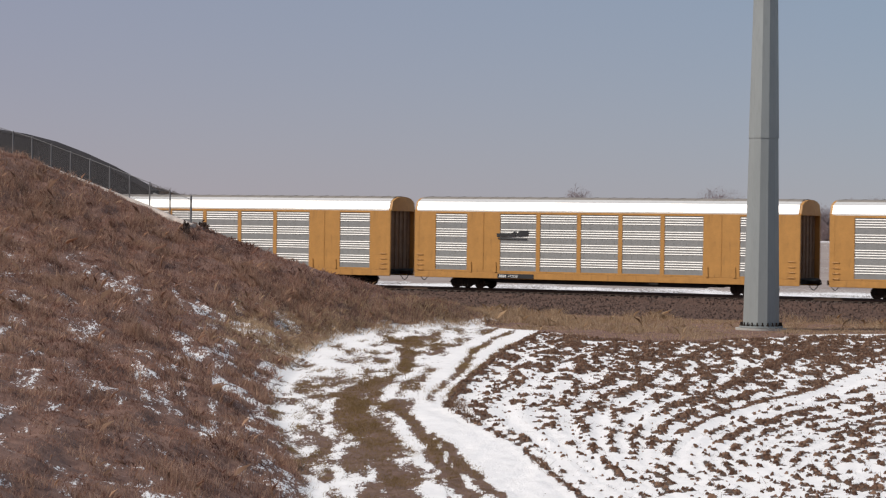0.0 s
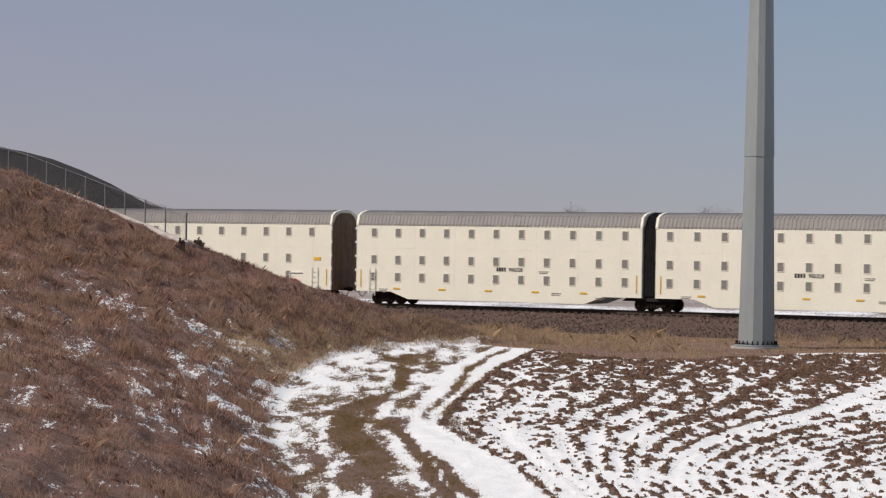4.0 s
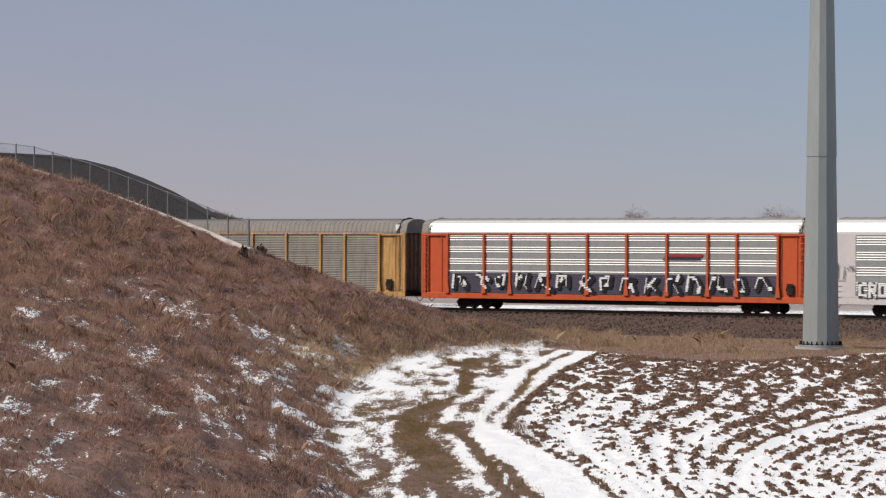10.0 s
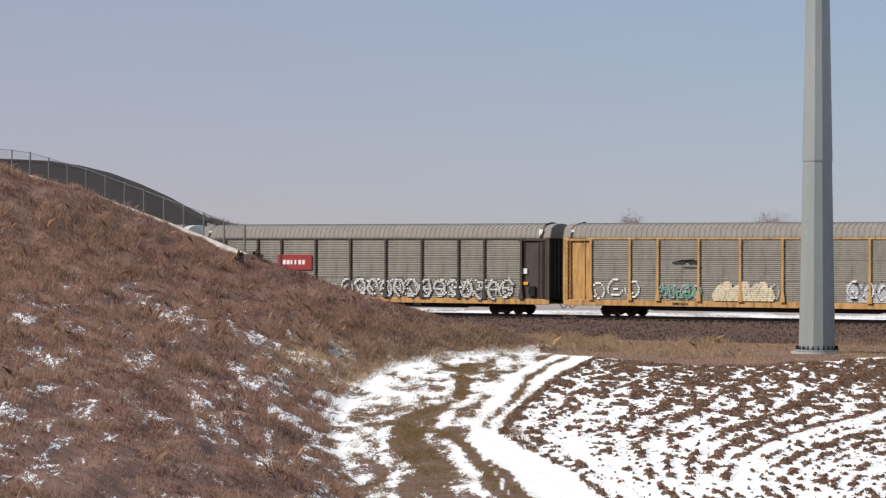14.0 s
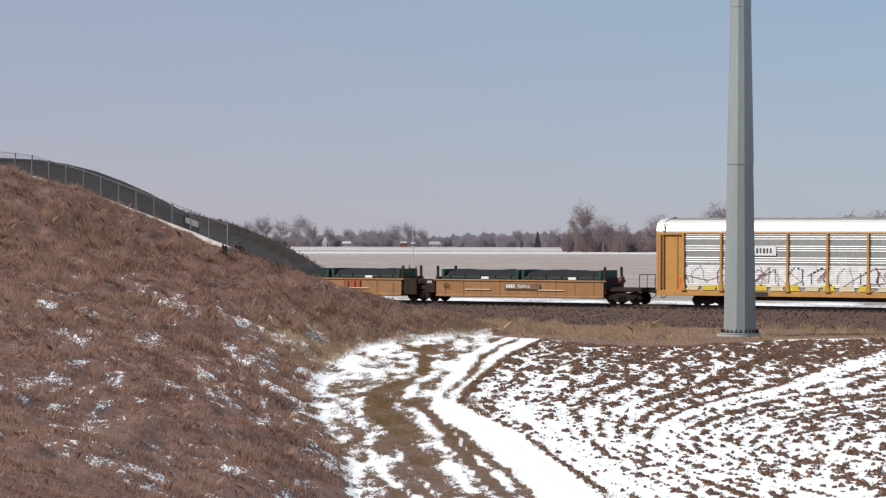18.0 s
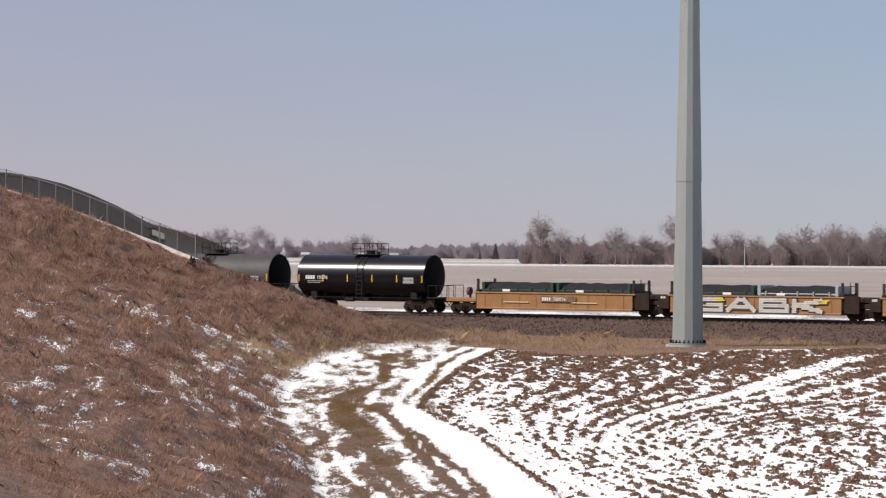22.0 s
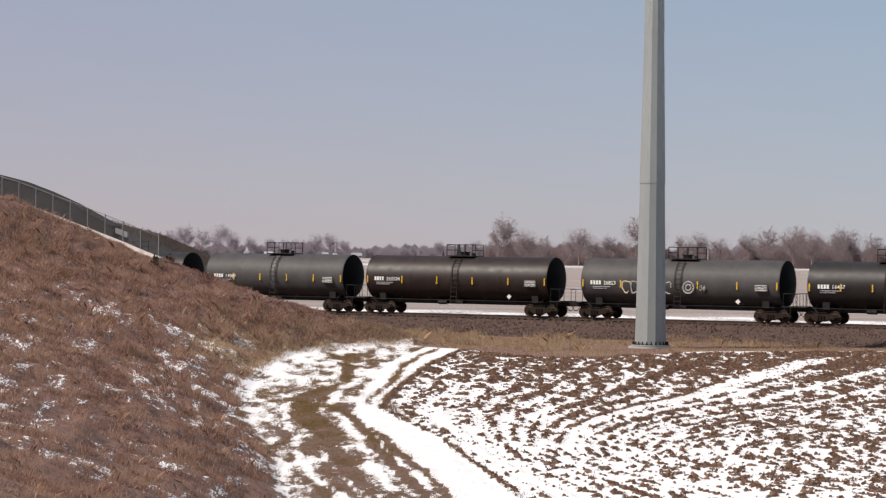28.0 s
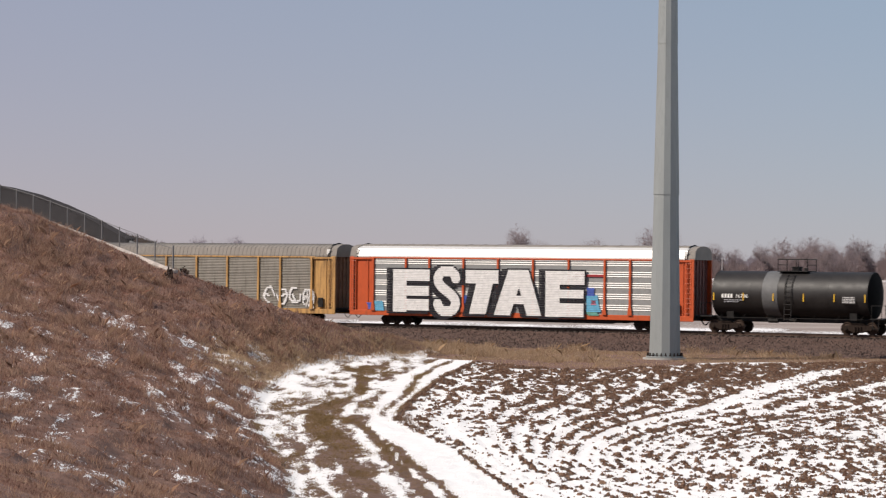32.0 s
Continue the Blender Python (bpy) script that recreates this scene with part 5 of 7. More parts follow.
def scrawl(parent, seed, x, z, w, h, n, fills, line, y=SIDE - 0.07):
    """Spray-painted lettering that cannot be read: swelling leaning shapes with an outline, or bare outlines where one pale colour was used."""
    r = random.Random(seed)
    for k in range(n):
        a, cw = x + w * k / n, w / n
        lean, hh = r.uniform(-0.2, 0.2) * cw, h * r.uniform(0.75, 1.0)

        def spot(u, v):
            return Vector((a + 0.04 + u * cw * 0.9 + lean * v, z + v * hh))
        if fills == ["white"]:
            t = max(0.05, 0.09 * h)
            pts = [spot(r.uniform(0, 0.15), 0.05), spot(r.uniform(0, 0.2), r.uniform(0.8, 1)), spot(r.uniform(0.75, 1), r.uniform(0.75, 1)), spot(r.uniform(0.6, 0.9), 0.5), spot(r.uniform(0.8, 1), 0.05)]
            quads = [stroke(p, q, t) for p, q in zip(pts, pts[1:] + pts[:1])]
            painted(part("paint_fill", sprayed(quads, y).mesh("paint_fill", SPRAY["grey"] if k % 3 == 1 else SPRAY["white"]), parent))
            continue
        low, high, waist = r.uniform(0, 0.12), r.uniform(0, 0.15), r.uniform(0.02, 0.16)
        body = [[spot(low, 0), spot(1 - low, 0), spot(1 - waist, 0.5), spot(waist, 0.5)], [spot(waist, 0.5), spot(1 - waist, 0.5), spot(1 - high, 1), spot(high, 1)]]
        if line:
            painted(part("paint_outline", sprayed(body, y + 0.012, 0.07).mesh("paint_outline", SPRAY[line]), parent))
        if fills:
            painted(part("paint_fill", sprayed(body, y).mesh("paint_fill", SPRAY[fills[r.randrange(len(fills))]]), parent))
        if line:
            v0, v1, u0 = r.uniform(0.15, 0.35), r.uniform(0.55, 0.85), r.uniform(0.3, 0.5)
            marks = [stroke(spot(u0, v0), spot(u0 + r.uniform(-0.1, 0.2), v1), 0.08), stroke(spot(0.25, r.uniform(0.4, 0.6)), spot(r.uniform(0.6, 0.95), r.uniform(0.3, 0.7)), 0.06)]
            painted(part("paint_counter", sprayed(marks, y - 0.012).mesh("paint_counter", SPRAY[line]), parent))


def rings_tag(parent, seed, x, z, w, h, n, t, fill, edge=None, y=SIDE - 0.1, pitch=0.118):
    """A row of loose round letters drawn with one stroke each, which cannot be read."""
    r = random.Random(seed)
    for k in range(n):
        cw, a0, turn = w / n, r.uniform(0, 6.28), r.choice((-1, 1))
        cx, cz, sq = x + cw * (k + 0.5), z + h * r.uniform(0.44, 0.56), r.uniform(0.7, 1.3)
        pts = [Vector((cx + 0.42 * cw * math.cos(a0 + turn * 0.7 * j) * (1 if j % 3 else sq), cz + 0.46 * h * math.sin(a0 + turn * 0.7 * j) * r.uniform(0.75, 1.05))) for j in range(8)]
        strokes = [(p, q, t * r.uniform(0.7, 1.3)) for p, q in zip(pts, pts[1:])]
        strokes.append((Vector((cx - 0.2 * cw, cz)), Vector((cx + r.uniform(-0.1, 0.4) * cw, cz + r.uniform(-0.4, 0.4) * h)), t))
        painted(part("painted_letter", brushed(strokes, y, 0.0, pitch, 0.1 * pitch).mesh("painted_letter", SPRAY[fill]), parent))
        if edge:
            painted(part("paint_outline", brushed(strokes, y + 0.012, 0.06, pitch, 0.1 * pitch).mesh("paint_outline", SPRAY[edge]), parent))


def lines(parent, seed, x, z, w, h, n, mat, y=SIDE - 0.085, thick=0.03):
    """Thin sprayed loops and strokes."""
    r = random.Random(seed)
    s = Shape()
    for k in range(n):
        a = x + w * (k + r.uniform(0.1, 0.4)) / n
        p = Vector((a, y, z + r.uniform(0, 0.3) * h))
        for _ in range(5):
            q = Vector((min(max(p.x + r.uniform(-0.5, 0.75) * w / n * 1.2, x), x + w), y, z + r.random() * h))
            s.tube(p, q, thick / 2, n=4)
            p = q
    painted(part("paint_scribble", s.mesh("paint_scribble", mat), parent))


def painted(ob):
    """Small joined pieces that count as one."""
    return tagged(ob, kind="stuff")


def lettering(parent, text, x, z, h, mat, prefix=4, y=None):
    """Car number; its owner's code is plain bars."""
    y = SIDE - 0.02 if y is None else y
    r = random.Random(len(text))
    painted(part("owner_code", bars(r, 0, 0, prefix * h * 0.78, h, prefix).mesh("owner_code", mat), parent, at(x, y, z)))
    part("car_number", text_mesh(text, h, mat), parent, at(x + prefix * h * 0.78 + h * 0.5, y, z))


def mover(ob, s0):
    MOVERS.append((ob, s0))
    return ob


# ---- autoracks ----
def under(c, length, body, sill_z=(0.72, 1.08), sill_mat=None):
    part("deck", Shape().block(-length / 2, length / 2, -1.38, 1.38, 0.78, 1.12, 0.03).mesh("deck", BLACK_STEEL), c)
    part("centre_sill", Shape().block(-length / 2 + 3, length / 2 - 3, -0.35, 0.35, 0.48, 0.8, 0.03).mesh("centre_sill", BLACK_STEEL), c)
    m = shared(("sill", length, (sill_mat or body).name), lambda: Shape().block(-length / 2, length / 2, -0.05, 0.05, sill_z[0], sill_z[1], 0.02).mesh("side_sill", sill_mat or body))
    part("side_sill", m, c, at(0, SIDE + 0.02))
    part("side_sill", m, c, at(0, -SIDE - 0.02))
    for x in (-length / 2 + 3.55, length / 2 - 3.55):
        truck(c, x, 0.37)
    for x in (-length / 2, length / 2):
        coupler(c, x)
    belly = shared(("belly", length), lambda: Shape().plate([(-length / 2 + 4.9, 0.74), (-length / 2 + 6.2, 0.40), (length / 2 - 6.2, 0.40), (length / 2 - 4.9, 0.74)], 0, 0.08).mesh("under_sill", BLACK_STEEL))
    part("under_sill", belly, c, at(0, SIDE + 0.3))
    part("under_sill", belly, c, at(0, -SIDE - 0.2))
    part("floor_bracket", Shape().box(-0.3, 0.3, SIDE, SIDE + 0.3, 0.52, 0.75).mesh("floor_bracket", BLACK_STEEL), c, at(length * 0.14))


def end_doors(c, length, door, post, hood):
    x = length / 2
    for sgn in (1, -1):
        m = Matrix() if sgn > 0 else FLIP
        d = shared(("end", door.name), lambda: _end_mesh(door))
        e = part("end_door", d, c, m @ at(x - 0.32))
        ridge = shared(("ridge", door.name), lambda: Shape().block(0, 0.05, -0.03, 0.03, 1.15, 4.95, 0.01).mesh("door_rib", door))
        for k in (-1.0, -0.5, 0.0, 0.5, 1.0):
            part("door_rib", ridge, e, at(0.05, k))
        cp = shared(("corner", post.name), lambda: Shape().block(-0.16, 0.16, -0.06, 0.06, 0.95, 4.9, 0.02).mesh("corner_post", post))
        for y in (SIDE + 0.02, -SIDE - 0.02):
            part("corner_post", cp, c, m @ at(x - 0.14, y))
        hd = shared(("hood", hood.name), lambda: roof_mesh(0.5, hood, False, 5.8, 4.86, 1.46, "end_hood"))
        part("end_hood", hd, c, m @ at(x - 0.2))
        part("crossover_platform", shared("crossover", lambda: Shape().block(-0.35, 0.1, -1.2, 1.2, 0.98, 1.06, 0.02).mesh("crossover_platform", BLACK_STEEL)), c, m @ at(x + 0.1))


def _end_mesh(door):
    prof = [(-1.36, 1.0), (1.36, 1.0), (1.36, 4.7), (1.1, 5.25), (0.6, 5.6), (-0.6, 5.6), (-1.1, 5.25), (-1.36, 4.7)]
    return Shape().extrude(prof, -0.05, 0.05).mesh("end_door", door)


def grip_irons(c, x, mat):
    m = shared(("grip", mat.name), lambda: _grips(mat))
    painted(part("grip_irons", m, c, at(x, SIDE - 0.03)))


def _grips(mat):
    s = Shape()
    for k in range(4):
        z = 1.15 + k * 0.32
        s.tube((0, -0.06, z), (0.42, -0.06, z), 0.016, n=5).tube((0, 0, z), (0, -0.06, z), 0.016, n=5).tube((0.42, 0, z), (0.42, -0.06, z), 0.016, n=5)
    return s.mesh("grip_irons", mat)


def panelled_rack(label, s0, body, sheet, slat, roof, door, number):
    """An enclosed car with flush side panels and three lengths of louvres."""
    L_ = 26.7
    c = mover(thing("autorack_car", label, "rail car", "train cars"), s0)
    under(c, L_, body, (0.66, 1.06))
    part("number_board", Shape().block(-7.2, -4.6, SIDE - 0.055, SIDE - 0.035, 0.70, 0.98, 0.005).mesh("number_board", INK), c)
    lettering(c, number, -7.05, 0.75, 0.17, WHITE, y=SIDE - 0.06)
    lay = [("p", 1.35), ("l", 2.5), ("p", 2.05)] + [("l", 2.76)] * 5 + [("p", 2.05), ("l", 2.5), ("p", 1.35)]
    total = sum(w for _, w in lay)
    x = -L_ / 2
    for kind, w in lay:
        w *= L_ / total
        for m in (Matrix(), FLIP):
            if kind == "p":
                pm = shared(("plain", body.name, round(w, 2)), lambda w=w: Shape().block(0, w, 0, 0.06, 1.06, 4.88, 0.008).mesh("plain_panel", body))
                o = part("plain_panel", pm, c, m @ at(x, SIDE - 0.03))
                if w > 1.6:
                    part("panel_seam", shared(("seam", body.name), lambda: Shape().box(-0.012, 0.012, -0.02, 0, 1.15, 4.8).mesh("panel_seam", body)), o, at(w / 2))
                    for q in (0.1, w - 0.22):
                        part("gusset", shared(("gusset", body.name), lambda: Shape().plate([(0, 1.06), (0.14, 1.06), (0.1, 1.7), (0.04, 1.7)], 0, 0.05).mesh("gusset", body)), o, at(q))
            else:
                g = 0.14
                part("louvre_panel", louvre(w - 2 * g, 1.16, 4.76, "grouped", sheet, slat), c, m @ at(x + g, SIDE))
                fr = shared(("frame", body.name, round(w, 2)), lambda w=w: _frame(w, g, body))
                part("panel_frame", fr, c, m @ at(x, SIDE - 0.03))
        x += w
    part("roof", roof_mesh(L_ - 0.25, roof, False), c)
    part("roof_cap", roof_mesh(L_ - 0.3, ROOF_GREY, True, 5.84, 5.52, 1.05, "roof_cap", 1.2), c)
    end_doors(c, L_, door, body, body)
    for x in (-L_ / 2 + 0.2, L_ / 2 - 0.7):
        grip_irons(c, x, body)
    return c


def _frame(w, g, body):
    s = Shape().box(0, g, 0, 0.06, 1.06, 4.88).box(w - g, w, 0, 0.06, 1.06, 4.88).box(g, w - g, 0, 0.06, 1.06, 1.17).box(g, w - g, 0, 0.06, 4.75, 4.88)
    return s.mesh("panel_frame", body)


BAYS = [2.75, 1.95, 2.8, 2.8, 2.8, 2.8, 2.8, 1.95, 2.75]


def posted_rack(label, s0, frame_mat, sheet, slat, mode, roof, ribs, door, sill_mat=None, hood=None, door_panel=None):
    """An older car with outside posts over louvred sides, and open-cornered ends."""
    L_ = 27.4
    c = mover(thing("autorack_car", label, "rail car", "train cars"), s0)
    under(c, L_, frame_mat, (0.66, 1.02), sill_mat)
    x = -sum(BAYS) / 2
    post = shared(("post", frame_mat.name), lambda: _post(frame_mat))
    for k, w in enumerate(BAYS + [0]):
        for m in (Matrix(), FLIP):
            part("post", post, c, m @ at(x, SIDE - 0.05))
            if w:
                part("louvre_panel", louvre(w, 1.02, 4.84, mode, sheet, slat), c, m @ at(x, SIDE))
        x += w
    plate_ = shared(("topplate", frame_mat.name), lambda: Shape().block(-L_ / 2 + 1.7, L_ / 2 - 1.7, -0.04, 0.04, 4.78, 4.88, 0.01).mesh("top_rail", frame_mat))
    part("top_rail", plate_, c, at(0, SIDE - 0.03))
    part("top_rail", plate_, c, at(0, -SIDE + 0.03))
    dp = door_panel or frame_mat
    for m in (Matrix(), FLIP):
        for sx in (1, -1):
            xx = sx * (sum(BAYS) / 2 + 0.85)
            part("end_panel", shared(("endpanel", dp.name), lambda: Shape().block(-0.72, 0.72, 0.0, 0.05, 1.0, 4.72, 0.01).box(-0.72, -0.64, -0.05, 0, 1.0, 4.72).box(0.3, 0.38, -0.05, 0, 1.0, 4.72).mesh("end_panel", dp)), c, m @ at(xx, SIDE + 0.06))
            part("head_bracket", shared(("bracket", frame_mat.name), lambda: Shape().block(-1.1, 1.0, -0.06, 0.04, 4.7, 4.84, 0.01).mesh("head_bracket", frame_mat)), c, m @ at(xx, SIDE))
    part("roof", roof_mesh(L_ - 1.1, roof, ribs), c)
    if not ribs:
        part("roof_cap", roof_mesh(L_ - 1.3, ROOF_GREY, True, 5.84, 5.52, 1.05, "roof_cap", 1.2), c)
    end_doors(c, L_, door, frame_mat, hood or ROOF_GREY)
    arch = shared("brow", lambda: _brow())
    for m in (Matrix(), FLIP):
        painted(part("end_arch", arch, c, m @ at(L_ / 2 - 0.62)))
    notch = shared("notch", lambda: Shape().plate([(-0.02, 5.0), (0.1, 5.0), (0.28, 5.42), (-0.02, 5.42)], 0, 0.03).mesh("roof_corner", WHITE))
    part("roof_corner", notch, c, at(L_ / 2 - 0.72, -1.47), "small white roof corner plate")
    part("roof_corner", notch, c, at(-L_ / 2 + 0.72, -1.44, 0, 180), "small white roof corner plate")
    for x in (-L_ / 2 + 0.1, L_ / 2 - 0.6):
        ladder(c, x, 1.05, 4.7, SIDE - 0.02, 0.38, frame_mat)
    bw = part("brake_wheel", shared("brake", lambda: _brake()), c, at(L_ / 2 - 1.2, SIDE - 0.12, 1.5), "dark brake wheel")
    part("brake_box", shared("brakebox", lambda: Shape().block(-0.2, 0.2, 0, 0.12, -0.35, 0.35, 0.03).mesh("brake_box", BLACK_STEEL)), bw)
    return c


def _brow():
    s = Shape()
    pts = [(-1.5, 4.86), (-1.46, 5.15), (-1.2, 5.5), (-0.8, 5.74), (0, 5.86)]
    pts += [(-y, z) for y, z in reversed(pts[:-1])]
    for (a, b), (c_, d) in zip(pts, pts[1:]):
        s.tube((0, a, b), (0, c_, d), 0.05, n=5)
    return s.mesh("end_arch", BLACK_STEEL)


def _brake():
    s = Shape()
    n = 14
    for k in range(n):
        a, b = 2 * math.pi * k / n, 2 * math.pi * (k + 1) / n
        s.tube((0.24 * math.cos(a), 0, 0.24 * math.sin(a)), (0.24 * math.cos(b), 0, 0.24 * math.sin(b)), 0.025, n=5)
    for k in range(4):
        a = math.pi * k / 4
        s.tube((0.24 * math.cos(a), 0, 0.24 * math.sin(a)), (-0.24 * math.cos(a), 0, -0.24 * math.sin(a)), 0.018, n=4)
    return s.mesh("brake_wheel", BLACK_STEEL)


def _post(mat):
    s = Shape().block(-0.07, 0.07, -0.08, 0.05, 1.0, 4.84, 0.02)
    s.plate([(-0.17, 1.0), (0.17, 1.0), (0.07, 1.75), (-0.07, 1.75)], -0.02, 0.07)
    return s.mesh("post", mat)


# the yellow panelled cars at the head
for s0, num in ((35.0, "897204"), (6.4, "692038"), (-22.2, "691809")):
    car = panelled_rack("yellow enclosed autorack with bright louvred sides", s0, YELLOW, GALV, SLAT, ROOF_BRIGHT, BROWN_END, num)
    part("railway_emblem", Shape().plate([(-7.3, 3.52), (-6.2, 3.52), (-5.9, 3.72), (-5.95, 3.36), (-5.6, 3.72), (-5.0, 3.74), (-5.05, 3.40), (-5.6, 3.36), (-7.25, 3.30)], SIDE - 0.06, 0.01).mesh("railway_emblem", INK), car, None, "black emblem")
    part("emblem_bar", Shape().box(-7.2, -5.1, SIDE - 0.07, SIDE - 0.055, 3.16, 3.22).mesh("emblem_bar", INK), car)


# ---- the white two-unit cars ----
def big_white_car(s0, number):
    c = mover(thing("articulated_autorack_car", "cream-white articulated auto carrier in two units with grey ribbed roofs", "rail car", "train cars"), s0)
    half = 21.3
    body = shared("whitebody", lambda: _white_side())
    for sgn in (-1, 1):
        u = part("unit_body", body, c, at(sgn * (0.42 + 10.4)))
        part("roof", roof_mesh(20.7, ROOF_DUSTY, True, 6.05, 5.08, 1.55, "ribbed_roof", 0.27), u)
        for e in (-10.3, 10.3):
            part("end_band", roof_mesh(0.16, WHITE_CAR, False, 6.09, 5.06, 1.58, "end_band"), u, at(e))
        for k in range(7):
            part("panel_seam", shared("wseam", lambda: Shape().box(0, 0.018, -1.556, -1.55, 0.85, 5.05).mesh("panel_seam", WHITE_CAR)), u, at(-8.9 + 2.97 * k))
        part("belt_seam", shared("wbelt", lambda: Shape().box(-10.3, 10.3, -1.558, -1.55, 3.62, 3.64).mesh("belt_seam", WHITE_CAR)), u)
        win = shared("vent", lambda: _vent())
        xs = [-9.0 + 1.82 * k for k in range(11)] if sgn < 0 else [-9.4 + 1.82 * k for k in range(11)]
        for k, x in enumerate(xs):
            for z in (4.36, 2.62, 1.5):
                if sgn > 0 and k == 10 and z < 4:
                    continue
                part("vent_screen", win, u, at(x, -1.56, z))
                part("vent_screen", win, u, at(-x, 1.56, z, 180))
        lettering(u, number, 0.15 if sgn < 0 else -1.2, 2.28, 0.24, INK, y=-1.57)
        for k in range(5):
            part("reflector", shared("wreflex", lambda: Shape().box(0, 0.5, -0.01, 0, 0, 0.1).mesh("reflector", REFLEX)), u, at(-7.5 + k * 3.4, -1.57, 0.98), "yellow reflector")
        r = random.Random(3)
        for x, z in ((-8.6, 0.95), (3.2, 2.28), (7.2, 0.72), (4.1, 0.95)):
            painted(part("data_lettering", bars(r, 0, 0, 0.7, 0.05, 9).mesh("data_lettering", GLASS_DARK), u, at(x, -1.565, z)))
            painted(part("data_lettering", bars(r, 0, 0, 0.6, 0.05, 7).mesh("data_lettering", GLASS_DARK), u, at(x, -1.565, z - 0.1)))
        for x in (-10.0, 10.0):
            part("upright_reflector", shared("wbar", lambda: Shape().box(0, 0.07, -0.01, 0, 0, 1.1).mesh("upright_reflector", REFLEX)), u, at(x - 0.03, -1.57, 1.1))
        x = sgn * 10.4
        ladder(u, 8.85 if sgn > 0 else -9.35, 0.55, 2.3, -1.6, 0.45, WHITE)
        if sgn > 0:
            part("brake_wheel", shared("redwheel", lambda: Shape().tube((0, 0, 0), (0, -0.05, 0), 0.27, n=20).tube((0, -0.05, 0), (0, -0.1, 0), 0.08, n=10).mesh("brake_wheel", RED)), u, at(7.55, -1.58, 1.25), "round red brake wheel")
            part("brake_frame", Shape().box(7.1, 7.15, -1.62, -1.57, 0.85, 1.95).box(7.1, 8.1, -1.62, -1.57, 1.9, 1.95).mesh("brake_frame", WHITE), u)
            part("warning_plate", Shape().box(9.0, 9.55, -1.575, -1.56, 2.75, 2.95).mesh("warning_plate", REFLEX), u)
    part("bellows", _bellows(), c, None, "black accordion bellows between the units")
    truck(c, 0.0, 0.42)
    part("truck_shroud", Shape().plate([(-1.9, 0.62), (1.9, 0.62), (1.6, 0.85), (0.9, 1.0), (-0.9, 1.0), (-1.6, 0.85)], -1.2, 0.08).mesh("truck_shroud", BLACK_STEEL), c)
    for x in (-half + 2.2, half - 2.2):
        truck(c, x, 0.42)
    for x, m in ((half, Matrix()), (-half, FLIP)):
        coupler(c, x - 0.2)
        part("end_door", shared("wend", lambda: Shape().extrude([(-1.42, 0.8), (1.42, 0.8), (1.42, 5.1), (1.0, 5.68), (0.5, 5.88), (-0.5, 5.88), (-1.0, 5.68), (-1.42, 5.1)], -0.06, 0.1).mesh("end_door", BROWN_END)), c, m @ at(half - 0.12))
        for k in range(5):
            part("door_latch", shared("wlatch", lambda: Shape().box(-0.06, 0.06, -0.05, 0.02, 0, 0.16).mesh("door_latch", WHITE)), c, m @ at(half - 0.1, -1.55 if m == Matrix() else 1.55, 1.2 + 0.9 * k))
    return c


def _white_side():
    pts = [(-10.35, 5.16), (-10.35, 0.82), (-7.7, 0.82), (-6.4, 0.36), (6.4, 0.36), (7.7, 0.82), (10.35, 0.82), (10.35, 5.16)]
    s = Shape()
    i = len(s.v)
    n = len(pts)
    s.v += [(x, -1.55, z) for x, z in pts] + [(x, 1.55, z) for x, z in pts]
    s.f += [tuple(range(n)), tuple(range(2 * n - 1, n - 1, -1))] + [(k, k + n, (k + 1) % n + n, (k + 1) % n) for k in range(n)]
    return s.mesh("unit_body", WHITE_CAR)


def _vent():
    s = Shape().box(-0.19, 0.19, -0.012, 0, 0, 0.52)
    f = Shape().box(-0.22, -0.19, -0.02, 0, -0.03, 0.55).box(0.19, 0.22, -0.02, 0, -0.03, 0.55).box(-0.19, 0.19, -0.02, 0, -0.03, 0).box(-0.19, 0.19, -0.02, 0, 0.52, 0.55)
    return two("vent_screen", [(s, GLASS_DARK), (f, WHITE_CAR)])


def _bellows():
    s = Shape()
    prof = [(1.42, 0.95), (1.42, 5.1), (0.95, 5.85), (0, 6.1), (-0.95, 5.85), (-1.42, 5.1), (-1.42, 0.95)]
    s.rings([[(-0.42 + 0.07 * k, y * (1.0 if k % 2 else 0.955), z * (1 if k % 2 else 0.985)) for y, z in prof] for k in range(13)])
    return s.mesh("bellows", BELLOWS)


big_white_car(-58.15, "900328")
big_white_car(-102.47, "900642")

# ---- the greyed white car with two painted pieces ----
car = panelled_rack("greyed white enclosed autorack covered in graffiti along its sides", -139.35, WHITE_OLD, GALV, SLAT, ROOF_BRIGHT, BROWN_END, "120467")
word(car, "TIEMPO", 4.0, 1.0, 8.1, 1.5, 0.40, SPRAY["red"], SPRAY["gold"], dx=(-0.2, -0.16), grow=0.03, edge=SPRAY["black"])
scrawl(car, 5, 3.2, 0.9, 1.2, 1.0, 2, ["gold", "teal"], None, SIDE - 0.045)
scrawl(car, 6, 11.6, 0.9, 1.0, 0.9, 2, ["gold", "teal"], None, SIDE - 0.045)
scrawl(car, 61, 6.6, 0.9, 4.2, 0.55, 5, ["teal", "gold"], None, SIDE - 0.045)
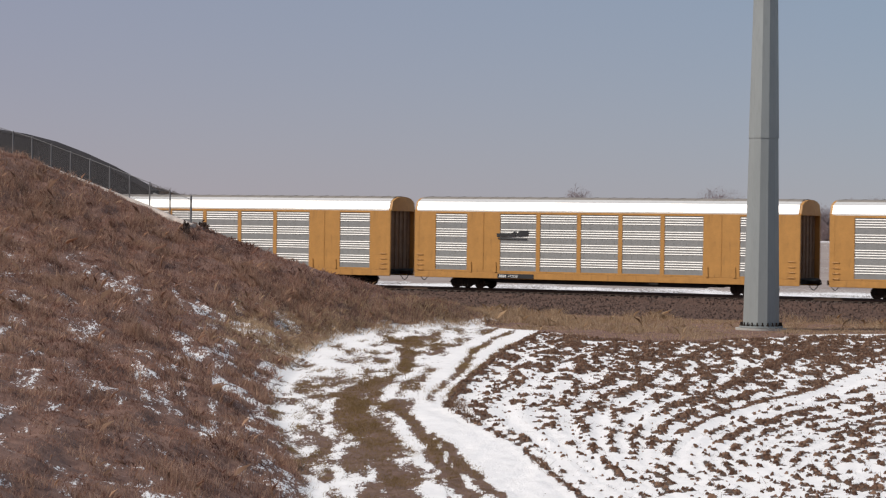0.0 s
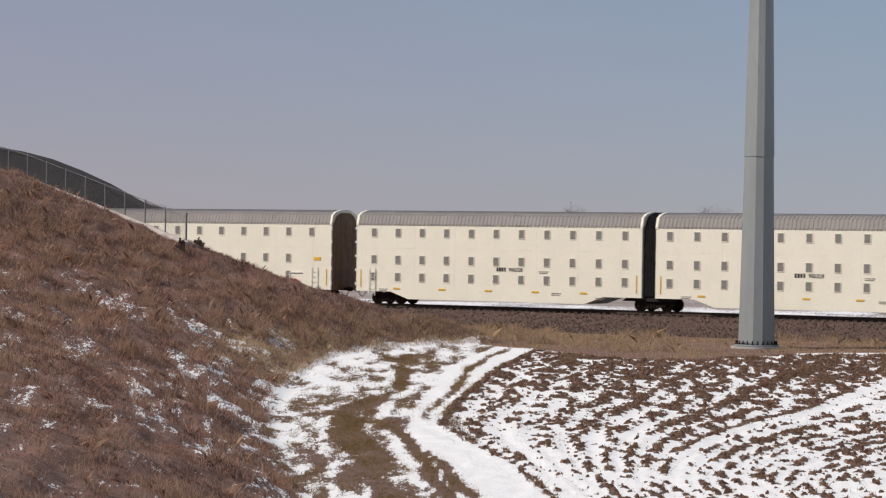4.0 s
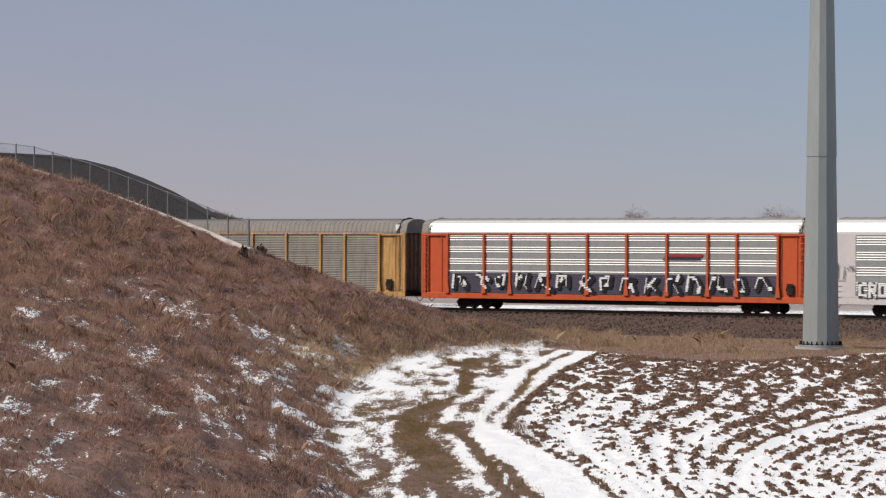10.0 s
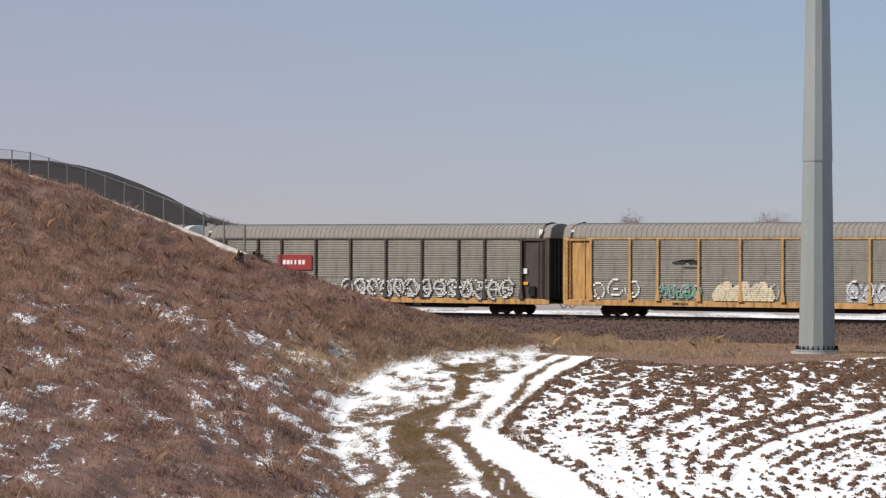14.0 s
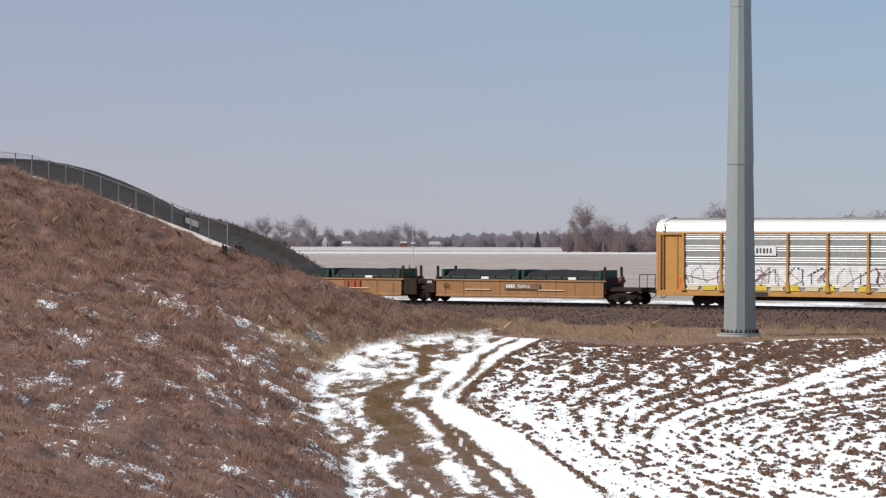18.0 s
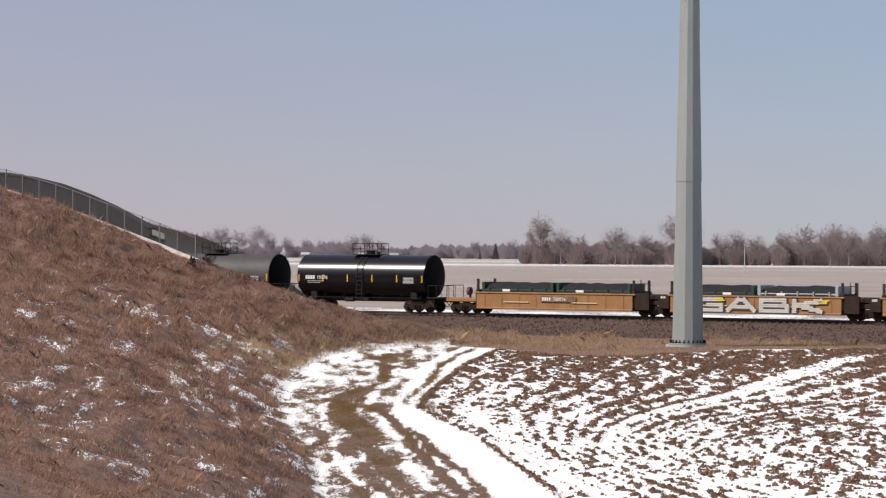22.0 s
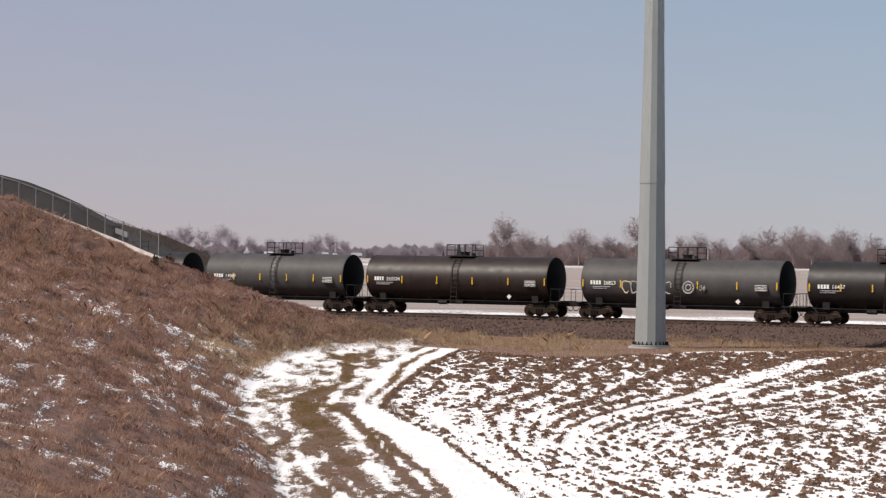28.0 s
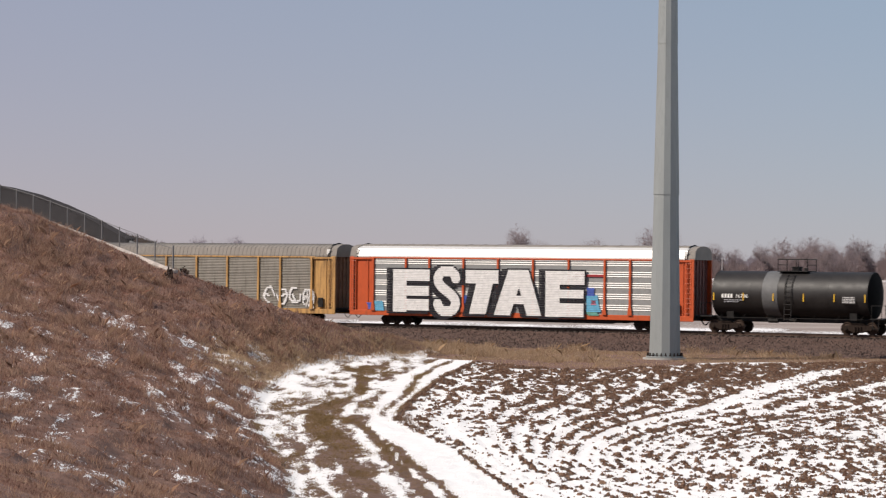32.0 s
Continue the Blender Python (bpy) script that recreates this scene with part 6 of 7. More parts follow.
# seven round-shouldered letters, lime above and green below
hump = random.Random(12)
base = [(Vector((-4.7, 1.15)), Vector((1.3, 1.15)), 0.5)]
for k in range(7):
    x = -4.55 + 0.87 * k
    top_ = hump.uniform(2.3, 2.6)
    strokes = [(Vector((x, 1.3)), Vector((x + 0.05, top_ - 0.2)), 0.3), (Vector((x + 0.05, top_ - 0.2)), Vector((x + 0.42, top_)), 0.3), (Vector((x + 0.42, top_)), Vector((x + 0.6, top_ - 0.35)), 0.28), (Vector((x + 0.6, top_ - 0.35)), Vector((x + 0.62, 1.3)), 0.24)]
    strokes.append((Vector((x + 0.15, 1.65)), Vector((x + 0.6, hump.uniform(1.6, 1.9))), 0.26))
    painted(part("painted_letter", brushed(strokes, SIDE - 0.10).mesh("painted_letter", SPRAY["lime"]), car))
    painted(part("paint_outline", brushed(strokes, SIDE - 0.08, 0.07).mesh("paint_outline", SPRAY["olive"]), car))
painted(part("paint_fill", brushed(base, SIDE - 0.12).mesh("paint_fill", SPRAY["green"]), car))
scrawl(car, 13, 1.5, 0.9, 0.9, 1.1, 2, ["blue"], None)
scrawl(car, 14, -5.4, 0.9, 0.5, 0.9, 1, ["blue"], None)
# an outlined tag and thin scribbles by the end
word(car, "CROW", -11.6, 1.12, 2.5, 0.85, 0.17, SPRAY["white"], SPRAY["slate"], SIDE - 0.10, (0.04, -0.03), 0.14, 0.05)
lines(car, 17, -8.9, 2.35, 1.5, 0.65, 6, SPRAY["slate"], thick=0.022)
lines(car, 16, -8.9, 1.25, 1.6, 0.9, 7, SPRAY["grey"], thick=0.03)
lines(car, 18, -13.2, 1.9, 0.8, 1.3, 5, SPRAY["slate"], thick=0.018)
lines(car, 20, -12.4, 2.6, 0.8, 0.4, 3, SPRAY["slate"], thick=0.02)
lines(car, 19, 6.6, 2.75, 0.9, 0.3, 4, SPRAY["slate"], thick=0.025)

# ---- orange cars ----
orange_label = "orange-framed autorack with bright louvres, "
car = posted_rack(orange_label + "dark graffiti along the bottom", -167.85, ORANGE, GALV, SLAT, "busy", ROOF_BRIGHT, False, MAROON)
painted(part("painted_band", sprayed([[Vector((-11.7, 1.05)), Vector((11.8, 1.05)), Vector((11.8, 2.32)), Vector((-11.7, 2.32))]], SIDE - 0.062).mesh("painted_band", SPRAY["slate"]), car))
slash = random.Random(31)
for k in range(15):
    x, lean = -11.3 + 1.53 * k, slash.uniform(0.1, 0.5)
    pts = [Vector((x + slash.uniform(0, 0.3), slash.uniform(1.25, 1.6))), Vector((x + lean, slash.uniform(1.95, 2.25))), Vector((x + slash.uniform(0.6, 1.0), slash.uniform(2.0, 2.25))), Vector((x + slash.uniform(0.5, 0.9), slash.uniform(1.5, 1.75))), Vector((x + slash.uniform(0.9, 1.3), slash.uniform(1.2, 1.45)))]
    widths = [slash.choice((0.05, 0.07, 0.16)) for _ in range(4)]
    gap = slash.randrange(5)
    strokes = [(p, q, w) for j, (p, q, w) in enumerate(zip(pts, pts[1:], widths)) if j != gap]
    blot = Vector((x + slash.uniform(0.3, 1.1), slash.uniform(1.3, 2.1)))
    strokes.append((blot, blot + Vector((0.1, slash.uniform(-0.25, 0.25))), 0.22))
    painted(part("painted_letter", brushed(strokes, SIDE - 0.15).mesh("painted_letter", SPRAY["white"]), car))
    painted(part("paint_shadow", brushed([(p + Vector((0.16, -0.06)), q + Vector((0.16, -0.06)), 0.34) for p, q, w in strokes], SIDE - 0.13).mesh("paint_shadow", SPRAY["black"]), car))
part("red_emblem", Shape().plate([(4.0, 3.42), (6.6, 3.42), (6.7, 3.6), (4.4, 3.6)], SIDE - 0.06, 0.012).mesh("red_emblem", RED), car, None, "red emblem over a black bar")
part("emblem_bar", Shape().plate([(3.9, 3.24), (6.5, 3.24), (6.55, 3.34), (4.0, 3.34)], SIDE - 0.06, 0.012).mesh("emblem_bar", INK), car)

# ---- yellow posted cars ----
dull = "weathered yellow-framed autorack with dull grey louvres"


def dull_yellow(s0, label):
    return posted_rack(label, s0, YELLOW_DIRTY, GALV_OLD, GALV_OLD, "fine", ROOF_GREY, True, BROWN_END)


car = dull_yellow(-196.55, dull + " and yellow emblem")
part("emblem_board", Shape().block(-6.25, -3.7, SIDE - 0.1, SIDE - 0.06, 2.95, 3.8, 0.01).mesh("emblem_board", YELLOW), car, None, "yellow emblem board")
part("emblem_mark", Shape().plate([(-5.7, 3.2), (-5.05, 3.2), (-4.95, 3.34), (-4.4, 3.34), (-4.4, 3.58), (-5.05, 3.58), (-5.15, 3.44), (-5.7, 3.44)], SIDE - 0.11, 0.01).mesh("emblem_mark", INK), car)
rings_tag(car, 41, -11.1, 1.1, 4.1, 1.1, 7, 0.14, "chalk")
rings_tag(car, 47, -11.1, 1.1, 4.1, 1.1, 6, 0.05, "white", None, SIDE - 0.115)
rings_tag(car, 42, -6.6, 1.35, 1.5, 0.7, 2, 0.12, "chalk")
lines(car, 43, -3.2, 1.5, 1.0, 0.6, 6, SPRAY["white"])
part("number_board", Shape().block(-6.8, -4.2, SIDE - 0.06, SIDE - 0.04, 0.72, 0.96, 0.005).mesh("number_board", INK), car)
lettering(car, "970243", -6.6, 0.76, 0.15, WHITE, y=SIDE - 0.065)
part("orange_plate", Shape().block(6.2, 7.4, SIDE - 0.06, SIDE - 0.04, 0.7, 0.98, 0.005).mesh("orange_plate", ORANGE), car)

car = dull_yellow(-225.25, dull + " and pale graffiti")
part("black_emblem", Shape().plate([(-6.0, 3.3), (-5.2, 3.3), (-5.0, 3.55), (-4.9, 3.3), (-4.2, 3.3), (-4.2, 3.42), (-4.6, 3.6), (-6.0, 3.42)], SIDE - 0.06, 0.012).box(-5.3, -4.0, SIDE - 0.07, SIDE - 0.05, 3.05, 3.1).mesh("black_emblem", INK), car, None, "small black emblem")
rings_tag(car, 44, -11.8, 1.1, 3.6, 1.2, 3, 0.07, "white")
rings_tag(car, 46, -7.0, 1.15, 3.0, 0.9, 5, 0.13, "teal")
rings_tag(car, 43, -7.0, 1.15, 3.0, 0.9, 4, 0.05, "chalk", None, SIDE - 0.115)
cloud = [(Vector((-3.0 + 0.45 * k, 1.35)), Vector((-2.7 + 0.4 * k, 1.75 + 0.22 * math.sin(2.1 * k))), 0.62) for k in range(9)]
painted(part("paint_fill", brushed(cloud, SIDE - 0.1).mesh("paint_fill", SPRAY["cream"]), car))
rings_tag(car, 45, -3.0, 1.15, 4.2, 1.0, 6, 0.05, "faded", None, SIDE - 0.12)
haze = [(Vector((5.6, z)), Vector((8.1, z)), 0.3) for z in (1.25, 1.5, 1.75, 2.0)]
painted(part("paint_fill", brushed(haze, SIDE - 0.06).mesh("paint_fill", SPRAY["grey"]), car))
rings_tag(car, 49, 5.5, 1.1, 2.7, 1.2, 3, 0.08, "white")
rings_tag(car, 50, 5.5, 1.1, 2.7, 1.2, 3, 0.04, "black", None, SIDE - 0.12)
lettering(car, "86104", -6.0, 0.76, 0.15, INK, y=SIDE - 0.045)

# ---- the black-posted car ----
car = posted_rack("grey louvred autorack with black posts and a red sign", -253.7, POST_BROWN, GALV_OLD, GALV_OLD, "fine", ROOF_GREY, True, BLACK_STEEL, YELLOW_DIRTY)
part("red_sign", Shape().block(-7.3, -4.5, SIDE - 0.1, SIDE - 0.06, 2.75, 3.78, 0.01).mesh("red_sign", RED), car, None, "dark red sign with plain white marks")
part("sign_marks", bars(random.Random(2), -6.85, 3.12, 1.9, 0.3, 6).mesh("sign_marks", WHITE), car, at(0, SIDE - 0.101))
rings_tag(car, 51, -7.2, 1.05, 2.5, 1.3, 3, 0.22, "faded")
rings_tag(car, 52, -3.6, 1.1, 1.2, 0.8, 2, 0.07, "grey")
rings_tag(car, 53, -2.2, 1.02, 13.4, 1.25, 13, 0.15, "faded", "slate")
rings_tag(car, 54, -2.2, 1.02, 13.4, 1.25, 11, 0.05, "white", None, SIDE - 0.12)
lines(car, 55, -13.2, 1.2, 1.4, 3.4, 14, SPRAY["sky"], SIDE - 0.03, 0.09)
part("notice", Shape().box(11.6, 12.1, SIDE - 0.02, SIDE + 0.01, 2.6, 2.95).mesh("notice", WHITE), car)
part("notice", Shape().box(11.55, 12.15, SIDE - 0.02, SIDE + 0.01, 1.9, 2.1).mesh("notice", REFLEX), car)

# ---- the yellow car with a pale roof ----
car = posted_rack("yellow-framed autorack with white roof and faded graffiti", -282.55, YELLOW, GALV, SLAT, "busy", ROOF_BRIGHT, False, BROWN_END, None, ROOF_BRIGHT)
part("emblem_board", Shape().box(-6.6, -5.0, SIDE - 0.07, SIDE - 0.05, 3.35, 4.0).mesh("emblem_board", SPRAY["white"]), car)
part("emblem_mark", bars(random.Random(4), -6.4, 3.5, 1.2, 0.32, 5).mesh("emblem_mark", INK), car, at(0, SIDE - 0.071))
scrawl(car, 56, -11.7, 1.05, 16.0, 0.42, 13, ["gold", "cream"], None, SIDE - 0.068)
lines(car, 57, -11.5, 1.3, 16.5, 1.4, 9, SPRAY["red"], thick=0.03)
pale = random.Random(58)
painted(part("paint_fill", brushed([(Vector((-11.3, z)), Vector((4.0, z)), 0.34) for z in (1.5, 1.75, 2.0, 2.25, 2.5)], SIDE - 0.05).mesh("paint_fill", SPRAY["white"]), car))
for k in range(9):
    x = -11.2 + 1.72 * k
    pts = [Vector((x + pale.uniform(0, 0.3), 1.5)), Vector((x + pale.uniform(0, 0.3), 2.2)), Vector((x + pale.uniform(0.5, 0.8), pale.uniform(2.3, 2.7))), Vector((x + pale.uniform(0.9, 1.4), pale.uniform(2.1, 2.6))), Vector((x + pale.uniform(0.8, 1.3), 1.75)), Vector((x + pale.uniform(1.1, 1.5), pale.uniform(1.3, 1.6)))]
    painted(part("paint_outline", brushed([(p, q, 0.05) for p, q in zip(pts, pts[1:])], SIDE - 0.085).mesh("paint_outline", SPRAY["slate" if k % 3 else "grey"]), car))
scrawl(car, 59, -12.1, 1.1, 0.6, 0.8, 1, ["orange"], None)
scrawl(car, 60, 3.9, 1.05, 0.8, 0.8, 1, ["orange"], None)
part("number_board", Shape().block(-8.6, -5.6, SIDE - 0.06, SIDE - 0.04, 0.72, 0.96, 0.005).mesh("number_board", INK), car)
lettering(car, "990368", -8.3, 0.76, 0.15, WHITE, y=SIDE - 0.065)


# ---- well cars ----
def well_car():
    c = mover(thing("well_car", "yellow five-unit articulated well car on dark trucks", "rail car", "train cars"), -337.7)
    cuts = [-378.2, -361.3, -345.95, -330.3, -315.0, -297.2]
    off = 337.7
    for k in range(5):
        a, b = cuts[k] + off, cuts[k + 1] + off
        x0 = a + (3.1 if k == 0 else 1.45)
        x1 = b - (3.1 if k == 4 else 1.45)
        w = x1 - x0
        u = part("well_unit", shared(("wellfloor", round(w, 2)), lambda: Shape().block(0, w, -1.3, 1.3, 0.35, 0.5, 0.02).mesh("well_floor", WELL)), c, at(x0))
        wall = shared(("wellside", round(w, 2)), lambda: _well_side(w))
        part("side_wall", wall, u, at(0, -1.4))
        part("side_wall", wall, u, at(w, 1.4, 0, 180))
        for x in (0.0, w):
            part("bulkhead", shared("bulkhead", lambda: Shape().block(-0.12, 0.12, -1.35, 1.35, 0.6, 1.75, 0.03).box(-0.07, 0.07, -1.3, -1.15, 1.75, 2.5).box(-0.07, 0.07, 1.15, 1.3, 1.75, 2.5).mesh("bulkhead", WELL_DARK)), u, at(x))
        rr = random.Random(k)
        for x in (0.18, 0.62):
            part("pale_strip", shared("strip", lambda: Shape().box(0, 2.0, -0.01, 0, 0, 0.06).mesh("pale_strip", SPRAY["cream"])), u, at(x * w, -1.52, 0.86))
        if k == 3 or k == 2:
            part("owner_mark", bars(rr, 0, 0, 1.5, 0.5, 3).mesh("owner_mark", surf("brick_red_mark", (0.34, 0.06, 0.02), 0.6)), u, at(w * 0.62, -1.53, 0.95))
        if k in (1, 2, 3, 4):
            part("unit_number", text_mesh("40", 0.36, INK), u, at(0.6, -1.53, 0.95))
        if k in (0, 4):
            part("number_board", Shape().block(0, 2.8, -0.012, 0, -0.06, 0.36, 0.004).mesh("number_board", BROWN_END), u, at(w * 0.42, -1.52, 0.98))
            lettering(u, "760936", w * 0.42 + 0.15, 1.02, 0.24, WHITE, y=-1.54)
        if k == 1:
            word(u, "GABK", 1.8, 0.46, 9.6, 0.98, 0.3, SPRAY["faded"], SPRAY["slate"], y=-1.56, dx=(0.07, -0.04), grow=0.03)
            scrawl(u, 70, 10.6, 1.1, 1.0, 0.3, 1, ["gold"], None, -1.56)
            scrawl(u, 71, 3.3, 1.2, 0.9, 0.25, 1, ["gold"], None, -1.57)
    for k, x in enumerate(q + off for q in cuts[1:-1]):
        truck(c, x, 0.42)
        p = part("end_platform", shared("wplatform", lambda: Shape().block(-1.3, 1.3, -1.1, 1.1, 0.8, 1.12, 0.05).block(-0.7, 0.7, -0.9, 0.9, 1.12, 1.55, 0.1).mesh("end_platform", WELL_DARK)), c, at(x), "dark articulation platform")
        part("side_step", shared("wstep", lambda: Shape().block(-1.25, -0.2, -1.42, -1.2, 0.45, 1.62, 0.03).block(0.55, 1.3, -1.42, -1.2, 0.6, 1.55, 0.03).box(0.75, 1.1, -1.43, -1.42, 1.25, 1.45).mesh("side_step", WELL_DARK)), p)
        painted(part("handrail", shared("wrail", lambda: Shape().tube((-0.9, -1.25, 1.5), (-0.9, -1.25, 2.55), 0.03, n=6).tube((-0.35, -1.25, 1.5), (-0.35, -1.25, 2.5), 0.03, n=6).tube((-0.9, -1.25, 2.3), (-0.35, -1.25, 2.3), 0.02, n=6).mesh("handrail", WELL_DARK)), p))
        part("unit_plate", shared("wplate", lambda: bars(random.Random(9), 0, 0, 0.4, 0.16, 3).mesh("unit_plate", WHITE)), p, at(0.72, -1.44, 1.3))
    for x, m in ((cuts[0] + off + 1.9, -1), (cuts[-1] + off - 1.9, 1)):
        truck(c, x, 0.42)
        p = part("end_platform", Shape().block(-1.5, 1.5, -1.1, 1.1, 0.82, 1.12, 0.05).mesh("end_platform", WELL_DARK if m > 0 else WELL), c, at(x))
        painted(part("handrail", shared("wellend", lambda: Shape().tube((0, -1.2, 1.1), (0, -1.2, 2.0), 0.03, n=6).tube((0, 1.2, 1.1), (0, 1.2, 2.0), 0.03, n=6).tube((0, -1.2, 2.0), (0, 1.2, 2.0), 0.03, n=6).tube((0, 0, 1.1), (0, 0, 2.0), 0.02, n=6).mesh("handrail", WELL_DARK)), p, at(1.4 * m)))
        part("brake_stand", Shape().tube((0, -0.6, 1.1), (0, -0.6, 1.7), 0.09, n=8).tube((-0.1, -0.7, 1.6), (0.1, -0.7, 1.6), 0.3, n=14).mesh("brake_stand", MAROON), p, at(-0.2 * m))
        coupler(c, x + 1.55 * m)
    # loads
    grey = surf("grey_container_frame", (0.33, 0.35, 0.37), 0.6)
    for k in range(5):
        a, b = cuts[k], cuts[k + 1]
        x0 = a + (3.1 if k == 0 else 1.45) + 0.35
        x1 = b - (3.1 if k == 4 else 1.45) - 0.35
        w = (x1 - x0 - 0.35) / 2
        for j in range(2):
            fm = grey if (k == 1 and j == 1) else GREEN
            t = mover(thing("flat_rack_load", ("grey" if fm is grey else "green") + " steel rack with a black tarpaulin in the well car", "freight load", "rack loads"), x0 + w / 2 + j * (w + 0.35))
            base = part("rack", shared(("rack", fm.name, round(w, 2)), lambda: Shape().block(-w / 2, w / 2, -1.2, 1.2, 0.5, 1.78, 0.03).mesh("rack", fm)), t)
            for x in (-w / 2 + 0.06, w / 2 - 0.06):
                part("corner_post", shared(("rackpost", fm.name), lambda: Shape().block(-0.1, 0.1, -1.22, 1.22, 1.6, 2.28, 0.02).mesh("corner_post", fm)), t, at(x))
            for q in range(5):
                part("stake", shared(("stake", fm.name), lambda: Shape().box(-0.04, 0.04, -1.27, -1.2, 1.5, 1.9).mesh("stake", fm)), base, at(-w / 2 + w * (q + 0.5) / 5))
            part("tarpaulin", _tarp(w - 0.4, k * 2 + j), t, None, "rumpled black tarpaulin")
            part("label_plate", shared("rlabel", lambda: Shape().box(-0.3, 0.3, -1.28, -1.27, 1.62, 1.78).mesh("label_plate", WHITE)), t, at(rng.uniform(-1.2, 1.2)))


def _well_side(w):
    s = Shape().block(0, w, -0.05, 0.05, 0.42, 1.52, 0.03)
    s.block(-0.2, w + 0.2, -0.11, 0.07, 1.46, 1.58, 0.03).block(0, w, -0.1, 0.07, 0.36, 0.5, 0.03)
    for k in range(9):
        x = w * (k + 0.5) / 9
        s.box(x - 0.02, x + 0.02, -0.075, -0.05, 0.5, 1.46)
    return s.mesh("side_wall", WELL)


def _tarp(w, seed):
    s = Shape()
    n, m = 26, 7
    rows = []
    for i in range(n + 1):
        x = -w / 2 + w * i / n
        end = min(1.0, min(i, n - i) / 3)
        row = []
        for j in range(m + 1):
            y = -1.24 + 2.48 * j / m
            bow = math.sin(math.pi * j / m) ** 0.5 if 0 < j < m else 0
            row.append((x, y * 1.03, 1.60) if j in (0, m) else (x, y, 1.81 + (0.24 + 0.22 * bow) * (0.55 + 0.45 * end) * (1 if 0 < j < m else 0.3) + 0.05 * float(wave(x, y, 1.4, seed + 90))))
        rows.append(row)
    s.rings(rows, caps=False, loop=False)
    return s.mesh("tarpaulin", TARP, True)


well_car()


# ---- tank cars ----
def tank_car(label, s_l, s_r, mat, number, band=None, extra=None, brown=False):
    L_ = s_r - s_l + 0.3
    c = mover(thing("tank_car", label, "tank car", "train cars"), (s_l + s_r) / 2)
    R_, zc, n = 1.55, 2.60, 44

    def hull():
        dish = [k / 6 for k in range(7)]
        prof = [(-L_ / 2 - 0.24 * (1 - k * k), R_ * k) for k in dish] + [(L_ / 2 + 0.24 * (1 - k * k), R_ * k) for k in reversed(dish)]
        return Shape().rings([[(x, max(r, 0.01) * math.cos(2 * math.pi * k / n), zc + max(r, 0.01) * math.sin(2 * math.pi * k / n)) for k in range(n)] for x, r in prof]).mesh("tank", mat, True)
    t = part("tank", shared(("hull", round(L_, 2), mat.name), hull), c)

    # black dish over each end, added to hold the head's shade as colour
    for m in (Matrix(), FLIP):
        part("tank_head", shared(("head", round(L_, 2)), lambda: Shape().rings([[(L_ / 2 + 0.006 + 0.24 * (1 - k * k), max(R_ * k * 0.995, 0.01) * math.cos(2 * math.pi * a / n), zc + max(R_ * k * 0.995, 0.01) * math.sin(2 * math.pi * a / n)) for a in range(n)] for k in (1, 0.83, 0.66, 0.5, 0.33, 0.16, 0.0)]).mesh("tank_head", TANK_HEAD, True)), t, m, "dished head coloured black for its shade")

    def hoop(x, w, m, grow=0.012):
        return part("jacket_band", Shape().rings([[(x + d, (R_ + g) * math.cos(2 * math.pi * k / n), zc + (R_ + g) * math.sin(2 * math.pi * k / n)) for k in range(n)] for d, g in ((0, 0), (0, grow), (w, grow), (w, 0))], caps=False).mesh("jacket_band", m, True), t)
    for x in (-L_ / 2 + 0.05, L_ / 2 - 0.12):
        hoop(x, 0.07, mat)
    for k in range(1, 4):
        hoop(-L_ / 2 + L_ * k / 4, 0.05, mat, 0.008)
    if band:
        hoop(band[0], band[1], TANK_BAND, 0.016)
    # platform over the manway
    p = part("platform", Shape().block(-1.05, 1.05, -0.8, 0.8, zc + R_ - 0.02, zc + R_ + 0.05, 0.01).mesh("platform", BLACK_STEEL), t, None, "black manway platform with a railing")
    part("manway", Shape().tube((0, 0, zc + R_ - 0.1), (0, 0, zc + R_ + 0.26), 0.34, n=18).tube((0, 0, zc + R_ + 0.26), (0, 0, zc + R_ + 0.33), 0.4, n=18).tube((0.6, 0.1, zc + R_), (0.6, 0.1, zc + R_ + 0.24), 0.14, n=10).mesh("manway", BLACK_STEEL), p)
    rl = Shape()
    zt = zc + R_ + 0.82
    for x in (-1.05, -0.4, 0.4, 1.05):
        for y in (-0.8, 0.8):
            rl.tube((x, y, zc + R_), (x, y, zt), 0.03, n=6)
    for y in (-0.8, 0.8):
        for a in (-1.05, 0.4):
            rl.tube((a, y, zt), (a + 0.65, y, zt), 0.03, n=6)
    for x in (-1.05, 1.05):
        for z in (zt, zt - 0.38):
            rl.tube((x, -0.8, z), (x, 0.8, z), 0.025, n=6)
    rl.tube((-0.4, 0.8, zt), (0.4, 0.8, zt), 0.025, n=6)
    painted(part("railing", rl.mesh("railing", BLACK_STEEL), p))
    ld = Shape()
    for x in (-0.24, 0.24):
        pts = [Vector((x, -(R_ + 0.09) * math.sin(a), zc + (R_ + 0.09) * math.cos(a))) for a in [0.55 + 0.26 * k for k in range(6)]] + [Vector((x, -R_ - 0.12, 0.85))]
        for a, b in zip(pts, pts[1:]):
            ld.tube(a, b, 0.028, n=5)
    for k in range(8):
        a = 0.65 + 0.19 * k
        ld.tube((-0.24, -(R_ + 0.1) * math.sin(a), zc + (R_ + 0.1) * math.cos(a)), (0.24, -(R_ + 0.1) * math.sin(a), zc + (R_ + 0.1) * math.cos(a)), 0.015, n=5)
    for k in range(4):
        ld.tube((-0.24, -R_ - 0.12, 0.95 + 0.33 * k), (0.24, -R_ - 0.12, 0.95 + 0.33 * k), 0.015, n=5)
    painted(part("ladder", ld.mesh("ladder", BLACK_STEEL), t))
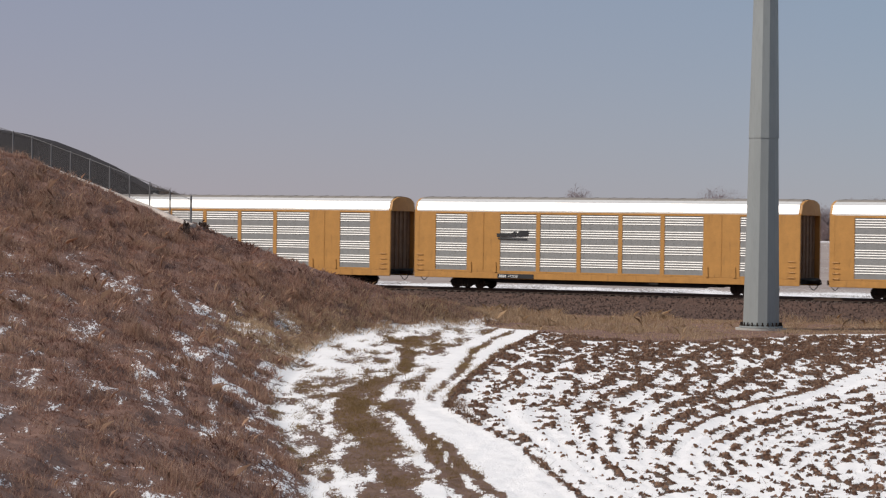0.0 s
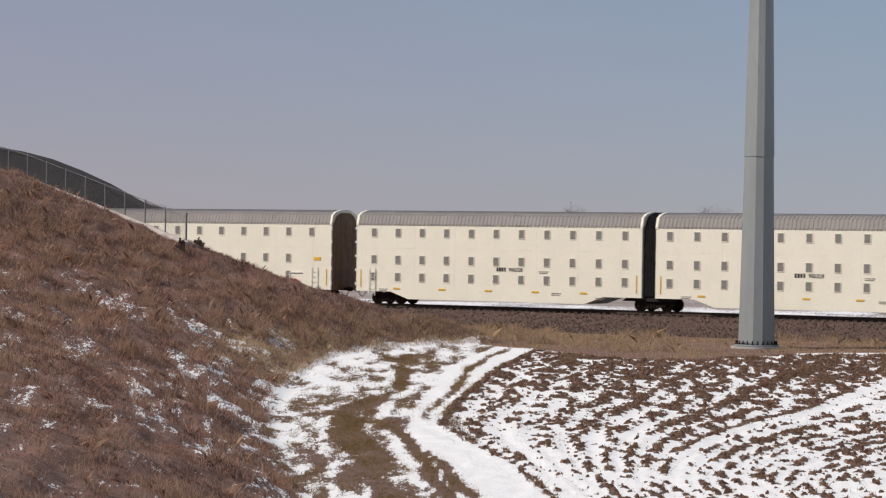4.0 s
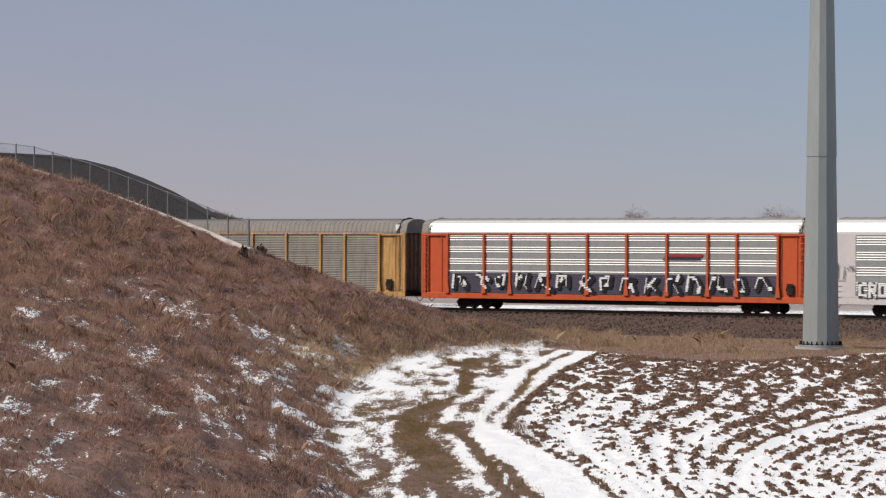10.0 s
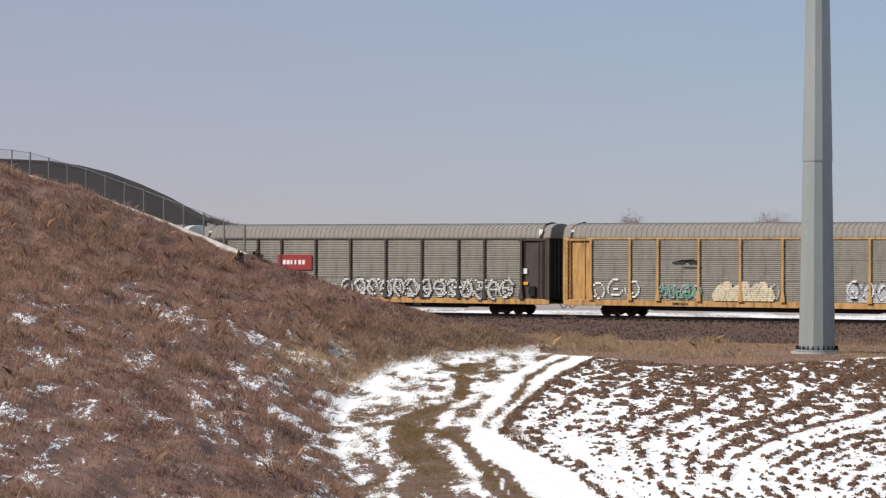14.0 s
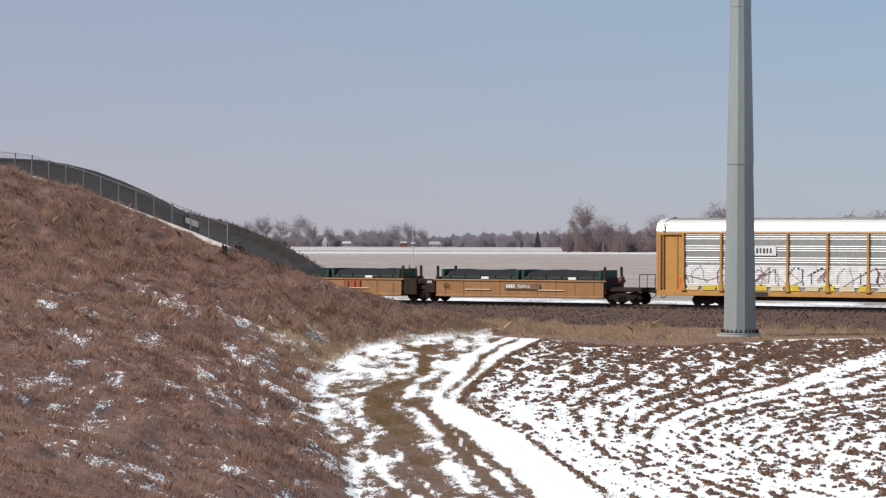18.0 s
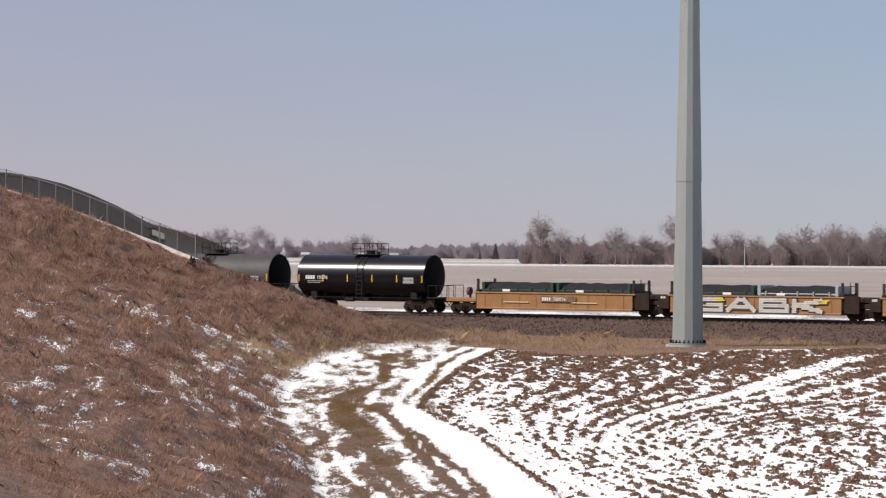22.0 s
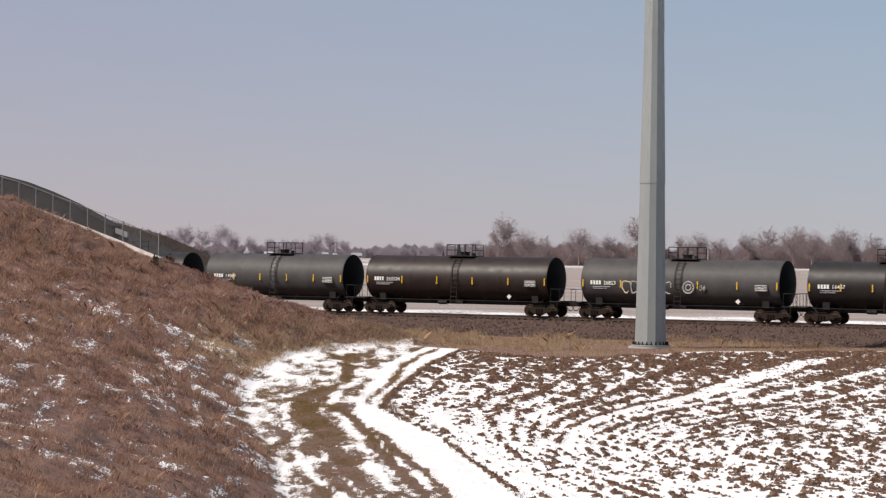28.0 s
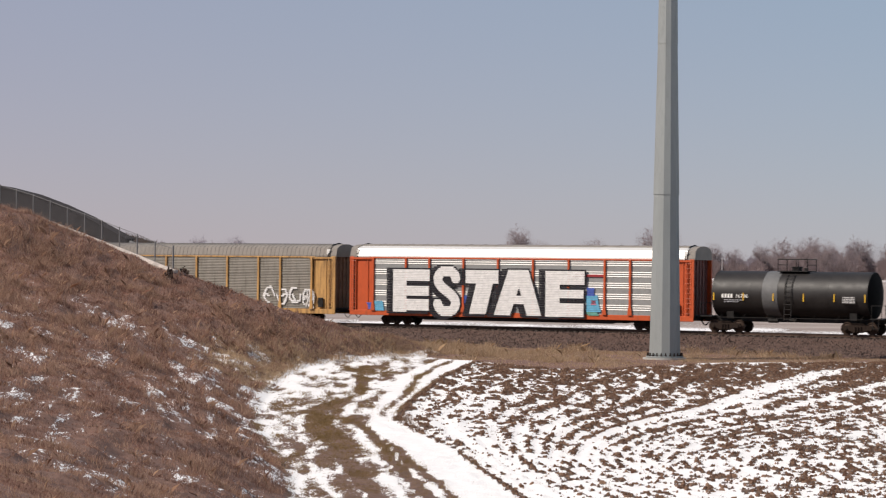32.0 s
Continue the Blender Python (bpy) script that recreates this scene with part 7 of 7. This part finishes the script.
    # frame
    full = L_ / 2 + 1.0
    part("centre_sill", Shape().block(-full, full, -0.3, 0.3, 0.74, 1.08, 0.03).mesh("centre_sill", BLACK_STEEL), c)
    for x in (-L_ / 2 + 1.15, L_ / 2 - 1.15):
        part("saddle", shared(("saddle", mat.name), lambda: Shape().extrude([(-1.05, 1.6), (-1.0, 0.95), (1.0, 0.95), (1.05, 1.6), (0.9, 1.4), (0.5, 1.15), (0, 1.07), (-0.5, 1.15), (-0.9, 1.4)][::-1], -0.25, 0.25).mesh("saddle", BLACK_STEEL)), c, at(x))
        truck(c, x - 0.35 if x < 0 else x + 0.35, 0.42)
    for m in (Matrix(), FLIP):
        e = part("end_platform", shared("tankend", lambda: Shape().block(-0.5, 0.35, -1.3, 1.3, 1.02, 1.1, 0.02).mesh("end_platform", BLACK_STEEL)), c, m @ at(full - 0.4))
        painted(part("handrail", shared("tankrail", lambda: _tank_rail()), e))
        part("step", shared("tankstep", lambda: Shape().box(-0.3, 0.15, -1.35, -1.28, 0.42, 0.46).box(-0.3, -0.26, -1.34, -1.3, 0.42, 1.05).box(0.11, 0.15, -1.34, -1.3, 0.42, 1.05).mesh("step", BLACK_STEEL)), e)
        coupler(c, (full - 0.1) if m == Matrix() else -(full - 0.1))
    rail = Shape().tube((-L_ / 2 + 0.3, -1.36, 1.02), (L_ / 2 - 0.3, -1.36, 1.02), 0.022, n=6)
    for k in range(7):
        x = -L_ / 2 + 0.5 + (L_ - 1) * k / 6
        rail.tube((x, -1.36, 1.02), (x, -0.8, 1.25), 0.018, n=5).tube((x, -1.36, 1.02), (x, -1.36, 0.82), 0.018, n=5)
    painted(part("side_rail", rail.mesh("side_rail", BLACK_STEEL), c))
    part("bottom_valve", Shape().tube((0, 0, 0.75), (0, 0, 1.2), 0.18, n=10).block(-0.25, 0.25, -0.7, -0.3, 0.8, 1.05, 0.03).mesh("bottom_valve", BLACK_STEEL), c)
    part("brake_cylinder", Shape().tube((-1.8, -0.55, 0.85), (-1.1, -0.55, 0.85), 0.16, n=10).mesh("brake_cylinder", BLACK_STEEL), c)

    def on_side(z):
        return -math.sqrt(max(R_ ** 2 - (z - zc) ** 2, 0.01)) - 0.014
    for k in range(6):
        x = -L_ / 2 + 0.12 + (L_ - 0.3) * k / 5
        part("reflector", shared("treflex", lambda: Shape().box(0, 0.075, -0.012, 0, 0, 0.52).mesh("reflector", REFLEX)), t, at(x, on_side(2.6), 2.16), "yellow reflector strip")
    lettering(t, number, -L_ / 2 + 0.75, 2.34, 0.27, WHITE, y=on_side(2.6))
    r = random.Random(len(number))
    for z, w in ((2.17, 1.4), (2.05, 1.1)):
        painted(part("data_lettering", bars(r, 0, 0, w, 0.06, 12).mesh("data_lettering", SPRAY["grey"]), t, at(-L_ / 2 + 0.9, on_side(z + 0.07), z)))
    panel = part("data_panel", Shape().box(0, 0.95, -0.012, 0, 0, 0.5).mesh("data_panel", TANK_GREY), t, at(L_ / 2 - 1.75, on_side(2.6), 2.06))
    for k in range(4):
        painted(part("data_row", bars(r, 0.05, 0, 0.85, 0.06, 10).mesh("data_row", SPRAY["white"]), panel, at(0, -0.014, 0.05 + 0.11 * k)))
    if extra:
        extra(t, on_side)
    return c


def _tank_rail():
    s = Shape()
    for y in (-1.25, -0.55, 0.55, 1.25):
        s.tube((0.3, y, 1.08), (0.3, y, 1.95), 0.022, n=6)
    s.tube((0.3, -1.25, 1.95), (0.3, 1.25, 1.95), 0.022, n=6).tube((-0.4, -1.25, 1.95), (0.3, -1.25, 1.95), 0.022, n=6).tube((-0.4, -1.25, 1.08), (-0.4, -1.25, 1.95), 0.022, n=6)
    return s.mesh("handrail", BLACK_STEEL)


def diamond(t, x, z, s, y, mat):
    part("placard", Shape().plate([(x - s, z), (x, z - s), (x + s, z), (x, z + s)], y, 0.012).mesh("placard", mat), t, None, "white diamond placard")


def placard(t, on_side):
    part("placard", Shape().plate([(4.2, 1.35), (4.38, 1.17), (4.56, 1.35), (4.38, 1.53)], -1.46, 0.012).mesh("placard", WHITE), t, None, "small diamond placard")


def big_placard(t, on_side):
    part("placard", Shape().plate([(2.45, 2.82), (3.05, 2.28), (3.72, 2.78), (3.08, 3.32)], -1.565, 0.012).mesh("placard", SPRAY["white"]), t, None, "large tilted white placard")


def loops(t, on_side):
    r = random.Random(81)
    for k in range(6):
        x = -3.9 + 0.62 * k
        ring = [Vector((x + 0.34 * math.cos(a) + 0.1 * math.sin(2 * a + k), 2.2 + 0.42 * math.sin(a))) for a in [r.uniform(0, 1) + 0.62 * j for j in range(9)]]
        painted(part("paint_line", brushed([(p, q, 0.07) for p, q in zip(ring, ring[1:])], -1.565, 0.0, 0.03, 0.0).mesh("paint_line", SPRAY["chalk" if k % 2 else "cream"]), t))
    for x, rad in ((0.75, 0.40), (0.75, 0.2)):
        ring = [Vector((x + rad * math.cos(a), 2.25 + rad * math.sin(a))) for a in [0.52 * j for j in range(13)]]
        painted(part("paint_line", brushed([(p, q, 0.09) for p, q in zip(ring, ring[1:])], -1.565, 0.0, 0.03, 0.0).mesh("paint_line", SPRAY["chalk"]), t))
    lines(t, 83, 1.6, 2.0, 0.4, 0.5, 4, SPRAY["chalk"], -1.57, 0.05)
    placard(t, on_side)


def small_tag(t, on_side):
    lines(t, 84, 1.0, 1.55, 1.0, 0.4, 6, SPRAY["sky"], -1.53, 0.05)
    placard(t, on_side)


tank_car("glossy black tank car catching a long bright highlight", -390.2, -379.6, TANK_GLOSS, "15976")
tank_car("dusty dull grey-black tank car with a railed platform", -403.8, -393.1, TANK_GREY, "73567", None)
tank_car("dull black tank car with yellow reflector strips", -417.1, -406.5, TANK_DULL, "71734", (-0.5, 0.5), small_tag)


# ---- covered hopper ----
def hopper_car(s0):
    c = mover(thing("hopper_car", "rust-streaked brown covered hopper with a pale roof walk", "hopper car", "train cars"), s0)
    h = 8.5
    side_ = [(-h, 4.35), (-h, 3.7), (-h + 1.3, 1.42), (h - 1.3, 1.42), (h, 3.7), (h, 4.35)]
    s = Shape()
    n = len(side_)
    s.v += [(x, -1.56, z) for x, z in side_] + [(x, 1.56, z) for x, z in side_]
    s.f += [tuple(range(n)), tuple(range(2 * n - 1, n - 1, -1))] + [(k, k + n, (k + 1) % n + n, (k + 1) % n) for k in range(n)]
    b = part("body", s.mesh("body", HOPPER), c)
    part("side_sheet", Shape().plate([(-h + 0.15, 3.95), (-h + 0.15, 3.6), (-h + 1.2, 1.6), (h - 1.4, 1.6), (h - 1.0, 3.95)], -1.56, 0.025).mesh("side_sheet", HOPPER), b)
    part("top_chord", Shape().block(-h, h, -0.06, 0.06, 4.2, 4.42, 0.03).mesh("top_chord", HOPPER), b, at(0, -1.58))
    part("side_sill", Shape().block(-h + 1, h - 1, -0.06, 0.06, 1.3, 1.5, 0.03).mesh("side_sill", HOPPER), b, at(0, -1.56))
    part("roof", Shape().extrude([(1.58, 4.35), (1.4, 4.5), (0.7, 4.62), (-0.7, 4.62), (-1.4, 4.5), (-1.58, 4.35)], -h, h).mesh("roof", HOPPER), b)
    walkm = surf("pale_roof_walk", (0.66, 0.62, 0.55), 0.7)
    for k in range(6):
        x = -h + 1.2 + k * 2.55
        part("roof_walk", shared("rwalk", lambda: Shape().block(0, 2.45, -0.3, 0.3, 0, 0.05, 0.01).mesh("roof_walk", walkm)), b, at(x, -1.0, 4.72), "pale metal roof walk")
        part("walk_bracket", shared("rwb", lambda: Shape().box(0, 0.05, -0.3, 0.3, -0.3, 0.12).mesh("walk_bracket", BLACK_STEEL)), b, at(x, -1.0, 4.72))
    pocket = shared("pocket", lambda: Shape().rings([[(-2.2, -1.3, 1.42), (2.2, -1.3, 1.42), (2.2, 1.3, 1.42), (-2.2, 1.3, 1.42)], [(-0.75, -0.9, 0.5), (0.75, -0.9, 0.5), (0.75, 0.9, 0.5), (-0.75, 0.9, 0.5)]]).mesh("hopper_pocket", BLACK_STEEL))
    for x in (-4.1, 0.0, 4.1):
        p = part("hopper_pocket", pocket, c, at(x))
        part("outlet_gate", shared("gate", lambda: Shape().block(-0.9, 0.9, -1.0, 1.0, 0.38, 0.52, 0.03).mesh("outlet_gate", BLACK_STEEL)), p)
    part("centre_sill", Shape().block(-h, h, -0.3, 0.3, 0.78, 1.08, 0.03).mesh("centre_sill", BLACK_STEEL), c)
    for m in (Matrix(), FLIP):
        e = part("end_frame", shared("hend", lambda: Shape().block(-0.1, 0.1, -1.5, 1.5, 1.0, 1.25, 0.03).box(-0.06, 0.06, -1.5, -1.38, 1.2, 4.3).box(-0.06, 0.06, 1.38, 1.5, 1.2, 4.3).box(-1.2, -1.12, -1.5, -1.42, 1.3, 3.9).mesh("end_frame", HOPPER)), c, m @ at(h))
        painted(part("end_ladder", shared("hladder", lambda: _hop_ladder()), e))
    for x in (-h + 1.7, h - 1.7):
        truck(c, x, 0.42)
    for x in (-h, h):
        coupler(c, x)
    part("car_number", bars(random.Random(3), 0, 0, 0.5, 0.12, 3).mesh("car_number", WHITE), b, at(5.4, -1.6, 1.85))


def _hop_ladder():
    s = Shape().box(-0.55, -0.5, -1.58, -1.54, 1.1, 4.4).box(-0.1, -0.05, -1.58, -1.54, 1.1, 4.4)
    for k in range(9):
        s.tube((-0.52, -1.56, 1.3 + k * 0.36), (-0.08, -1.56, 1.3 + k * 0.36), 0.016, n=5)
    return s.mesh("end_ladder", BLACK_STEEL)


hopper_car(-427.7)
tank_car("dark tank car with a small white placard", -449.4, -438.4, TANK_DULL, "16467", None, small_tag)
tank_car("long dark grey tank car with looping pale graffiti", -466.1, -451.7, TANK_GREY, "26823", None, loops)
tank_car("long brown-black tank car with bold white lettering", -483.5, -469.1, TANK_RUST, "263324", None, placard)
tank_car("dusty grey tank car with a pale worn middle", -497.5, -485.8, TANK_GREY, "14989", (-0.3, 0.35))
tank_car("black tank car with a large white diamond placard", -511.35, -500.1, TANK_DULL, "15398", (-0.6, 0.9), big_placard)
tank_car("dull black tank car with a scrubbed grey band", -525.6, -514.8, TANK_DULL, "16796", (-1.9, 1.1))

# ---- the orange car with big white letters ----
def big_letters(parent):
    """Five tall white letters with a black outline and a black block shadow to their left."""
    def box(u0, u1, v0, v1, k0=0.0, k1=0.0):
        return [Vector((u0 + k1, v1)), Vector((u1 + k1, v1)), Vector((u1 + k0, v0)), Vector((u0 + k0, v0))]

    def letter_e(x, w, z0, z1):
        h = z1 - z0
        return [box(x, x + 0.37 * w, z0, z1), box(x + 0.3 * w, x + w, z0 + 0.72 * h, z1), box(x + 0.3 * w, x + 0.98 * w, z0 + 0.40 * h, z0 + 0.60 * h), box(x + 0.3 * w, x + 0.98 * w, z0 + 0.02 * h, z0 + 0.29 * h)]
    cx, r = -5.5, 0.62
    arc = [Vector((cx + 0.74 * math.cos(a), 3.33 + r * math.sin(a))) for a in [0.1 + 0.42 * k for k in range(10)]] + [Vector((cx - 0.35, 2.72)), Vector((cx + 0.3, 2.28))]
    arc += [Vector((cx + 0.74 * math.cos(a), 1.63 + r * math.sin(a))) for a in [0.75 - 0.42 * k for k in range(10)]]
    glyphs = [letter_e(-9.95, 3.05, 0.95, 4.0),
              [(p, q, 0.72) for p, q in zip(arc, arc[1:])],
              [box(-3.95, -1.3, 3.08, 4.0), box(-3.3, -1.95, 0.9, 3.2, -0.35, 0.25)],
              [box(-1.65, -0.35, 0.85, 4.05, 0.0, 1.15), box(1.0, 2.15, 0.85, 4.05, 0.0, -1.05), box(-0.6, 1.2, 1.65, 2.25), box(-0.2, 1.0, 2.95, 4.05)],
              letter_e(2.45, 3.05, 0.8, 4.0)]
    y = SIDE - 0.185
    everything = []
    for k, quads in enumerate(glyphs):
        if k == 1:
            painted(part("painted_letter", brushed(quads, y).mesh("painted_letter", SPRAY["white"]), parent))
            back = quads + [(p + Vector((-w, -0.05)), q + Vector((-w, -0.05)), t) for p, q, t in quads for w in (0.2, 0.42)]
            painted(part("paint_shadow", brushed(back, y + 0.014, 0.12).mesh("paint_shadow", SPRAY["black"]), parent))
            continue
        painted(part("painted_letter", sprayed(quads, y).mesh("painted_letter", SPRAY["white"]), parent))
        everything += quads + [[Vector((p.x - w, p.y - 0.05)) for p in q] for q in quads for w in (0.2, 0.42)]
    painted(part("paint_shadow", sprayed(everything, y + 0.016, 0.12).mesh("paint_shadow", SPRAY["black"]), parent))


car = posted_rack(orange_label + "huge white block-letter graffiti", -540.8, ORANGE, GALV, SLAT, "busy", ROOF_BRIGHT, False, MAROON)
big_letters(car)
for k, (x, z, w, h, cname) in enumerate(((-11.6, 1.0, 1.0, 0.9, "sky"), (-12.2, 1.1, 0.6, 0.6, "blue"), (-7.0, 2.6, 0.5, 0.9, "pink"), (-3.7, 3.0, 0.6, 1.2, "pink"), (-4.3, 1.4, 0.5, 1.0, "blue"), (-0.8, 2.5, 0.4, 0.6, "blue"), (2.4, 3.0, 0.7, 1.1, "pink"),
                                         (5.5, 1.2, 1.4, 1.2, "sky"), (5.6, 2.3, 0.7, 0.6, "blue"), (5.9, 1.7, 0.5, 0.45, "pink"), (5.6, 0.95, 1.2, 0.3, "teal"))):
    scrawl(car, 90 + k, x, z, w, h, 1, [cname], None, SIDE - 0.085)
part("red_emblem", Shape().plate([(4.4, 3.62), (6.9, 3.62), (7.0, 3.8), (4.7, 3.8)], SIDE - 0.06, 0.012).mesh("red_emblem", RED), car)
car = dull_yellow(-569.5, dull + " and white tags")
rings_tag(car, 95, 7.4, 1.3, 4.6, 1.35, 4, 0.16, "white")
rings_tag(car, 96, 10.9, 1.0, 1.1, 1.6, 2, 0.09, "white")


def motions():
    for ob, s0 in MOVERS:
        rows = []
        for t in (0, 8, 16, 24, 32):
            s = s0 + SPEED * t
            rows.append((t, pose(TRACK.x + U.x * s, TRACK.y + U.y * s, RAIL_Z, 0, 0, TURN)))
        walk(ob, rows)


motions()
